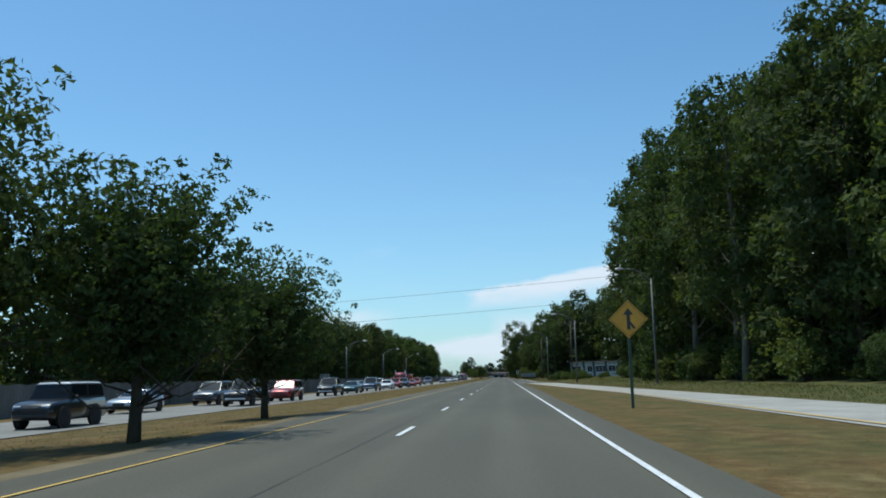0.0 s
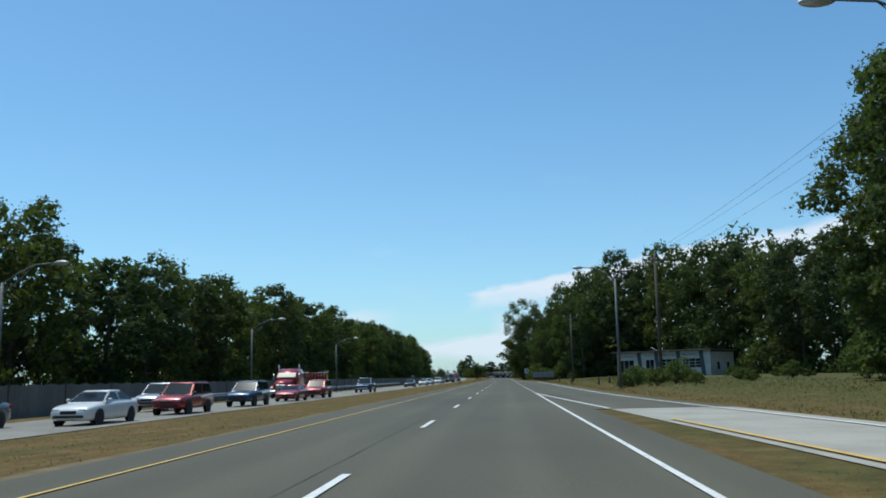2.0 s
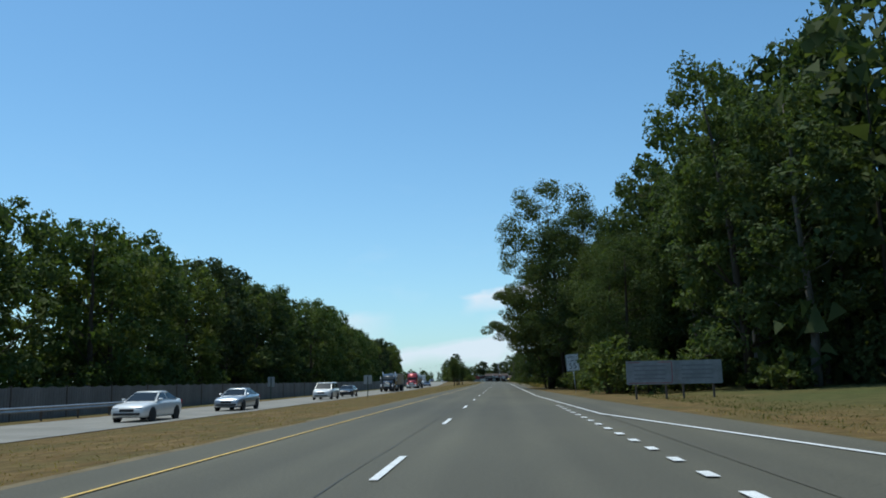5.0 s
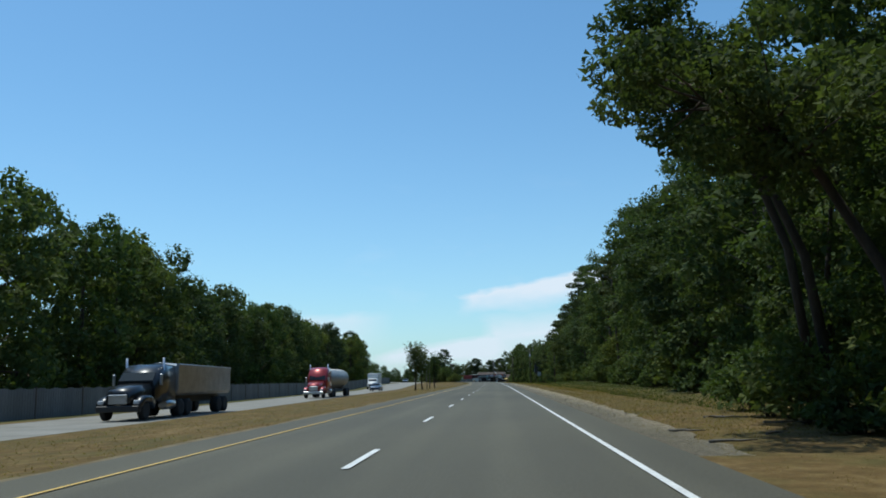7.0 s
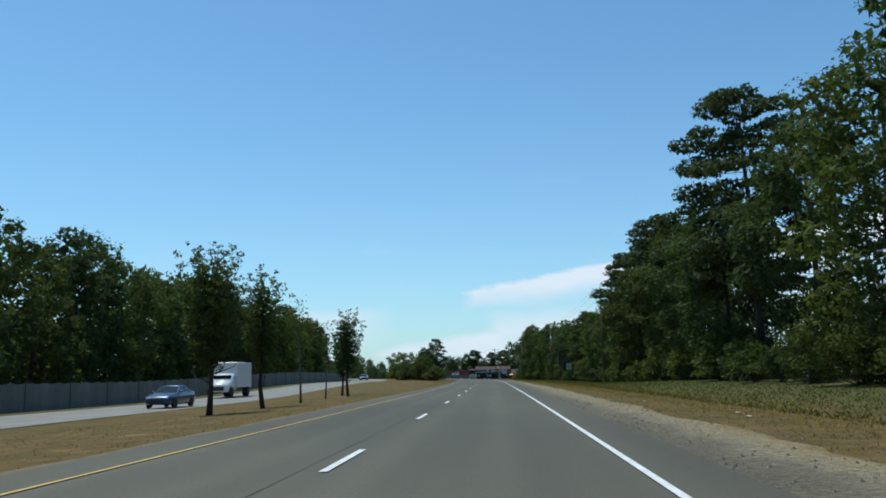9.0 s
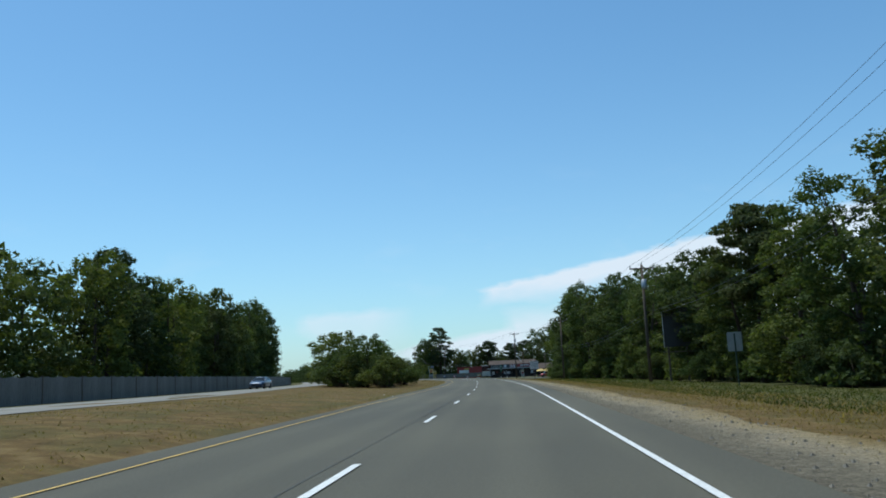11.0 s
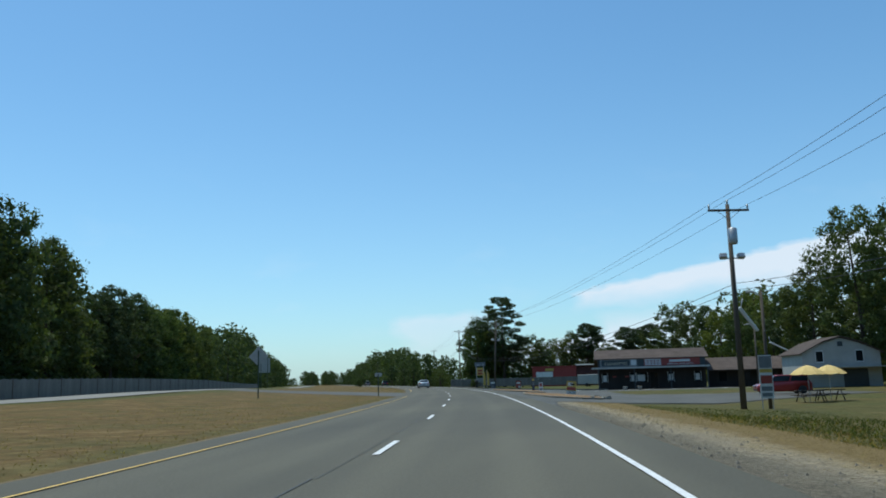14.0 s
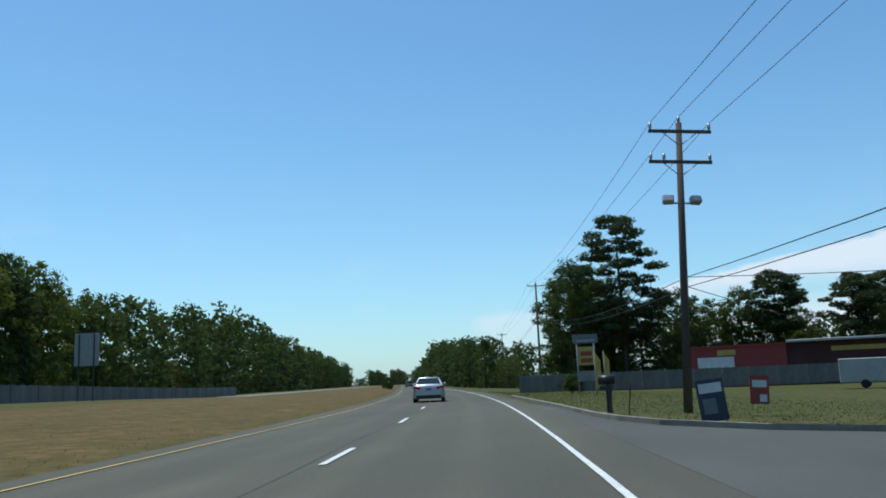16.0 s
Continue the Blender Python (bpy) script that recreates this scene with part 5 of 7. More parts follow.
def car(shape, x, y, colour, turn, label, roof=None, group="oncoming traffic", z=None, name="car", zlift=0.016):
    ln, wd, ht, belt, bonnet, c0, c1, r0, r1, wr = SHAPES[shape]
    base = spot(x, y).z + zlift if z is None else z
    s = thing(name, pose(x, y, base, 0, 0, turn), label, "car" if shape != "pickup" else "pickup truck", group)
    p, hw, hl = PAINT[colour], wd / 2, ln / 2
    clear = 0.2 if shape in ("sedan", "coupe", "minivan") else 0.33
    deck = belt + (0.06 if shape == "sedan" else 0.0)
    st = [(-hl, hw * 0.80, clear + 0.22, deck - 0.24), (-hl + 0.06, hw * 0.90, clear + 0.1, deck - 0.06), (-hl + 0.3, hw * 0.97, clear + 0.02, deck), (c0, hw, clear, belt + 0.02),
          (0, hw, clear, belt), (c1, hw, clear, bonnet), (hl - 0.75, hw * 0.98, clear, bonnet - 0.05), (hl - 0.25, hw * 0.93, clear + 0.03, bonnet - 0.14), (hl - 0.06, hw * 0.85, clear + 0.09, bonnet - 0.25),
          (hl, hw * 0.74, clear + 0.18, bonnet - 0.36)]

    def section(q):
        _, w, zb, zt = q
        m = zb + (zt - zb) * 0.55
        return [(0, zb), (w * 0.88, zb), (w * 0.985, zb + 0.09), (w, m), (w * 0.975, m + (zt - m) * 0.6), (w * 0.93, zt - 0.02), (w * 0.8, zt + 0.012), (0, zt + 0.035)]
    part("body", loft(st, section), p, s)
    top_w, base_w = hw * (0.70 if shape in ("sedan", "coupe") else 0.80), hw * 0.92
    z0, z1 = belt - 0.04, ht - 0.06
    cab = [(c0, base_w, z0), (r0, top_w, z1), (r1, top_w, z1), (c1, base_w, z0)]
    bm = bmesh.new()
    lo = [bm.verts.new(v) for v in ((-base_w, c0, z0), (base_w, c0, z0), (base_w, c1, z0), (-base_w, c1, z0))]
    hi = [bm.verts.new(v) for v in ((-top_w, r0, z1), (top_w, r0, z1), (top_w, r1, z1), (-top_w, r1, z1))]
    bm.faces.new(hi)
    for i in range(4):
        bm.faces.new((lo[i], lo[(i + 1) % 4], hi[(i + 1) % 4], hi[i]))
    bmesh.ops.bevel(bm, geom=[e for e in bm.edges], offset=0.05, segments=2, affect="EDGES", clamp_overlap=True)
    part("cabin", bm, p, s)
    rm = PAINT[roof] if roof else p
    bm = loft([(r0 - 0.05, top_w * 0.96, z1 - 0.04, z1 + 0.01), (r0 + 0.12, top_w * 0.99, z1 - 0.03, z1 + 0.05), ((r0 + r1) / 2, top_w, z1 - 0.03, z1 + 0.06), (r1 - 0.15, top_w * 0.99, z1 - 0.03, z1 + 0.045), (r1 + 0.05, top_w * 0.96, z1 - 0.04, z1)],
              lambda q: [(0, q[2]), (q[1], q[2]), (q[1] * 0.99, (q[2] + q[3]) / 2), (q[1] * 0.88, q[3] - 0.004), (0, q[3])])
    part("roof", bm, rm, s, "white roof" if roof == "white" else "")
    quad_plate("windscreen", ((-base_w, c1, z0), (base_w, c1, z0), (top_w, r1, z1), (-top_w, r1, z1)), GLASS_DARK, s, 0.075)
    quad_plate("rear_window", ((base_w, c0, z0), (-base_w, c0, z0), (-top_w, r0, z1), (top_w, r0, z1)), GLASS_DARK, s, 0.08)
    m0 = (c0 + c1) / 2 - 0.05
    mt = (r0 + r1) / 2
    for sx in (-1, 1):
        quad_plate("side_window", ((sx * base_w, m0, z0 + 0.06), (sx * base_w, c1, z0 + 0.06), (sx * top_w, r1, z1), (sx * top_w, mt, z1)), GLASS_DARK, s, 0.07)
        quad_plate("side_window", ((sx * base_w, c0, z0 + 0.06), (sx * base_w, m0, z0 + 0.06), (sx * top_w, mt, z1), (sx * top_w, r0, z1)), GLASS_DARK, s, 0.07)
        for wy in (-hl + 0.95 if shape != "pickup" else -hl + 1.15, hl - 0.92):
            arch = lathe_x(bmesh.new(), [(-0.02, wr * 1.16), (0.02, wr * 1.14)], 20)
            ob = part("wheel_arch", arch, PLASTIC, s)
            ob.matrix_basis = pose(sx * (hw - 0.012), wy, wr)
            wheel(s, sx * (hw - 0.09), wy, wr)
        bm = boxes((sx * hw * 0.62 - 0.17, sx * hw * 0.62 + 0.17, hl - 0.22, hl - 0.045, bonnet - 0.36, bonnet - 0.2), bevel=0.03)
        part("headlight", bm, LAMP_GLASS, s)
        bm = bmesh.new()
        box(bm, -0.22, 0.22, -0.1, 0.1, -0.085, 0.085, 0.03, pose(sx * hw * 0.72, -hl + 0.1, deck - 0.19, 0, sx * -8, sx * 22))
        part("tail_light", bm, TAIL_RED, s, "red tail light")
        bm = boxes((sx * (hw + 0.02) - 0.09, sx * (hw + 0.02) + 0.09, c1 - 0.42, c1 - 0.3, belt + 0.0, belt + 0.14), bevel=0.035)
        part("mirror", bm, p if shape == "sedan" else PLASTIC, s)
    part("front_bumper", boxes((-hw * 0.72, hw * 0.72, hl - 0.1, hl + 0.03, clear + 0.14, clear + 0.26), bevel=0.03), PLASTIC if shape != "pickup" else CHROME, s)
    part("grille", boxes((-hw * 0.38, hw * 0.38, hl - 0.08, hl + 0.015, bonnet - 0.42, bonnet - 0.27), bevel=0.015), PLASTIC, s)
    part("rear_bumper", boxes((-hw * 0.78, hw * 0.78, -hl - 0.03, -hl + 0.12, clear + 0.06, clear + 0.22), bevel=0.03), PLASTIC, s)
    part("plate", boxes((-0.16, 0.16, -hl - 0.012, -hl + 0.02, deck - 0.36, deck - 0.22)), FADED, s)
    if shape == "pickup":
        part("bed", boxes((-hw * 0.82, hw * 0.82, -hl + 0.18, c0 - 0.12, belt - 0.04, belt + 0.055)), PLASTIC, s)
    if shape == "sedan":
        part("antenna", boxes((-0.02, 0.02, r0 + 0.12, r0 + 0.3, z1 + 0.03, z1 + 0.12), bevel=0.015), PLASTIC, s)
    if shape in ("suv", "offroader"):
        for sx in (-0.8, 0.8):
            part("roof_rail", rod((sx * top_w, r0 + 0.2, z1 + 0.09), (sx * top_w, r1 - 0.15, z1 + 0.09), 0.018, 6), PLASTIC, s)
    return s


def lane(y, far):
    x = centre(y) + opposite(y) - (5.85 if far else 2.05)
    return x, y


TRAFFIC = [
    ("offroader", 36.5, 0, "black", "white", "black off-road car with a white roof"), ("coupe", 52, 1, "silver", None, "silver coupe"), ("suv", 65.5, 1, "grey", None, "dark grey sport utility car"),
    ("pickup", 61.8, 0, "black", None, "black pickup truck"), ("suv", 72.5, 0, "red", None, "dark red sport utility car"), ("pickup", 90.4, 0, "black", None, "black pickup truck"),
    ("sedan", 103, 0, "teal", None, "dark teal saloon car"), ("suv", 150, 1, "silver", None, "silver sport utility car"), ("pickup", 118, 0, "blue", None, "dark blue pickup truck"),
    ("sedan", 134, 0, "white", None, "white saloon car"), ("sedan", 130, 1, "grey", None, "dark grey saloon car"), ("suv", 144, 0, "red", None, "dark red sport utility car"),
    ("suv", 156, 0, "blue", None, "dark blue sport utility car"), ("coupe", 168, 0, "red", None, "red coupe"), ("suv", 178, 0, "red", None, "red sport utility car"),
    ("pickup", 206, 0, "blue", None, "dark blue pickup truck"), ("sedan", 257, 0, "black", None, "black saloon car"), ("sedan", 283, 0, "white", None, "white saloon car"),
    ("sedan", 297.5, 0, "silver", None, "silver saloon car"), ("minivan", 328, 0, "white", None, "white minivan"), ("coupe", 341, 0, "black", None, "black coupe"), ("sedan", 492, 0, "blue", None, "dark blue saloon car"),
    ("sedan", 639, 1, "blue", None, "dark blue saloon car"),
]
for shape, y, far, colour, roof, label in TRAFFIC:
    x, yy = lane(y, far)
    car(shape, x, yy, colour, 180 + heading(y), label + " on the oncoming carriageway", roof, name="pickup_truck" if shape == "pickup" else "car")

# the silver car ahead, and those far down the road
x, y = place(836, -0.05)
car("sedan", x, y, "silver", heading(836), "silver saloon car in the passing lane", None, "cars ahead", 0.0, zlift=0)
for y, o, c in ((960, 1.8, "black"), (1000, -1.6, "grey")):
    x, yy = place(y, o)
    car("suv", x, yy, c, heading(y), "dark car far down the road", None, "cars ahead", 0.0, zlift=0)


def big_truck(kind, y, far, label):
    x, yy = lane(y, far)
    s = thing("lorry", pose(x, yy, spot(x, yy).z + 0.02, 0, 0, 180 + heading(y)), label, "truck", "oncoming traffic")
    red, dark = PAINT["red"], PAINT["black"]
    cabp = red if kind in ("tanker", "lowloader") else (dark if kind == "dump" else PAINT["white"])
    if kind == "box":
        part("cab", loft([(0.2, 1.0, 0.5, 2.2), (1.1, 1.02, 0.5, 2.25), (1.7, 1.0, 0.5, 1.5), (2.6, 0.95, 0.5, 1.3), (2.8, 0.8, 0.6, 1.1)], lambda q: [(0, q[2]), (q[1], q[2]), (q[1], q[3] - 0.3), (q[1] * 0.9, q[3]), (0, q[3] + 0.03)]), cabp, s)
        part("cargo_box", boxes((-1.2, 1.2, -4.2, 0.35, 0.9, 3.35), bevel=0.05), PAINT["white"], s)
        part("windscreen", boxes((-0.85, 0.85, 1.2, 1.5, 1.5, 2.1), bevel=0.05), GLASS_DARK, s)
        part("grille", boxes((-0.6, 0.6, 2.7, 2.84, 0.65, 1.05), bevel=0.03), PLASTIC, s)
        wheels = (-3.0, 1.9)
    else:
        # a bonneted tractor with a sleeper cab
        part("bonnet", loft([(0.3, 0.95, 0.75, 1.9), (1.6, 0.85, 0.75, 1.75), (2.3, 0.72, 0.8, 1.6), (2.5, 0.6, 0.9, 1.4)], lambda q: [(0, q[2]), (q[1], q[2]), (q[1], q[3] - 0.25), (q[1] * 0.85, q[3]), (0, q[3] + 0.04)]), cabp, s)
        high = 3.5 if kind == "tanker" else 2.9
        part("cab", loft([(-2.3, 1.15, 0.9, high - 0.1), (-0.9, 1.18, 0.9, high), (-0.2, 1.15, 0.9, high - 0.35), (0.45, 1.08, 0.9, 2.0)], lambda q: [(0, q[2]), (q[1], q[2]), (q[1], q[3] - 0.35), (q[1] * 0.88, q[3]), (0, q[3] + 0.04)]), cabp, s)
        quad_plate("windscreen", ((-1.02, 0.47, 1.98), (1.02, 0.47, 1.98), (0.95, -0.12, 2.85 if kind == "tanker" else 2.5), (-0.95, -0.12, 2.85 if kind == "tanker" else 2.5)), GLASS_DARK, s, 0.06, 0.05)
        part("grille", boxes((-0.5, 0.5, 2.4, 2.53, 0.85, 1.35), bevel=0.03), CHROME, s)
        part("front_bumper", boxes((-1.15, 1.15, 2.2, 2.55, 0.45, 0.78), bevel=0.05), CHROME if kind != "dump" else PLASTIC, s)
        for sx in (-1, 1):
            part("fender", loft([(0.7, 0.28, 0.55, 1.1), (1.2, 0.28, 0.95, 1.3), (1.9, 0.26, 0.95, 1.25), (2.4, 0.22, 0.6, 0.95)], lambda q: [(0, q[2]), (q[1], q[2]), (q[1], q[3] - 0.08), (q[1] * 0.8, q[3]), (0, q[3])]), cabp, s).matrix_basis = pose(sx * 0.95, 0, 0)
            part("headlight", boxes((sx * 0.95 - 0.16, sx * 0.95 + 0.16, 2.25, 2.46, 0.85, 1.05), bevel=0.04), LAMP_GLASS, s)
            part("exhaust_stack", rod((sx * 1.05, -0.75, 1.0), (sx * 1.05, -0.75, high + 0.4), 0.07, 8), CHROME, s)
            part("mirror", boxes((sx * 1.32 - 0.08, sx * 1.32 + 0.08, 0.15, 0.25, 1.8, 2.4), bevel=0.03), CHROME, s)
            part("fuel_tank", lathe_x(bmesh.new(), [(-0.6, 0.2), (-0.55, 0.3), (0.55, 0.3), (0.6, 0.2)], 14), CHROME, s).matrix_basis = pose(sx * 0.95, -1.6, 0.75, 0, 0, 90)
        wheels = [1.6, -3.0, -4.2]
        if kind == "tanker":
            bm = lathe_x(bmesh.new(), [(-6.0, 0.5), (-5.85, 1.0), (-5.4, 1.12), (5.2, 1.12), (5.65, 1.0), (5.8, 0.5)], 24)
            part("tank", bm, SIGN_BACK, s, "grey ribbed steel tank").matrix_basis = pose(0, -9.0, 2.25, 0, 0, 90)
            for k in range(8):
                part("tank_rib", lathe_x(bmesh.new(), [(-0.05, 1.12), (-0.04, 1.16), (0.04, 1.16), (0.05, 1.12)], 24), GALV, s).matrix_basis = pose(0, -13.9 + 1.4 * k, 2.25, 0, 0, 90)
            part("chassis", boxes((-0.5, 0.5, -14.6, 1.0, 0.75, 1.1)), PLASTIC, s)
            wheels += [-12.4, -13.7]
        elif kind == "dump":
            part("dump_body", loft([(-11.8, 1.22, 1.2, 2.9), (-2.7, 1.22, 1.2, 3.0), (-2.5, 1.22, 1.4, 3.0)], lambda q: [(0, q[2]), (q[1] * 0.9, q[2]), (q[1], q[2] + 0.2), (q[1], q[3] - 0.12), (q[1] * 1.03, q[3] - 0.1), (q[1] * 1.03, q[3]), (q[1] * 0.9, q[3]), (q[1] * 0.88, q[3] - 0.15), (0, q[3] + 0.1)]), GALV, s, "grey steel dump body")
            part("chassis", boxes((-0.5, 0.5, -11.6, 1.0, 0.75, 1.15)), PLASTIC, s)
            wheels += [-9.6, -10.8]
        else:
            part("deck", boxes((-1.25, 1.25, -14.0, -2.8, 0.95, 1.2), bevel=0.03), red, s)
            frame = bmesh.new()
            for k in range(7):
                yk = -4.0 - 1.5 * k
                for sx in (-1.2, 1.2):
                    tube(frame, [(sx, yk, 1.15), (sx, yk - 0.4, 2.5)], [0.06, 0.05], 6)
            for sx in (-1.2, 1.2):
                tube(frame, [(sx, -3.6, 2.4), (sx, -13.8, 2.6)], [0.06, 0.06], 6)
            part("upper_frame", frame, red, s, "red car carrier frame")
            part("orange_flag", boxes((-1.26, -1.22, -13.6, -12.9, 1.7, 2.4)), SIGN_YELLOW, s)
            wheels += [-11.8, -13.0]
    for wy in wheels:
        for sx in (-1, 1):
            wheel(s, sx * (0.98 if wy < 0 or kind == "box" else 1.0), wy, 0.5, 0.3 if wy > 0 else 0.5)
    return s


big_truck("lowloader", 180.8, 1, "red lorry with an empty car carrier trailer on the oncoming carriageway")
big_truck("dump", 382, 0, "dark lorry with a grey steel dump trailer on the oncoming carriageway")
big_truck("tanker", 434, 0, "red lorry with a grey tank trailer on the oncoming carriageway")
big_truck("box", 516, 1, "white box van lorry on the oncoming carriageway")


# ---- the closed flower shop in the clearing ----
BLOCK = speckled("painted_block", (0.42, 0.42, 0.39), (0.56, 0.56, 0.53), 0.8, 20, 0.8, 0.2)
DARK_TRIM = plain("dark_trim", (0.05, 0.06, 0.065), 0.6)
ROOF_BROWN = speckled("brown_shingle", (0.062, 0.046, 0.037), (0.105, 0.08, 0.066), 1.0, 16, 0.9, 0.5)
BROWN_WALL = speckled("brown_boards", (0.028, 0.024, 0.022), (0.05, 0.042, 0.038), 0.8, 14, 0.85, 0.3, stretch=(1, 1, 0.2))
RED_METAL = plain("red_ribbed_metal", (0.26, 0.035, 0.03), 0.55)
WHITE_WALL = speckled("white_siding", (0.34, 0.34, 0.32), (0.46, 0.46, 0.43), 0.6, 20, 0.7, 0.15)
YELLOW_BOARD = plain("yellow_board", (0.46, 0.33, 0.07), 0.5)
CANVAS = plain("yellow_canvas", (0.62, 0.45, 0.16), 0.8)


def flower_shop():
    # the front looks down the road; its own x runs along the front
    ang = math.degrees(math.atan2(236.7 - 247.6, 36.8 - 23.2))
    s = thing("flower_shop", pose(21.8, 247.0, 0.62, 0, 0, ang), "closed white block flower and produce shop with a flat roof", "building")
    w, d, h = 17.4, 9.0, 4.05
    bm = bmesh.new()
    box(bm, 0, w, 0.0, 0.25, -0.6, 0.35)
    for x0, x1 in ((0, 0.35), (3.3, 5.6), (7.2, 8.3), (11.7, 12.5), (15.9, w)):      # piers between the openings
        box(bm, x0, x1, 0, 0.25, 0.35, 2.75)
    for x0, x1, zt in ((0.35, 3.3, 0.55), (5.6, 7.2, 1.25), (8.3, 11.7, 1.2), (12.5, 15.9, 1.3)):
        box(bm, x0, x1, 0, 0.25, 0.35, zt)
    box(bm, 0, w, 0, 0.25, 2.75, h)
    part("front_wall", bm, BLOCK, s)
    part("side_wall", boxes((w - 0.25, w, 0.25, d, -0.6, h - 0.25)), BLOCK, s)
    part("side_wall", boxes((0, 0.25, 0.25, d, -0.6, h - 0.25)), BLOCK, s)
    part("back_wall", boxes((0.25, w - 0.25, d - 0.25, d, -0.6, h - 0.6)), BLOCK, s)
    roof = bmesh.new()
    box(roof, -0.9, w + 0.5, -0.75, d + 0.3, h, h + 0.16, 0.02)
    part("roof", roof, DARK_TRIM, s)
    for x0, x1 in ((0.35, 3.3), (5.6, 7.2), (8.3, 11.7), (12.5, 15.9)):
        z0 = 0.55 if x0 < 1 else 1.25
        win = new("window")
        win.parent = s
        part("pane", boxes((x0, x1, 0.1, 0.13, z0, 2.75)), GLASS_DARK, win)
        n = 2 if x1 - x0 < 2 else 3
        for k in range(n + 1):
            xx = x0 + (x1 - x0) * k / n
            part("mullion", boxes((xx - 0.04, xx + 0.04, 0.06, 0.16, z0, 2.75)), BLOCK, win)
        for zz in (z0 + 0.5, z0 + 1.0):
            if x0 > 8:
                part("glazing_bar", boxes((x0, x1, 0.07, 0.15, zz - 0.035, zz + 0.035)), BLOCK, win)
    for x in (4.7, 8.0, 12.1, 16.2):
        bm = bmesh.new()
        box(bm, -0.35, 0.35, -0.08, -0.005, -0.2, 4.0, 0, pose(x, 0, 0, 0, -5, 0))
        part("pilaster", bm, DARK_TRIM, s, "dark slanting panel")
    words("FLOWERS", 0.72, DARK_TRIM, s, 2.0, -0.02, 3.35, 1.2)
    words("PLANTS", 0.5, FADED, s, 6.3, -0.02, 3.45, 1.0)
    words("SUNNYSIDE", 0.66, DARK_TRIM, s, 10.0, -0.02, 3.42, 1.15)
    words("PRODUCE", 0.66, DARK_TRIM, s, 14.2, -0.02, 3.45, 1.15)
    for y in (2.5, 6.2):
        part("side_window", boxes((w - 0.05, w + 0.02, y, y + 0.9, 0.9, 2.1)), GLASS_DARK, s)


flower_shop()
for x, y in ((12.0, 189), (14.0, 196), (11.0, 214), (10.5, 232), (17.0, 205)):
    s = thing("wooden_post", at(x, y, 20), "short weathered wooden post in rough grass", "post", "posts in the clearing")
    part("shaft", tube(bmesh.new(), [(0, 0, -0.2), (0.02, 0, 0.75), (0.03, 0, 0.8)], [0.11, 0.1, 0.07], 8), WOOD_POLE, s)
for i in range(14):
    put(bush_kinds[i % 2], 16.5 + 3.2 * (i % 4) + (i % 3), 163 + 3.4 * (i // 2), i * 50, 0.4 + 0.08 * (i % 3), 0.9, "bushes in the clearing")


for i, (x, y, k) in enumerate(((11.6, 167, 0.5), (12.6, 170, 0.55), (13.4, 174, 0.5), (14.4, 178, 0.58), (15.4, 182, 0.55), (16.4, 186, 0.5), (18, 178, 0.66), (16.6, 171, 0.7), (14.2, 166.5, 0.62), (19.5, 185, 0.6), (17.6, 191, 0.5))):
    put(bush_kinds[(0, 2)[i % 2]], x, y, i * 71, k, 0.9, "bushes in the clearing")


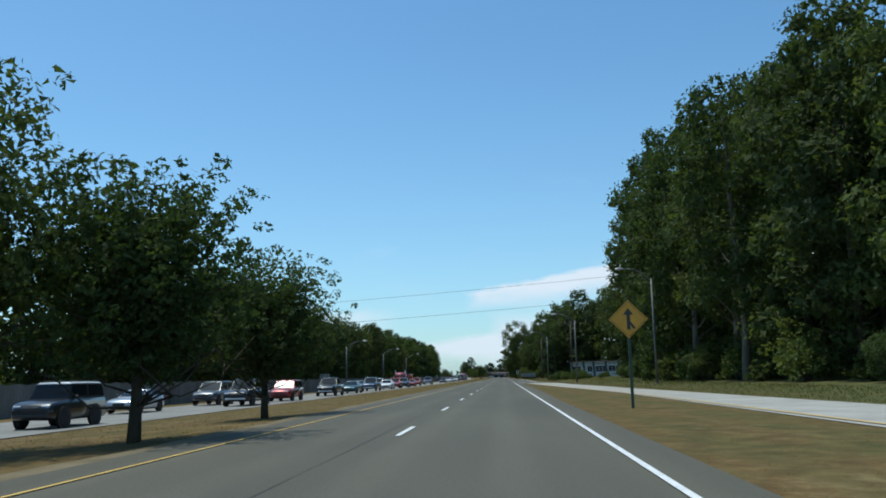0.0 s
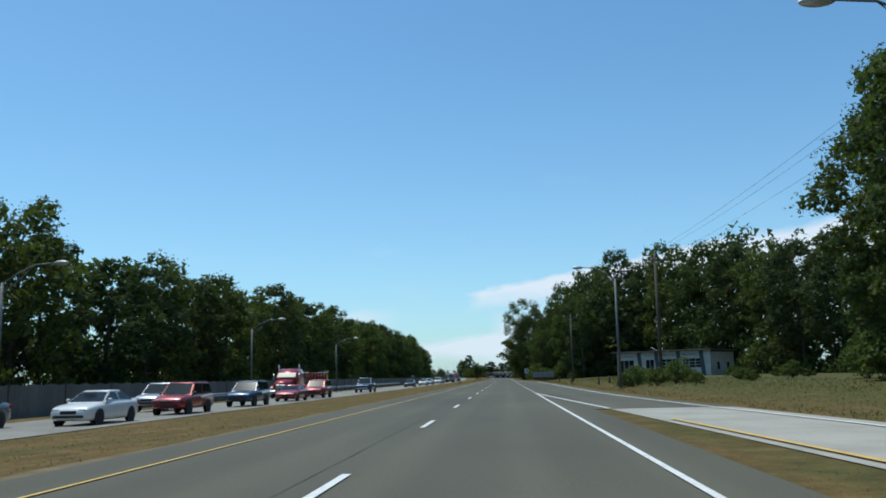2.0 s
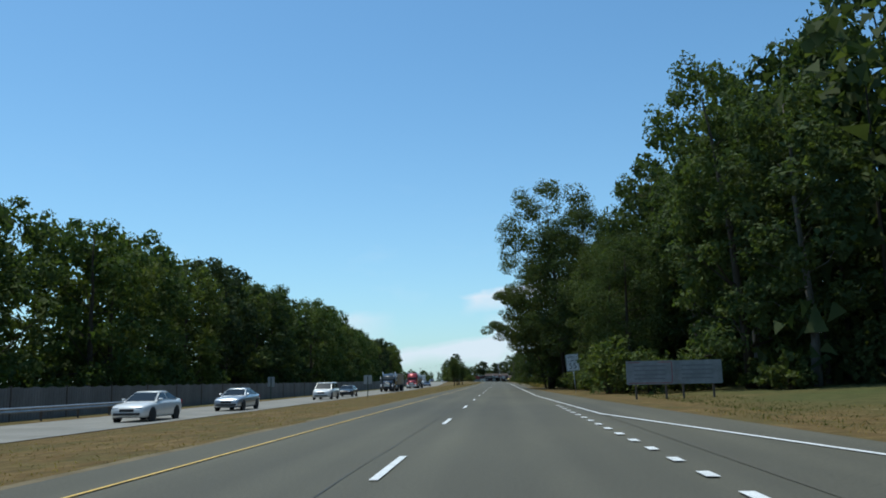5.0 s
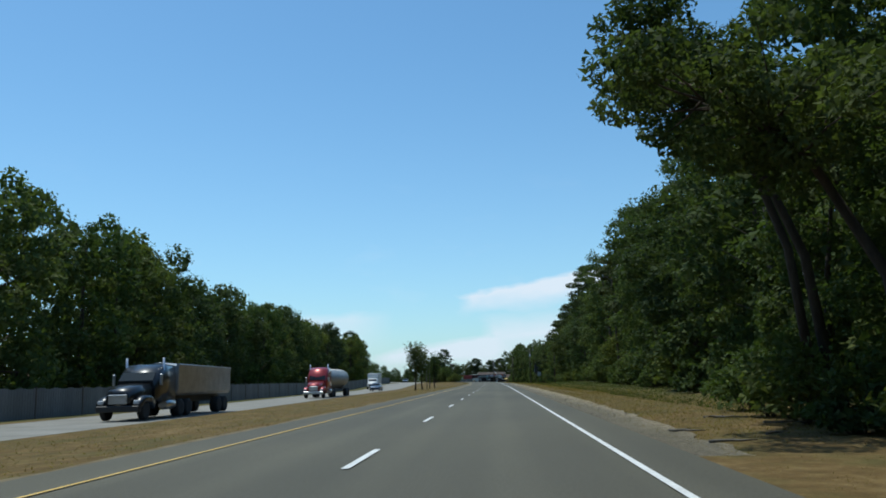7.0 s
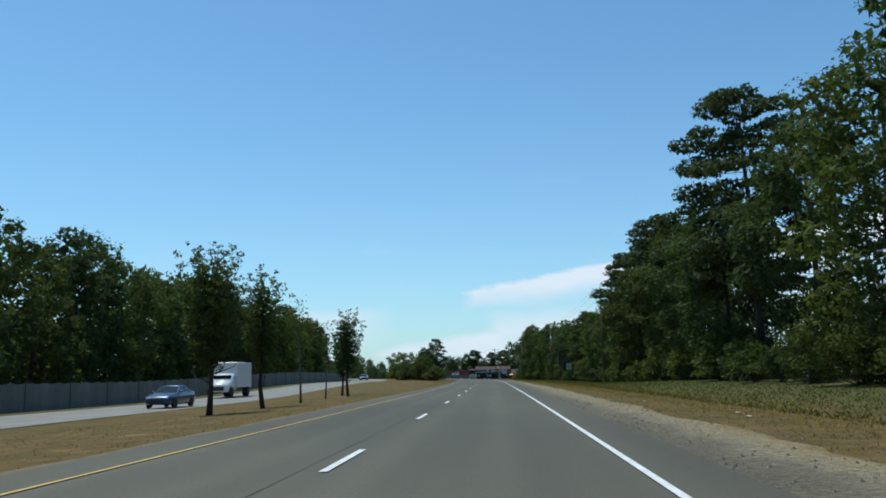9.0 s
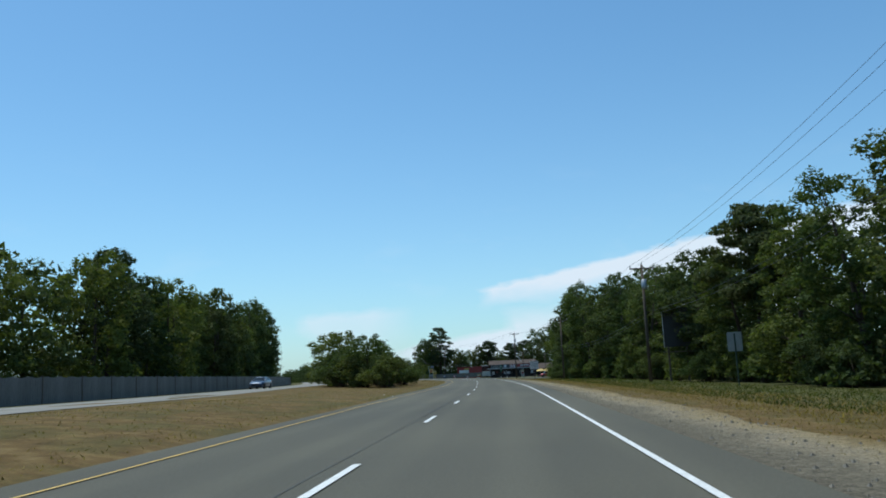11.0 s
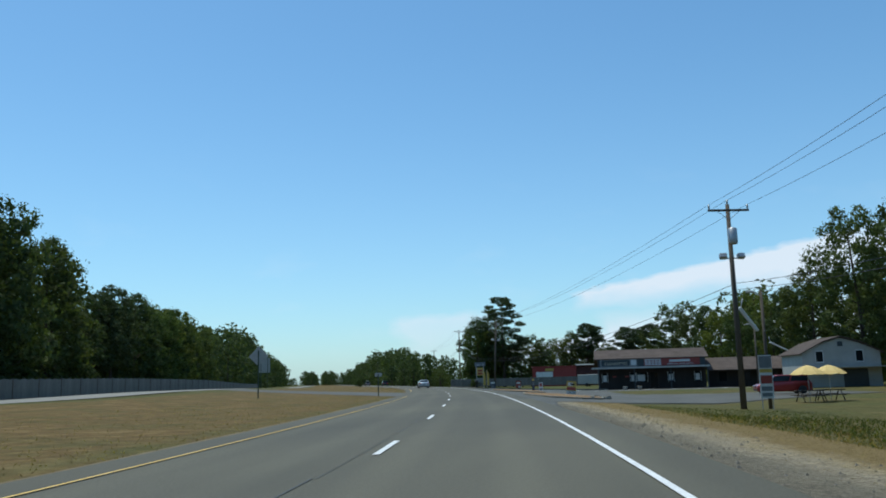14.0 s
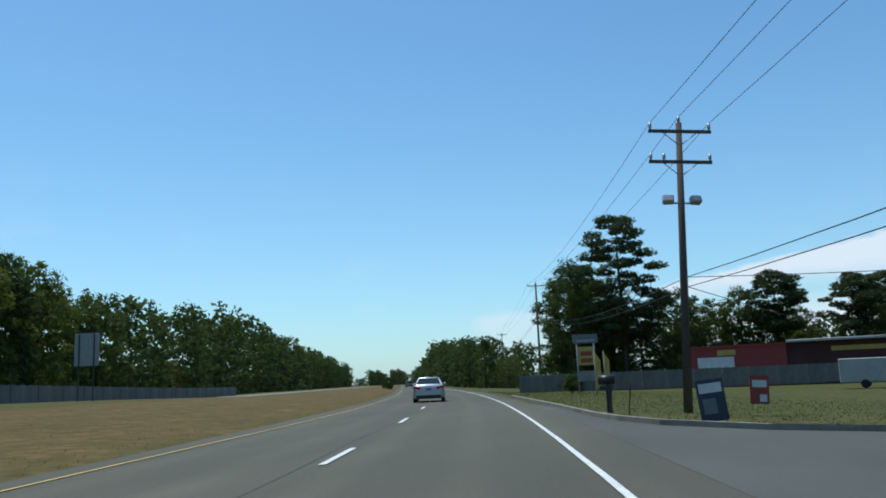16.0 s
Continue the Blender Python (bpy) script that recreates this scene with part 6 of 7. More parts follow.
# ---- the shop at the bend ----
CREAM = plain("cream_paint", (0.58, 0.52, 0.38), 0.5)
MAROON = speckled("maroon_metal", (0.055, 0.022, 0.022), (0.09, 0.036, 0.034), 0.8, 14, 0.7, 0.1)
def roadside_shop():
    base = -0.6
    s = thing("roadside_shop", pose(-8.0, 810.0, base, 0, 0, 1.5) @ Matrix.Diagonal((1.02, 1.1, 1.04, 1)), "dark brown roadside shop with a porch and a brown shingle roof", "shop building")
    w, d = 14.4, 9.0
    part("front_wall", boxes((0, w, 0, 0.2, -0.4, 2.9)), BROWN_WALL, s)
    part("side_wall", boxes((0, 0.2, 0.2, d, -0.4, 2.9)), BROWN_WALL, s)
    part("side_wall", boxes((w - 0.2, w, 0.2, d, -0.4, 2.9)), BROWN_WALL, s)
    part("back_wall", boxes((0.2, w - 0.2, d - 0.2, d, -0.4, 2.9)), BROWN_WALL, s)
    part("porch_roof", boxes((-0.9, w + 0.3, -1.9, 0.0, 2.72, 2.9), bevel=0.03), DARK_TRIM, s)
    for x in (0.0, 4.8, 9.6, w):
        part("porch_post", boxes((x - 0.07, x + 0.07, -1.75, -1.61, -0.4, 2.72)), DARK_TRIM, s)
    part("false_front", boxes((0.1, w - 0.1, -0.6, -0.4, 2.9, 4.1)), DARK_TRIM, s)
    bm = bmesh.new()
    prof = ((-0.75, 4.05), (-0.1, 4.2), (3.2, 5.35), (3.4, 5.35), (d + 0.4, 3.0), (d + 0.4, 2.85), (3.3, 5.15), (-0.75, 3.95))
    ends = [[bm.verts.new((x, y, z)) for y, z in prof] for x in (-0.5, w + 0.4)]
    bm.faces.new(ends[0])
    bm.faces.new(ends[1][::-1])
    for i in range(len(prof)):
        bm.faces.new((ends[0][i], ends[1][i], ends[1][(i + 1) % len(prof)], ends[0][(i + 1) % len(prof)]))
    bmesh.ops.recalc_face_normals(bm, faces=bm.faces)
    part("roof", bm, ROOF_BROWN, s)
    bm = bmesh.new()
    gable = ((-0.55, 2.9), (d - 0.1, 2.9), (3.3, 5.12), (-0.55, 3.98))
    faces = [[bm.verts.new((x, y, z)) for y, z in gable] for x in (0.02, 0.2)]
    bm.faces.new(faces[0][::-1])
    bm.faces.new(faces[1])
    for i in range(4):
        bm.faces.new((faces[0][i], faces[0][(i + 1) % 4], faces[1][(i + 1) % 4], faces[1][i]))
    part("gable", bm, BROWN_WALL, s)
    part("fascia", boxes((-0.93, w + 0.33, -1.93, -1.9, 2.7, 2.92), (-0.93, -0.9, -1.9, 0.1, 2.7, 2.92)), BLOCK, s, "pale fascia board")
    # the two long signs on the false front
    panel(OLD_BOARD, s, "sign_board", 0.25, 5.3, 3.0, 3.98, -0.63, 0.04, 0.05, "faded grey sign board")
    panel(DARK_TRIM, s, "sign_face", 0.45, 4.3, 3.1, 3.85, -0.66, 0.02, 0.2)
    words("CIGARETTES", 0.5, CREAM, s, 2.4, -0.69, 3.36, 1.1)
    panel(SIGN_WHITE, s, "sign_face", 4.45, 5.15, 3.15, 3.85, -0.66, 0.02, 0.02)
    panel(RED_PAINT, s, "sign_board", 6.2, 13.6, 3.0, 3.95, -0.63, 0.04, 0.02, "red and white sign board")
    for z in (3.08, 3.3, 3.52, 3.74):
        bm = bmesh.new()
        for k in range(5):
            box(bm, 6.3 + 0.45 * k, 6.68 + 0.45 * k, -0.665, -0.65, z, z + 0.15)
        part("print", bm, SIGN_WHITE, s)
    words("APPAREL AND GIFTS", 0.36, SIGN_WHITE, s, 11.0, -0.66, 3.17, 1.05)
    part("print", boxes((9.6, 12.3, -0.665, -0.65, 3.45, 3.75)), SIGN_WHITE, s)
    for x0, x1 in ((0.5, 1.2), (4.3, 5.0), (5.15, 6.6), (9.4, 10.1), (12.9, 13.7)):
        win = new("window")
        win.parent = s
        part("pane", boxes((x0, x1, -0.03, 0.0, 0.9, 2.1)), GLASS_DARK, win)
        for a, b in ((x0 - 0.06, x0), (x1, x1 + 0.06)):
            part("frame", boxes((a, b, -0.05, 0.0, 0.85, 2.15)), SIGN_WHITE, win)
        part("poster", boxes((x0 + 0.1, x0 + 0.1 + (x1 - x0) * 0.7, -0.045, -0.032, 1.0, 1.85)), SIGN_WHITE, win)
    part("door", boxes((7.0, 7.95, -0.05, 0.0, -0.1, 2.1)), GLASS_DARK, s)
    for x in (1.9, 3.6):
        part("open_sign", boxes((x, x + 0.5, -0.06, -0.03, 1.55, 1.75)), RED_PAINT, s, "small red window sign")
    # the lower wing
    wing = thing("shop_wing", pose(7.2, 812.0, base - 0.1, 0, 0, 1.5) @ Matrix.Diagonal((1.15, 1.1, 1.05, 1)), "low dark wing of the shop with a brown shingle roof", "shop building")
    part("front_wall", boxes((0, 10.5, 0, 0.2, -0.5, 2.5)), BROWN_WALL, wing)
    part("side_wall", boxes((10.3, 10.5, 0.2, 7, -0.5, 2.5)), BROWN_WALL, wing)
    bm = bmesh.new()
    prof = ((-1.5, 2.3), (3.5, 4.0), (7.4, 2.5), (7.4, 2.35), (3.5, 3.85), (-1.5, 2.2))
    ends = [[bm.verts.new((x, y, z)) for y, z in prof] for x in (-0.1, 10.9)]
    bm.faces.new(ends[0])
    bm.faces.new(ends[1][::-1])
    for i in range(len(prof)):
        bm.faces.new((ends[0][i], ends[1][i], ends[1][(i + 1) % len(prof)], ends[0][(i + 1) % len(prof)]))
    bmesh.ops.recalc_face_normals(bm, faces=bm.faces)
    part("roof", bm, ROOF_BROWN, wing)
    for x in (1.2, 4.0, 7.0):
        part("window", boxes((x, x + 0.9, -0.03, 0, 0.8, 2.0)), GLASS_DARK, wing)


def white_house():
    s = thing("white_house", pose(15.8, 793.5, -0.75, 0, 0, 6) @ Matrix.Diagonal((0.98, 1.1, 1.1, 1)), "white two-storey gabled house with small dark windows", "house")
    w, d = 9.0, 7.0
    bm = bmesh.new()
    outline = ((0, -0.4), (w, -0.4), (w, 3.7), (w * 0.72, 4.7), (w * 0.5, 5.2), (w * 0.28, 4.7), (0, 3.7))
    a = [bm.verts.new((x, 0, z)) for x, z in outline]
    b = [bm.verts.new((x, d, z)) for x, z in outline]
    bm.faces.new(a)
    bm.faces.new(b[::-1])
    for i in range(len(outline)):
        bm.faces.new((a[i], b[i], b[(i + 1) % 7], a[(i + 1) % 7]))
    bmesh.ops.recalc_face_normals(bm, faces=bm.faces)
    part("wall", bm, WHITE_WALL, s)
    bm = bmesh.new()
    top = [(-0.35, 3.5), (w * 0.27, 4.78), (w * 0.5, 5.3), (w * 0.73, 4.78), (w + 0.35, 3.5)]
    for (x0, z0), (x1, z1) in zip(top, top[1:]):
        v = [bm.verts.new((x, y, z + dz)) for dz in (0.0, 0.1) for x, y, z in ((x0, -0.3, z0), (x1, -0.3, z1), (x1, d + 0.3, z1), (x0, d + 0.3, z0))]
        for q in ((0, 3, 2, 1), (4, 5, 6, 7), (0, 1, 5, 4), (2, 3, 7, 6), (0, 4, 7, 3), (1, 2, 6, 5)):
            bm.faces.new([v[i] for i in q])
    part("roof", bm, ROOF_BROWN, s)
    for x in (1.6, 6.2):
        win = new("window")
        win.parent = s
        part("pane", boxes((x, x + 0.8, -0.03, 0.0, 2.7, 3.8)), GLASS_DARK, win)
        part("frame", boxes((x - 0.08, x + 0.88, -0.05, -0.03, 3.8, 3.9), (x - 0.08, x + 0.88, -0.05, -0.03, 2.6, 2.7), (x - 0.08, x, -0.05, -0.03, 2.7, 3.8), (x + 0.8, x + 0.88, -0.05, -0.03, 2.7, 3.8)), SIGN_WHITE, win)
    part("vent", boxes((w / 2 - 0.3, w / 2 + 0.3, -0.03, 0.0, 4.3, 4.8)), DARK_TRIM, s)
    part("garage_door", boxes((4.6, 7.4, -0.06, 0.0, -0.3, 1.9)), DARK_TRIM, s)
    part("awning", boxes((-0.2, w, -1.3, 0.0, 2.05, 2.15)), BLOCK, s)


def red_hall():
    s = thing("red_hall", pose(-24.6, 886.5, -0.2, 0, 0, -6) @ Matrix.Diagonal((1.1, 1.1, 1.1, 1)), "long low red metal hall with a flat grey roof", "building")
    w = 26.0
    part("front_wall", boxes((0, 9.4, 0, 0.2, -0.4, 3.6)), RED_METAL, s)
    part("front_wall", boxes((9.4, w, 0.3, 0.5, -0.4, 3.75)), MAROON, s, "dark maroon metal wall")
    part("side_wall", boxes((0, 0.2, 0.2, 10, -0.4, 3.6)), RED_METAL, s)
    part("side_wall", boxes((w - 0.2, w, 0.5, 10, -0.4, 3.6)), MAROON, s)
    ribs = bmesh.new()
    for k in range(21):
        box(ribs, 0.2 + 0.44 * k, 0.27 + 0.44 * k, -0.03, 0.0, -0.3, 3.58)
    part("wall_ribs", ribs, RED_METAL, s)
    part("roof", boxes((9.5, w + 0.5, -0.6, 10.5, 3.75, 4.0), bevel=0.03), SIGN_BACK, s, "pale grey roof edge")
    part("roof", boxes((-0.2, 9.4, -0.2, 10.2, 3.6, 3.78)), RED_METAL, s)
    part("window", boxes((0.8, 4.4, -0.08, -0.03, 0.9, 2.6)), SIGN_WHITE, s, "white window boards")
    part("sign_board", boxes((2.8, 4.6, -0.12, -0.04, 2.75, 3.3), bevel=0.01), YELLOW_BOARD, s, "yellow sign board")
    part("sign_board", boxes((13.5, 21.5, 0.2, 0.28, 2.75, 3.2), bevel=0.01), YELLOW_BOARD, s, "yellow sign board")


def trailer(x, y, turn, long_, label, col):
    s = thing("cargo_trailer", at(x, y, turn), label, "trailer", "")
    part("body", boxes((0, long_, 0, 2.2, 0.45, 2.35), bevel=0.06), col, s)
    part("door", boxes((long_ * 0.55, long_ * 0.55 + 0.8, -0.03, 0.0, 0.6, 2.1)), SIGN_BACK, s)
    part("tongue", boxes((-1.1, 0, 1.0, 1.2, 0.45, 0.58)), PLASTIC, s)
    for yy in (0.05, 2.15):
        e = wheel(s, 0, 0, 0.34)
        e.matrix_basis = pose(long_ * 0.45, yy, 0.34, 0, 0, 90)


def sign_board(x, y, w, z0, z1, mat, label, prints, turn=0, lean=0.0, legs=True):
    s = thing("advertising_board", at(x, y, turn, None, lean), label, "sign board", "boards by the shop")
    panel(mat, s, "board", -w / 2, w / 2, z0, z1, 0, 0.03, 0.02)
    for px0, px1, pz0, pz1, pm in prints:
        part("print", boxes((px0, px1, -0.022, -0.016, pz0, pz1)), pm, s)
    if legs:
        for lx in (-w * 0.4, w * 0.4):
            post(s, lx, z0 + 0.1, 0.02, GALV, 0.03, True, "leg")
    return s


def umbrella_table(x, y):
    s = thing("picnic_table", at(x, y, 15), "wooden picnic table under a yellow umbrella", "picnic table", "picnic tables")
    part("tabletop", boxes((-0.9, 0.9, -0.38, 0.38, 0.7, 0.76), bevel=0.01), WOOD_POLE, s)
    for yy in (-0.75, 0.75):
        part("bench", boxes((-0.9, 0.9, yy - 0.13, yy + 0.13, 0.41, 0.46), bevel=0.01), WOOD_POLE, s)
    for xx in (-0.65, 0.65):
        for sy in (-1, 1):
            part("leg", rod((xx, sy * 0.6, 0.0), (xx, sy * 0.15, 0.7), 0.04, 6), WOOD_POLE, s)
        part("crossbar", boxes((xx - 0.03, xx + 0.03, -0.8, 0.8, 0.36, 0.42)), WOOD_POLE, s)
    part("umbrella_pole", rod((0, 0, 0.0), (0, 0, 2.35), 0.022, 8), SIGN_WHITE, s)
    bm = bmesh.new()
    rings = []
    for r, z in ((0.03, 2.42), (0.45, 2.3), (0.9, 2.05), (1.2, 1.82)):
        rings.append([bm.verts.new((r * math.cos(6.2832 * k / 16) * (1 if k % 2 == 0 else 0.96), r * math.sin(6.2832 * k / 16) * (1 if k % 2 == 0 else 0.96), z - (0.0 if k % 2 == 0 else 0.04 * r))) for k in range(16)])
    for a, b in zip(rings, rings[1:]):
        for k in range(16):
            bm.faces.new((a[k], b[k], b[(k + 1) % 16], a[(k + 1) % 16]))
    part("canopy", bm, CANVAS, s, "yellow canvas canopy")


roadside_shop()
white_house()
red_hall()
trailer(-13.0, 859.6, -12, 4.0, "small white enclosed cargo trailer on the grass", WHITE_WALL)
trailer(-7.6, 862.5, -10, 3.4, "small grey enclosed cargo trailer on the grass", SIGN_BACK)
umbrella_table(6.8, 749.6)
umbrella_table(8.6, 751.6)
car("minivan", 9.6, 773.5, "red", 95, "red van parked behind the picnic tables", None, "parked cars", -0.83, name="van")
board = sign_board(-9.8, 765.0, 0.85, 0.06, 1.25, YELLOW_BOARD, "yellow advertising board with a price leaning on the grass island", ((-0.3, 0.12, 0.82, 1.12, SIGN_WHITE), (-0.1, 0.3, 0.9, 1.05, BLACK), (-0.38, 0.38, 0.45, 0.72, RED_PAINT), (-0.4, 0.4, 0.08, 0.4, SIGN_WHITE)), 0, 6)
words("33.39", 0.3, BLACK, board, 0.05, -0.03, 0.24, 1.0)
sign_board(-14.15, 785.2, 0.42, 0.05, 1.05, SIGN_WHITE, "white advertising board on the traffic island", ((-0.14, 0.14, 0.6, 0.95, RED_PAINT), (-0.13, 0.13, 0.15, 0.4, FADED)))
sign_board(-15.1, 786.2, 0.3, 0.0, 1.5, SIGN_BLUE, "tall dark advertising board with a yellow top", ((-0.13, 0.13, 1.2, 1.45, YELLOW_BOARD), (-0.1, 0.1, 0.65, 1.08, FADED)), 8)
sign_board(-23.2, 810.5, 0.72, 0.0, 1.1, SIGN_BLUE, "dark blue board leaning on the grass", ((-0.3, 0.3, 0.75, 1.0, SIGN_WHITE), (-0.25, 0.1, 0.2, 0.6, FADED)), 12, -6)
sign_board(-21.2, 825, 0.8, 0.1, 1.3, RED_PAINT, "dark red board on the grass", ((-0.3, 0.3, 0.8, 1.1, SIGN_WHITE), (0.0, 0.3, 0.2, 0.5, SIGN_WHITE)), 14, 3)
sign_board(2.2, 738.3, 0.72, 0.55, 2.9, SIGN_WHITE, "tall printed column sign on the lawn", ((-0.34, 0.34, 2.2, 2.85, FADED), (-0.34, 0.34, 1.95, 2.15, YELLOW_BOARD), (-0.3, 0.32, 1.35, 1.8, RED_PAINT), (-0.3, 0.3, 0.95, 1.2, FADED), (-0.28, 0.28, 0.65, 0.85, FADED)), 10)
s = thing("pylon_sign", at(-33.0, 860.5, 16), "tall pylon sign with stacked boards", "sign", "")
for xx in (-0.75, 0.75):
    post(s, xx, 4.9, 0.07, GALV, 0.1)
panel(FADED, s, "board", -1.1, 1.1, 4.4, 5.2, 0, 0.15, 0.03)
words("CIGARETTES", 0.3, SIGN_WHITE, s, 0, -0.09, 4.62, 1.0)
panel(YELLOW_BOARD, s, "board", -0.7, 0.7, 2.5, 4.1, 0, 0.12, 0.03, "orange board")
part("print", boxes((-0.5, 0.5, -0.075, -0.062, 3.3, 3.7), (-0.5, 0.5, -0.075, -0.062, 2.7, 3.1)), RED_PAINT, s)
panel(OLD_BOARD, s, "board", -0.8, 0.8, 1.1, 2.0, 0, 0.12, 0.03, "pale grey board")
for i, (x, y) in enumerate(((-31.9, 857.1), (-31.2, 857.7))):
    s = thing("feather_flag", at(x, y, 10 + 20 * i), "narrow yellow feather flag on a pole", "flag", "feather flags")
    part("pole", rod((0, 0, -0.2), (0, 0, 3.6), 0.018, 6), SIGN_WHITE, s)
    bm = bmesh.new()
    rows = [[bm.verts.new((dx * (0.5 if z < 2.8 else 0.5 * (3.6 - z) / 0.8) , 0.04 * math.sin(z * 3 + dx * 3), z)) for dx in (0.03, 0.55, 1.0)] for z in (0.5, 1.2, 2.0, 2.8, 3.3, 3.55)]
    for a, b in zip(rows, rows[1:]):
        for k in range(2):
            bm.faces.new((a[k], a[k + 1], b[k + 1], b[k]))
    part("cloth", bm, YELLOW_BOARD, s)
s = thing("mailbox", at(-26.5, 815.8, 10), "black mailbox on a thick dark post by the kerb", "mailbox")
part("post", boxes((-0.09, 0.09, -0.09, 0.09, -0.2, 0.95), bevel=0.015), BLACK, s)
part("arm", boxes((-0.3, 0.14, -0.07, 0.07, 0.75, 0.88), bevel=0.01), BLACK, s)
bm = lathe_x(bmesh.new(), [(-0.28, 0.02), (-0.27, 0.16), (0.27, 0.16), (0.28, 0.02)], 16)
part("box", bm, BLACK, s).matrix_basis = pose(-0.06, 0, 1.08)
for x, y, h in ((-26.2, 813.1, 0.9), (-25.6, 812.5, 0.95)):
    s = thing("wooden_stake", at(x, y, 0, None, 6), "thin wooden stake in the grass", "stake", "stakes")
    part("shaft", boxes((-0.02, 0.02, -0.02, 0.02, -0.2, h)), WOOD_POLE, s)
s = thing("grey_fence", pose(-40.9, 868.9, -0.3, 0, 0, -4), "grey board fence in front of the red hall", "fence")
me = bpy.data.meshes.new("panel")
bm = bmesh.new()
cols = [(bm.verts.new((k * 0.1, -0.02 * (k // 2 % 2), 0.05)), bm.verts.new((k * 0.1, -0.02 * (k // 2 % 2), 1.7 + 0.03 * (k // 2 % 3)))) for k in range(25)]
for (a0, a1), (b0, b1) in zip(cols, cols[1:]):
    bm.faces.new((a0, b0, b1, a1))
bm.to_mesh(me)
bm.free()
me.materials.append(FENCE)
for k in range(14):
    part("panel", me, None, s).matrix_basis = pose(2.42 * k, 0, 0)
for x in (1.5, 3.4):
    s = thing("flower_tub", pose(x - 6, 804.0, spot(x - 6, 804.0).z, 0, 0, 0), "pale concrete planter tub in front of the shop", "planter", "planter tubs")
    part("tub", tube(bmesh.new(), [(0, 0, -0.02), (0, 0, 0.4), (0, 0, 0.45)], [0.22, 0.3, 0.3], 12), CONCRETE, s)
for x, y, z, roll, long_ in ((1.6, 738.7, 4.15, 55, 1.65), (11.4, 783.2, 3.9, 26, 2.05)):
    s = thing("tilted_light", pose(x, y, z, 0, roll, 14), "long white light fitting that hangs aslant from a bracket", "light fitting", "slanting light fittings")
    part("housing", boxes((-long_ / 2, long_ / 2, -0.14, 0.14, -0.06, 0.06), bevel=0.03), SIGN_WHITE, s)
    part("bracket", rod((-long_ / 2 + 0.1, 0.05, 0.05), (-long_ / 2 - 0.25, 0.08, 0.5), 0.025, 6), GALV, s)
    part("lens", boxes((-long_ / 2 + 0.1, long_ / 2 - 0.1, -0.1, 0.1, -0.075, -0.058)), LAMP_GLASS, s)
for x, y, h, label in ((2.5, 739.4, 6.6, "slim dark wooden pole behind the column sign"), (9.2, 783.8, 7.2, "dark wooden lamp pole beside the parking lot")):
    s = thing("lamp_pole", at(x, y), label, "pole", "poles round the lot")
    part("pole", tube(bmesh.new(), [(0, 0, -0.4), (0, 0, h)], [0.11, 0.075], 8), WOOD_POLE, s)
    part("bracket", rod((0, 0, h - 0.3), (-0.45, 0, h - 0.05), 0.022, 6), GALV, s)
    part("lamp_head", boxes((-0.8, -0.4, -0.1, 0.1, h - 0.1, h + 0.04), bevel=0.03), SIGN_BACK, s)
s = thing("street_name_sign", at(-2.1, 698.4, 68), "narrow green road sign on a thin post", "road sign")
post(s, 0, 1.9, 0.03, SIGN_GREEN, 0.03, True)
panel(plain("sign_green", (0.02, 0.16, 0.10), 0.45), s, "plate", -0.38, 0.38, 1.3, 2.7, 0, 0.006, 0.04)
part("print", boxes((-0.25, 0.25, -0.008, -0.004, 2.25, 2.4), (-0.25, 0.25, -0.008, -0.004, 1.7, 1.85)), SIGN_WHITE, s)


# ---- paved ground at the bend ----
def pad(name, pts, mat, label, dz=0.02, category="pavement", flat=None):
    """A flat paved shape over the ground."""
    bm = bmesh.new()
    vs = [bm.verts.new((x, y, (spot(x, y).z if flat is None else flat) + dz)) for x, y in pts]
    f = bm.faces.new(vs)
    if f.normal.z < 0:
        f.normal_flip()
    bmesh.ops.triangulate(bm, faces=bm.faces)
    return tagged(part(name, bm, mat), label, category, kind="structure")


def edge_pts(off, y0, y1, n):
    return [place(y0 + (y1 - y0) * i / n, off) for i in range(n + 1)]


def band(name, y0, y1, off0, off1, mat, label, dz, category="pavement"):
    tagged(new(name, strip(name, y0, y1, off0, off1, mat, dz, "", every=3)), label, category, kind="structure")


def parking_lot():
    """The lot follows the ground and lies flush with the road's edge."""
    begin = along((4.8, 5.05, 5.4, 5.9, 7.6, 10, 14.8, 24.5, 34, 40), (721, 725, 730, 733.4, 734.8, 736, 742, 752.5, 760.5, 764))
    end = along((4.8, 5.6, 6.6, 8.6, 11, 22, 23.5, 40), (825, 819, 808, 805, 804.3, 804.5, 812, 812))
    verts, faces, n = [], [], 50
    offs = [4.84, 5.05, 5.4, 5.9, 6.6, 7.6, 9, 11, 13, 15, 18, 21, 22, 23.5, 24.5, 28, 31, 34, 37, 40]
    for o in offs:
        for k in range(n):
            y = begin(o) + (end(o) - begin(o)) * max(k - 1, 0) / (n - 2)
            x, yy = place(y, o)
            verts.append((x, yy, (0.003 if o < 5 else height(y, o) - 0.012) - (0.15 if k == 0 else 0.0)))
    for r in range(len(offs) - 1):
        for k in range(n - 1):
            a = r * n + k
            faces.append((a, a + n, a + n + 1, a + 1))
    tagged(new("parking_lot", mesh("parking_lot", verts, faces, LOT, True)), "faded asphalt parking lot in front of the shop", "pavement", kind="structure")


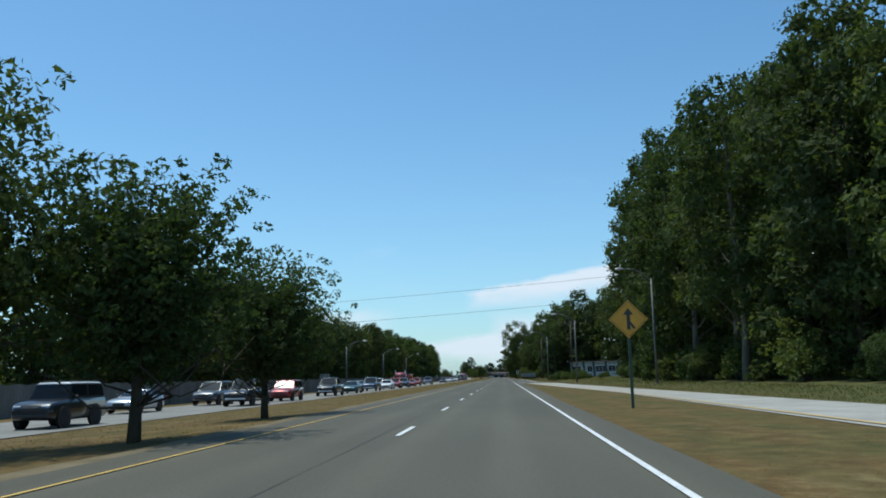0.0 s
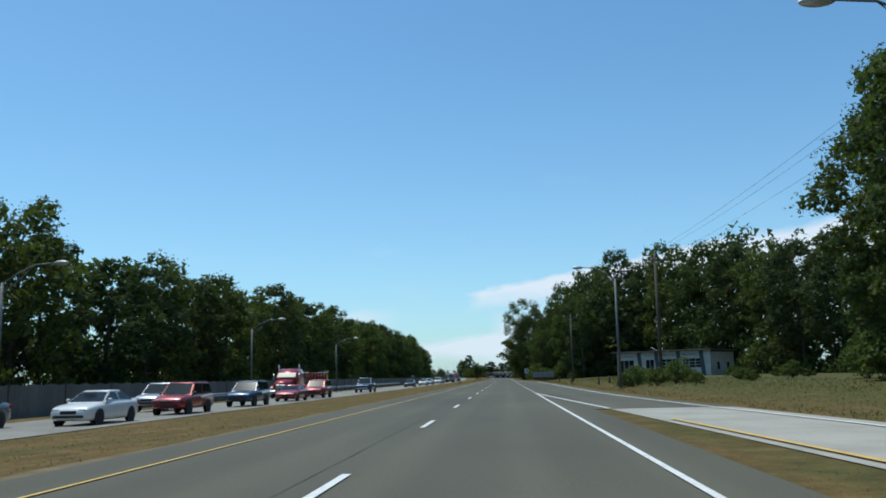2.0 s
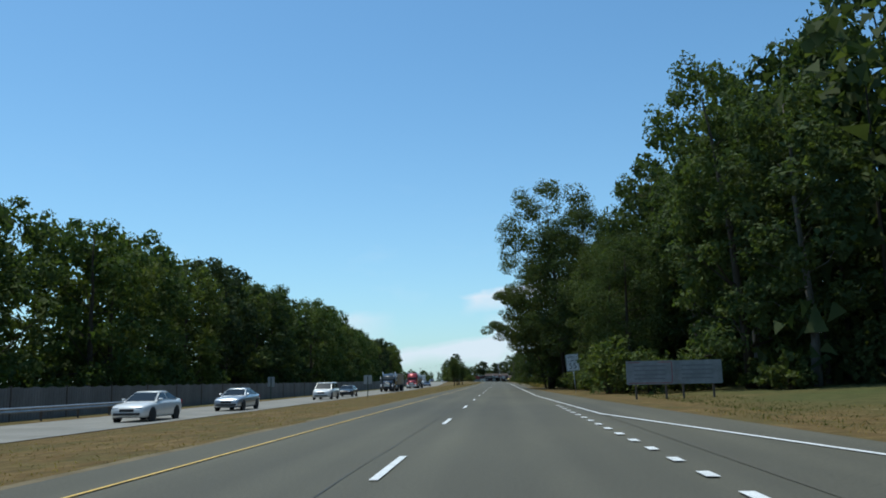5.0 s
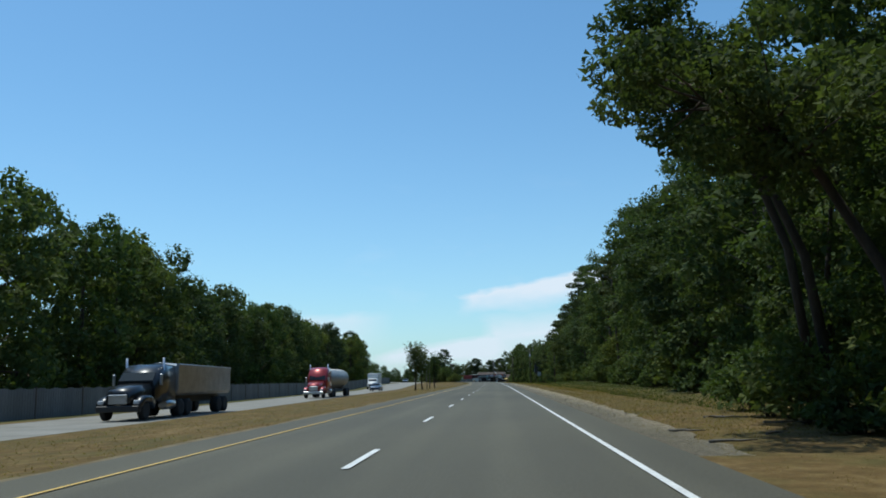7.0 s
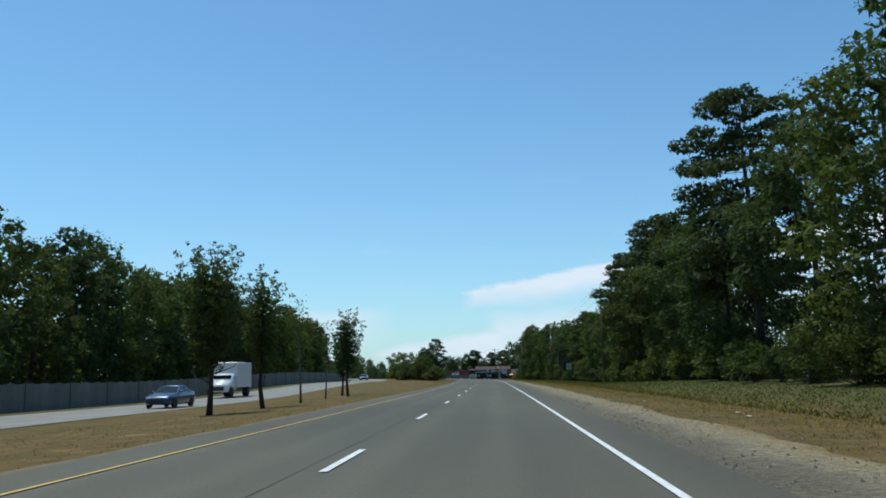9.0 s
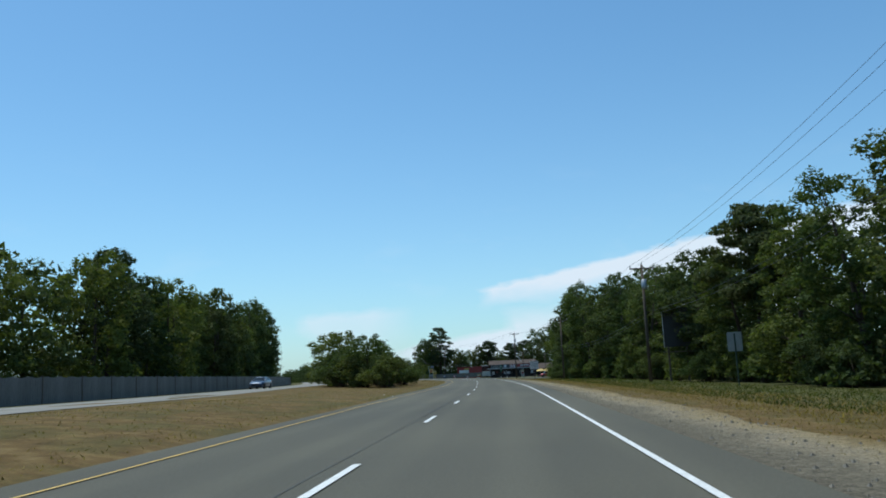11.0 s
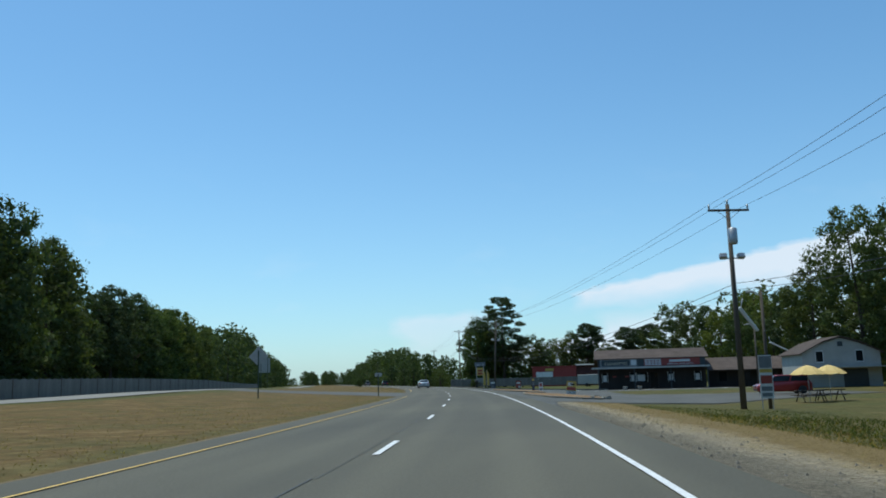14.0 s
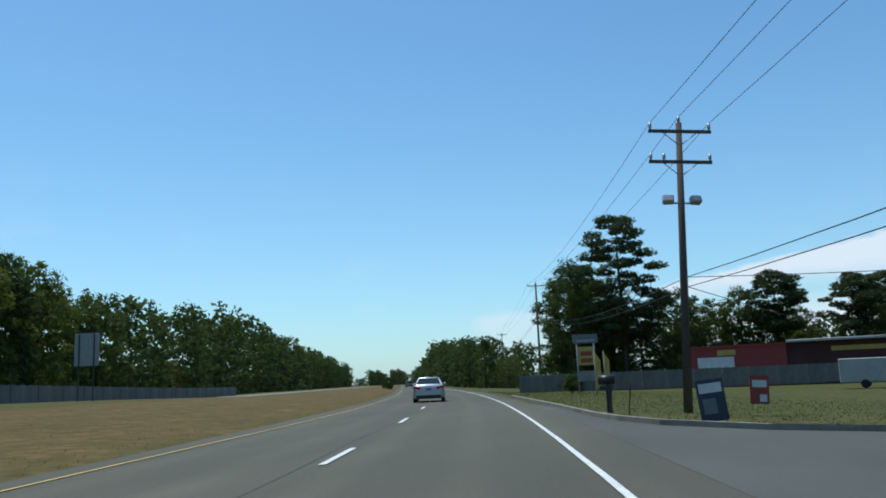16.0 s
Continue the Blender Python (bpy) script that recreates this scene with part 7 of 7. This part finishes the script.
parking_lot()
tagged(new("gravel_shoulder", strip("gravel_shoulder", 316, 735, 4.8, lambda y: along((316, 340, 365, 400, 640, 715, 736), (4.85, 5.5, 6.2, 6.7, 7.4, 9.0, 9.5))(y) + 0.5 * noise.noise((y * 0.16, 1, 0)) + 0.3 * noise.noise((y * 0.7, 5, 0)), GRAVEL, -0.02, "", every=0.8)), "brown gravel shoulder with straw and bare patches", "road shoulder", kind="structure")
tagged(new("sandy_edge", strip("sandy_edge", 262, 330, lambda y: along((262, 285, 320, 330), (7.4, 6.35, 5.2, 4.8))(y), lambda y: along((262, 285, 310, 330), (7.6, 7.3, 6.2, 5.0))(y) + 0.35 * noise.noise((y * 0.3, 2, 0)) + 0.2 * noise.noise((y * 0.9, 6, 0)), SAND, -0.02, "", every=0.8)), "strip of bare sandy soil at the road's edge", "pavement", kind="structure")
tagged(new("sandy_edge", strip("sandy_edge", -60, 752, lambda y: -4.62 + 0.22 * noise.noise((y * 0.25, 7, 0)) + 0.12 * noise.noise((y * 1.1, 3, 0)), lambda y: -4.0 if y < 55 else -4.25, SAND, -0.02, "", every=1.2)), "strip of bare sandy soil at the road's edge", "pavement", kind="structure")
pad("crossover", edge_pts(-4.25, 758.5, 781, 5) + [place(783, -8), place(790, -15), place(805, -24), place(826, -30.5), place(806, -31), place(779, -19), place(764.5, -9)], LOT, "asphalt crossover through the median", -0.03)


ISLAND_SOIL = speckled("island_soil", (0.13, 0.074, 0.030), (0.30, 0.20, 0.10), 2.6, 18, 0.95, 0.8)
OLD_KERB = speckled("old_kerb", (0.19, 0.172, 0.135), (0.33, 0.305, 0.25), 1.4, 30, 0.9, 0.5)


def island(name, y0, y1, off0, off1, label):
    """A kerbed patch of dry grass between the road and the parking lot."""
    s = thing(name, Matrix(), label, "traffic island", "traffic islands", "structure")
    n = 10
    inner, outer = [], []
    for i in range(n + 1):
        y = y0 + (y1 - y0) * i / n
        bulge = math.sin(math.pi * i / n) ** 0.35
        mid = (off0 + off1) / 2
        outer.append((y, mid + (off0 - mid) * bulge))
        inner.append((y, mid + (off1 - mid) * bulge))
    loop = outer + inner[::-1]
    pts = [Vector((*place(y, o), height(y, o) - 0.05)) for y, o in loop]
    c = sum(pts, Vector()) / len(pts)
    bm = bmesh.new()
    low = [bm.verts.new(p) for p in pts]
    top = [bm.verts.new(p + Vector((0, 0, 0.15))) for p in pts]
    ins = [bm.verts.new(c + (p - c) * 0.96 + Vector((0, 0, 0.15))) for p in pts]
    for i in range(len(pts)):
        j = (i + 1) % len(pts)
        bm.faces.new((low[i], low[j], top[j], top[i]))
        bm.faces.new((top[i], top[j], ins[j], ins[i]))
    bmesh.ops.recalc_face_normals(bm, faces=bm.faces)
    part("kerb", bm, OLD_KERB, s)
    bm = bmesh.new()
    ring = [bm.verts.new(c + (p - c) * 0.96 + Vector((0, 0, 0.146))) for p in pts]
    cv = bm.verts.new(c + Vector((0, 0, 0.22)))
    for i in range(len(pts)):
        bm.faces.new((ring[i], ring[(i + 1) % len(pts)], cv))
    bmesh.ops.recalc_face_normals(bm, faces=bm.faces)
    part("soil", bm, ISLAND_SOIL, s)


island("island", 743, 765, 5.9, 11.2, "kerbed island of dry soil beside the parking lot")
island("island", 774, 791, 5.5, 11.2, "kerbed island of dry soil beside the parking lot")
rng = random.Random(31)
for y, o, a, b, c in ((747.5, 11.0, 0.55, 0.3, 0.22), (745.2, 9.6, 0.3, 0.28, 0.26), (744.2, 8.4, 0.2, 0.2, 0.2), (751, 11.5, 0.8, 0.26, 0.2), (755, 11.6, 0.7, 0.26, 0.2)):
    x, yy = place(y, o)      # broken lumps of the old kerb
    s = thing("kerb_stone", pose(x, yy, height(y, o) - 0.03, rng.uniform(-9, 9), rng.uniform(-9, 9), rng.uniform(0, 60)), "broken lump of grey concrete kerb beside the island", "kerb stone", "broken kerb stones")
    bm = boxes((-a / 2, a / 2, -b / 2, b / 2, 0, c), bevel=0.05)
    for v in bm.verts:
        v.co += Vector((rng.uniform(-1, 1), rng.uniform(-1, 1), rng.uniform(-1, 0.3))) * 0.035
    part("lump", bm, OLD_KERB, s)
KERB = bmesh.new()
kp = [place(y, o) for y, o in ((803.5, 24), (804, 17), (804.2, 11), (804.8, 8.6), (806.6, 6.7), (808.6, 6.0), (811, 5.7), (820, 5.5), (840, 5.3))]
for (xa, ya), (xb, yb) in zip(kp, kp[1:]):
    za, zb = spot(xa, ya).z, spot(xb, yb).z
    v = [KERB.verts.new(q) for q in ((xa, ya, za - 0.1), (xb, yb, zb - 0.1), (xb, yb, zb + 0.13), (xa, ya, za + 0.13), (xa + 0.18, ya, za - 0.1), (xb + 0.18, yb, zb - 0.1), (xb + 0.18, yb, zb + 0.13), (xa + 0.18, ya, za + 0.13))]
    for q in ((0, 1, 2, 3), (4, 7, 6, 5), (3, 2, 6, 7)):
        KERB.faces.new([v[i] for i in q])
tagged(part("kerb", KERB, OLD_KERB), "pale concrete kerb beside the lawn", "kerb", kind="structure")
for k in range(9):
    x0 = -11.5 + 3.1 * k
    bm = boxes((-0.05, 0.05, 0, 4.2, 0, 0.004))
    ob = part("bay_line", bm, WHITE_LINE)
    ob.matrix_basis = pose(x0, 798.0, spot(x0, 800).z + 0.045, 0, 0, -18)
    tagged(ob, "white parking bay line", "road marking", "parking bay lines", "structure")


# ---- rough grass along the verges ----
STRAW = leafy("straw", (0.15, 0.105, 0.045), (0.21, 0.150, 0.066), (0.30, 0.225, 0.11), 0.1, 0.5)
GREEN_BLADE = leafy("grass_blades", (0.036, 0.050, 0.017), (0.058, 0.074, 0.025), (0.105, 0.108, 0.04), 0.1, 0.5)


def blades(name, label, seed, spans, mat, tall, wide, bent=0.75):
    """Single blades of grass: spans of y0, y1, nearest and farthest offset, count."""
    rng = np.random.default_rng(seed)
    out = []
    for y0, y1, o0, o1, n in spans:
        ys = rng.uniform(y0, y1, n)
        fr = rng.random(n) ** 1.3
        for y, f in zip(ys, fr):
            lo = o0(y) if callable(o0) else o0
            hi = o1(y) if callable(o1) else o1
            x, yy = place(y, lo + (hi - lo) * f)
            out.append((x, yy, height(y, lo + (hi - lo) * f) - 0.06))
    p = np.array(out)
    n = len(p)
    a = rng.uniform(0, 6.283, n)
    h = tall * rng.uniform(0.5, 1.3, n)
    w = wide * rng.uniform(0.6, 1.4, n)
    d = np.stack([np.cos(a), np.sin(a), np.zeros(n)], 1)
    lean = np.stack([rng.normal(size=n) * bent * h, rng.normal(size=n) * bent * h, h], 1)
    v = np.stack([p - d * w[:, None], p + d * w[:, None], p + lean], 1).reshape(-1, 3)
    tagged(new(name, leaves_mesh(name, v, mat, 3)), label, "grass", kind="stuff")


blades("dry_grass", "tufted dry straw-coloured grass along the verge", 5, [
    (20, 757, -4.6, -14, 66000), (8, 124, 4.75, lambda y: ramp_near(y) - 0.1, 24000), (268, 345, lambda y: ramp_far(y) + 0.5, 10.5, 16000), (345, 400, 5.3, 12, 20000), (400, 734, 6.0, 11, 54000),
    (783, 900, -4.8, -24, 16000), (745, 763, 6.6, 10.3, 2200), (776, 789, 6.2, 10.3, 1600)], STRAW, 0.055, 0.016, 1.1)
blades("tall_grass", "green weeds and grass before the wood", 6, [
    (126, 270, lambda y: ramp_far(y) + 0.8, 24, 15000), (395, 722, 10.0, 18.5, 52000), (20, 126, lambda y: ramp_far(y) + 0.3, 19, 12000), (268, 395, 9.5, 13, 9000)], GREEN_BLADE, 0.12, 0.026, 1.0)
blades("straw_weeds", "dry seeding weeds among the green before the wood", 8, [
    (126, 270, lambda y: ramp_far(y) + 0.6, 20, 16000), (395, 722, 8.5, 13, 26000)], STRAW, 0.11, 0.016, 0.8)
blades("lawn_grass", "short mown green lawn", 7, [(700, 733, 7.5, 20, 9000), (806, 872, 6.2, 24, 18000)], GREEN_BLADE, 0.05, 0.02, 1.2)


def stones():
    """Loose stones on the shoulder."""
    rng = np.random.default_rng(12)
    verts, faces = [], []
    for k in range(5200):
        y = rng.uniform(362, 734)
        o = 4.95 + (1.2 if y < 395 else 2.4) * rng.random() ** 1.2
        x, yy = place(y, o)
        z, r = height(y, o) - 0.02, 0.018 + 0.03 * rng.random() ** 3
        b = len(verts)
        for dx, dy, dz in ((1, 0, 0), (-0.5, 0.87, 0), (-0.5, -0.87, 0), (0, 0, 0.9)):
            verts.append((x + dx * r * rng.uniform(0.7, 1.3), yy + dy * r * rng.uniform(0.7, 1.3), z + dz * r))
        faces += [(b, b + 1, b + 3), (b + 1, b + 2, b + 3), (b + 2, b, b + 3)]
    tagged(new("gravel_stones", mesh("gravel_stones", verts, faces, STONE, False)), "loose grey stones on the shoulder", "gravel", kind="stuff")


STONE = speckled("stone", (0.14, 0.128, 0.105), (0.26, 0.24, 0.20), 3.0, 30, 0.9)
stones()


def scrap(x, y, size, turn, label):
    """A crumpled scrap of litter on the verge."""
    rng = np.random.default_rng(int(abs(y) * 10))
    s = spot(x, y)
    n = 5
    verts = [((i - 2) * size / 4, (j - 2) * size / 4, 0.02 + size * 0.22 * rng.random()) for j in range(n) for i in range(n)]
    faces = [(j * n + i, j * n + i + 1, (j + 1) * n + i + 1, (j + 1) * n + i) for j in range(n - 1) for i in range(n - 1)]
    ob = tagged(new("litter", mesh("litter", verts, faces, SIGN_WHITE, False)), label, "litter", "litter on the verge")
    ob.matrix_basis = pose(s.x, s.y, s.z - 0.03, 0, 0, turn)


for x, y, size in ((8.3, 457.5, 0.16), (8.6, 459.5, 0.12), (7.9, 470, 0.1), (5.6, 655, 0.14), (-7.1, 588, 0.1), (-6.2, 585.5, 0.12)):
    scrap(x, y, size, y * 37, "small white crumpled scrap on the dry grass")


def fallen_branch(x, y, length, turn, r=0.03):
    """A bare broken branch that lies on the grass."""
    rng = np.random.default_rng(int(y * 7))
    s = thing("fallen_branch", at(x, y, turn), "pale broken branch that lies on the dry grass", "branch", "fallen branches")
    pts = [(length * (k / 5 - 0.5), 0.06 * rng.normal(), r * 0.6 + 0.015 * rng.random()) for k in range(6)]
    part("stem", tube(bmesh.new(), pts, [r * q for q in (1, 0.95, 0.85, 0.7, 0.5, 0.3)], 6), PALE_BARK, s)
    a = pts[2]
    part("twig", tube(bmesh.new(), [a, (a[0] + 0.2 * length, 0.16 * length, r + 0.03)], [r * 0.5, r * 0.2], 5), PALE_BARK, s)


for x, y, length, turn in ((6.1, 352.5, 0.9, 8), (5.9, 355.2, 0.7, -20), (8.7, 357.5, 1.1, 4), (7.4, 354.2, 0.8, 35), (8.0, 360.5, 0.9, -12)):
    fallen_branch(x, y, length, turn)

# ---- set the whole place down at its scale ----
for k in (*near_kinds, *bough_kinds, *mid_kinds, *pine_kinds, *pear_kinds, *bush_kinds):
    settle(k)
for ob in list(scene.objects):
    if ob.parent is None and ob.type not in {"CAMERA", "LIGHT"}:
        ob.matrix_basis = Matrix.Scale(SIZE, 4) @ ob.matrix_basis
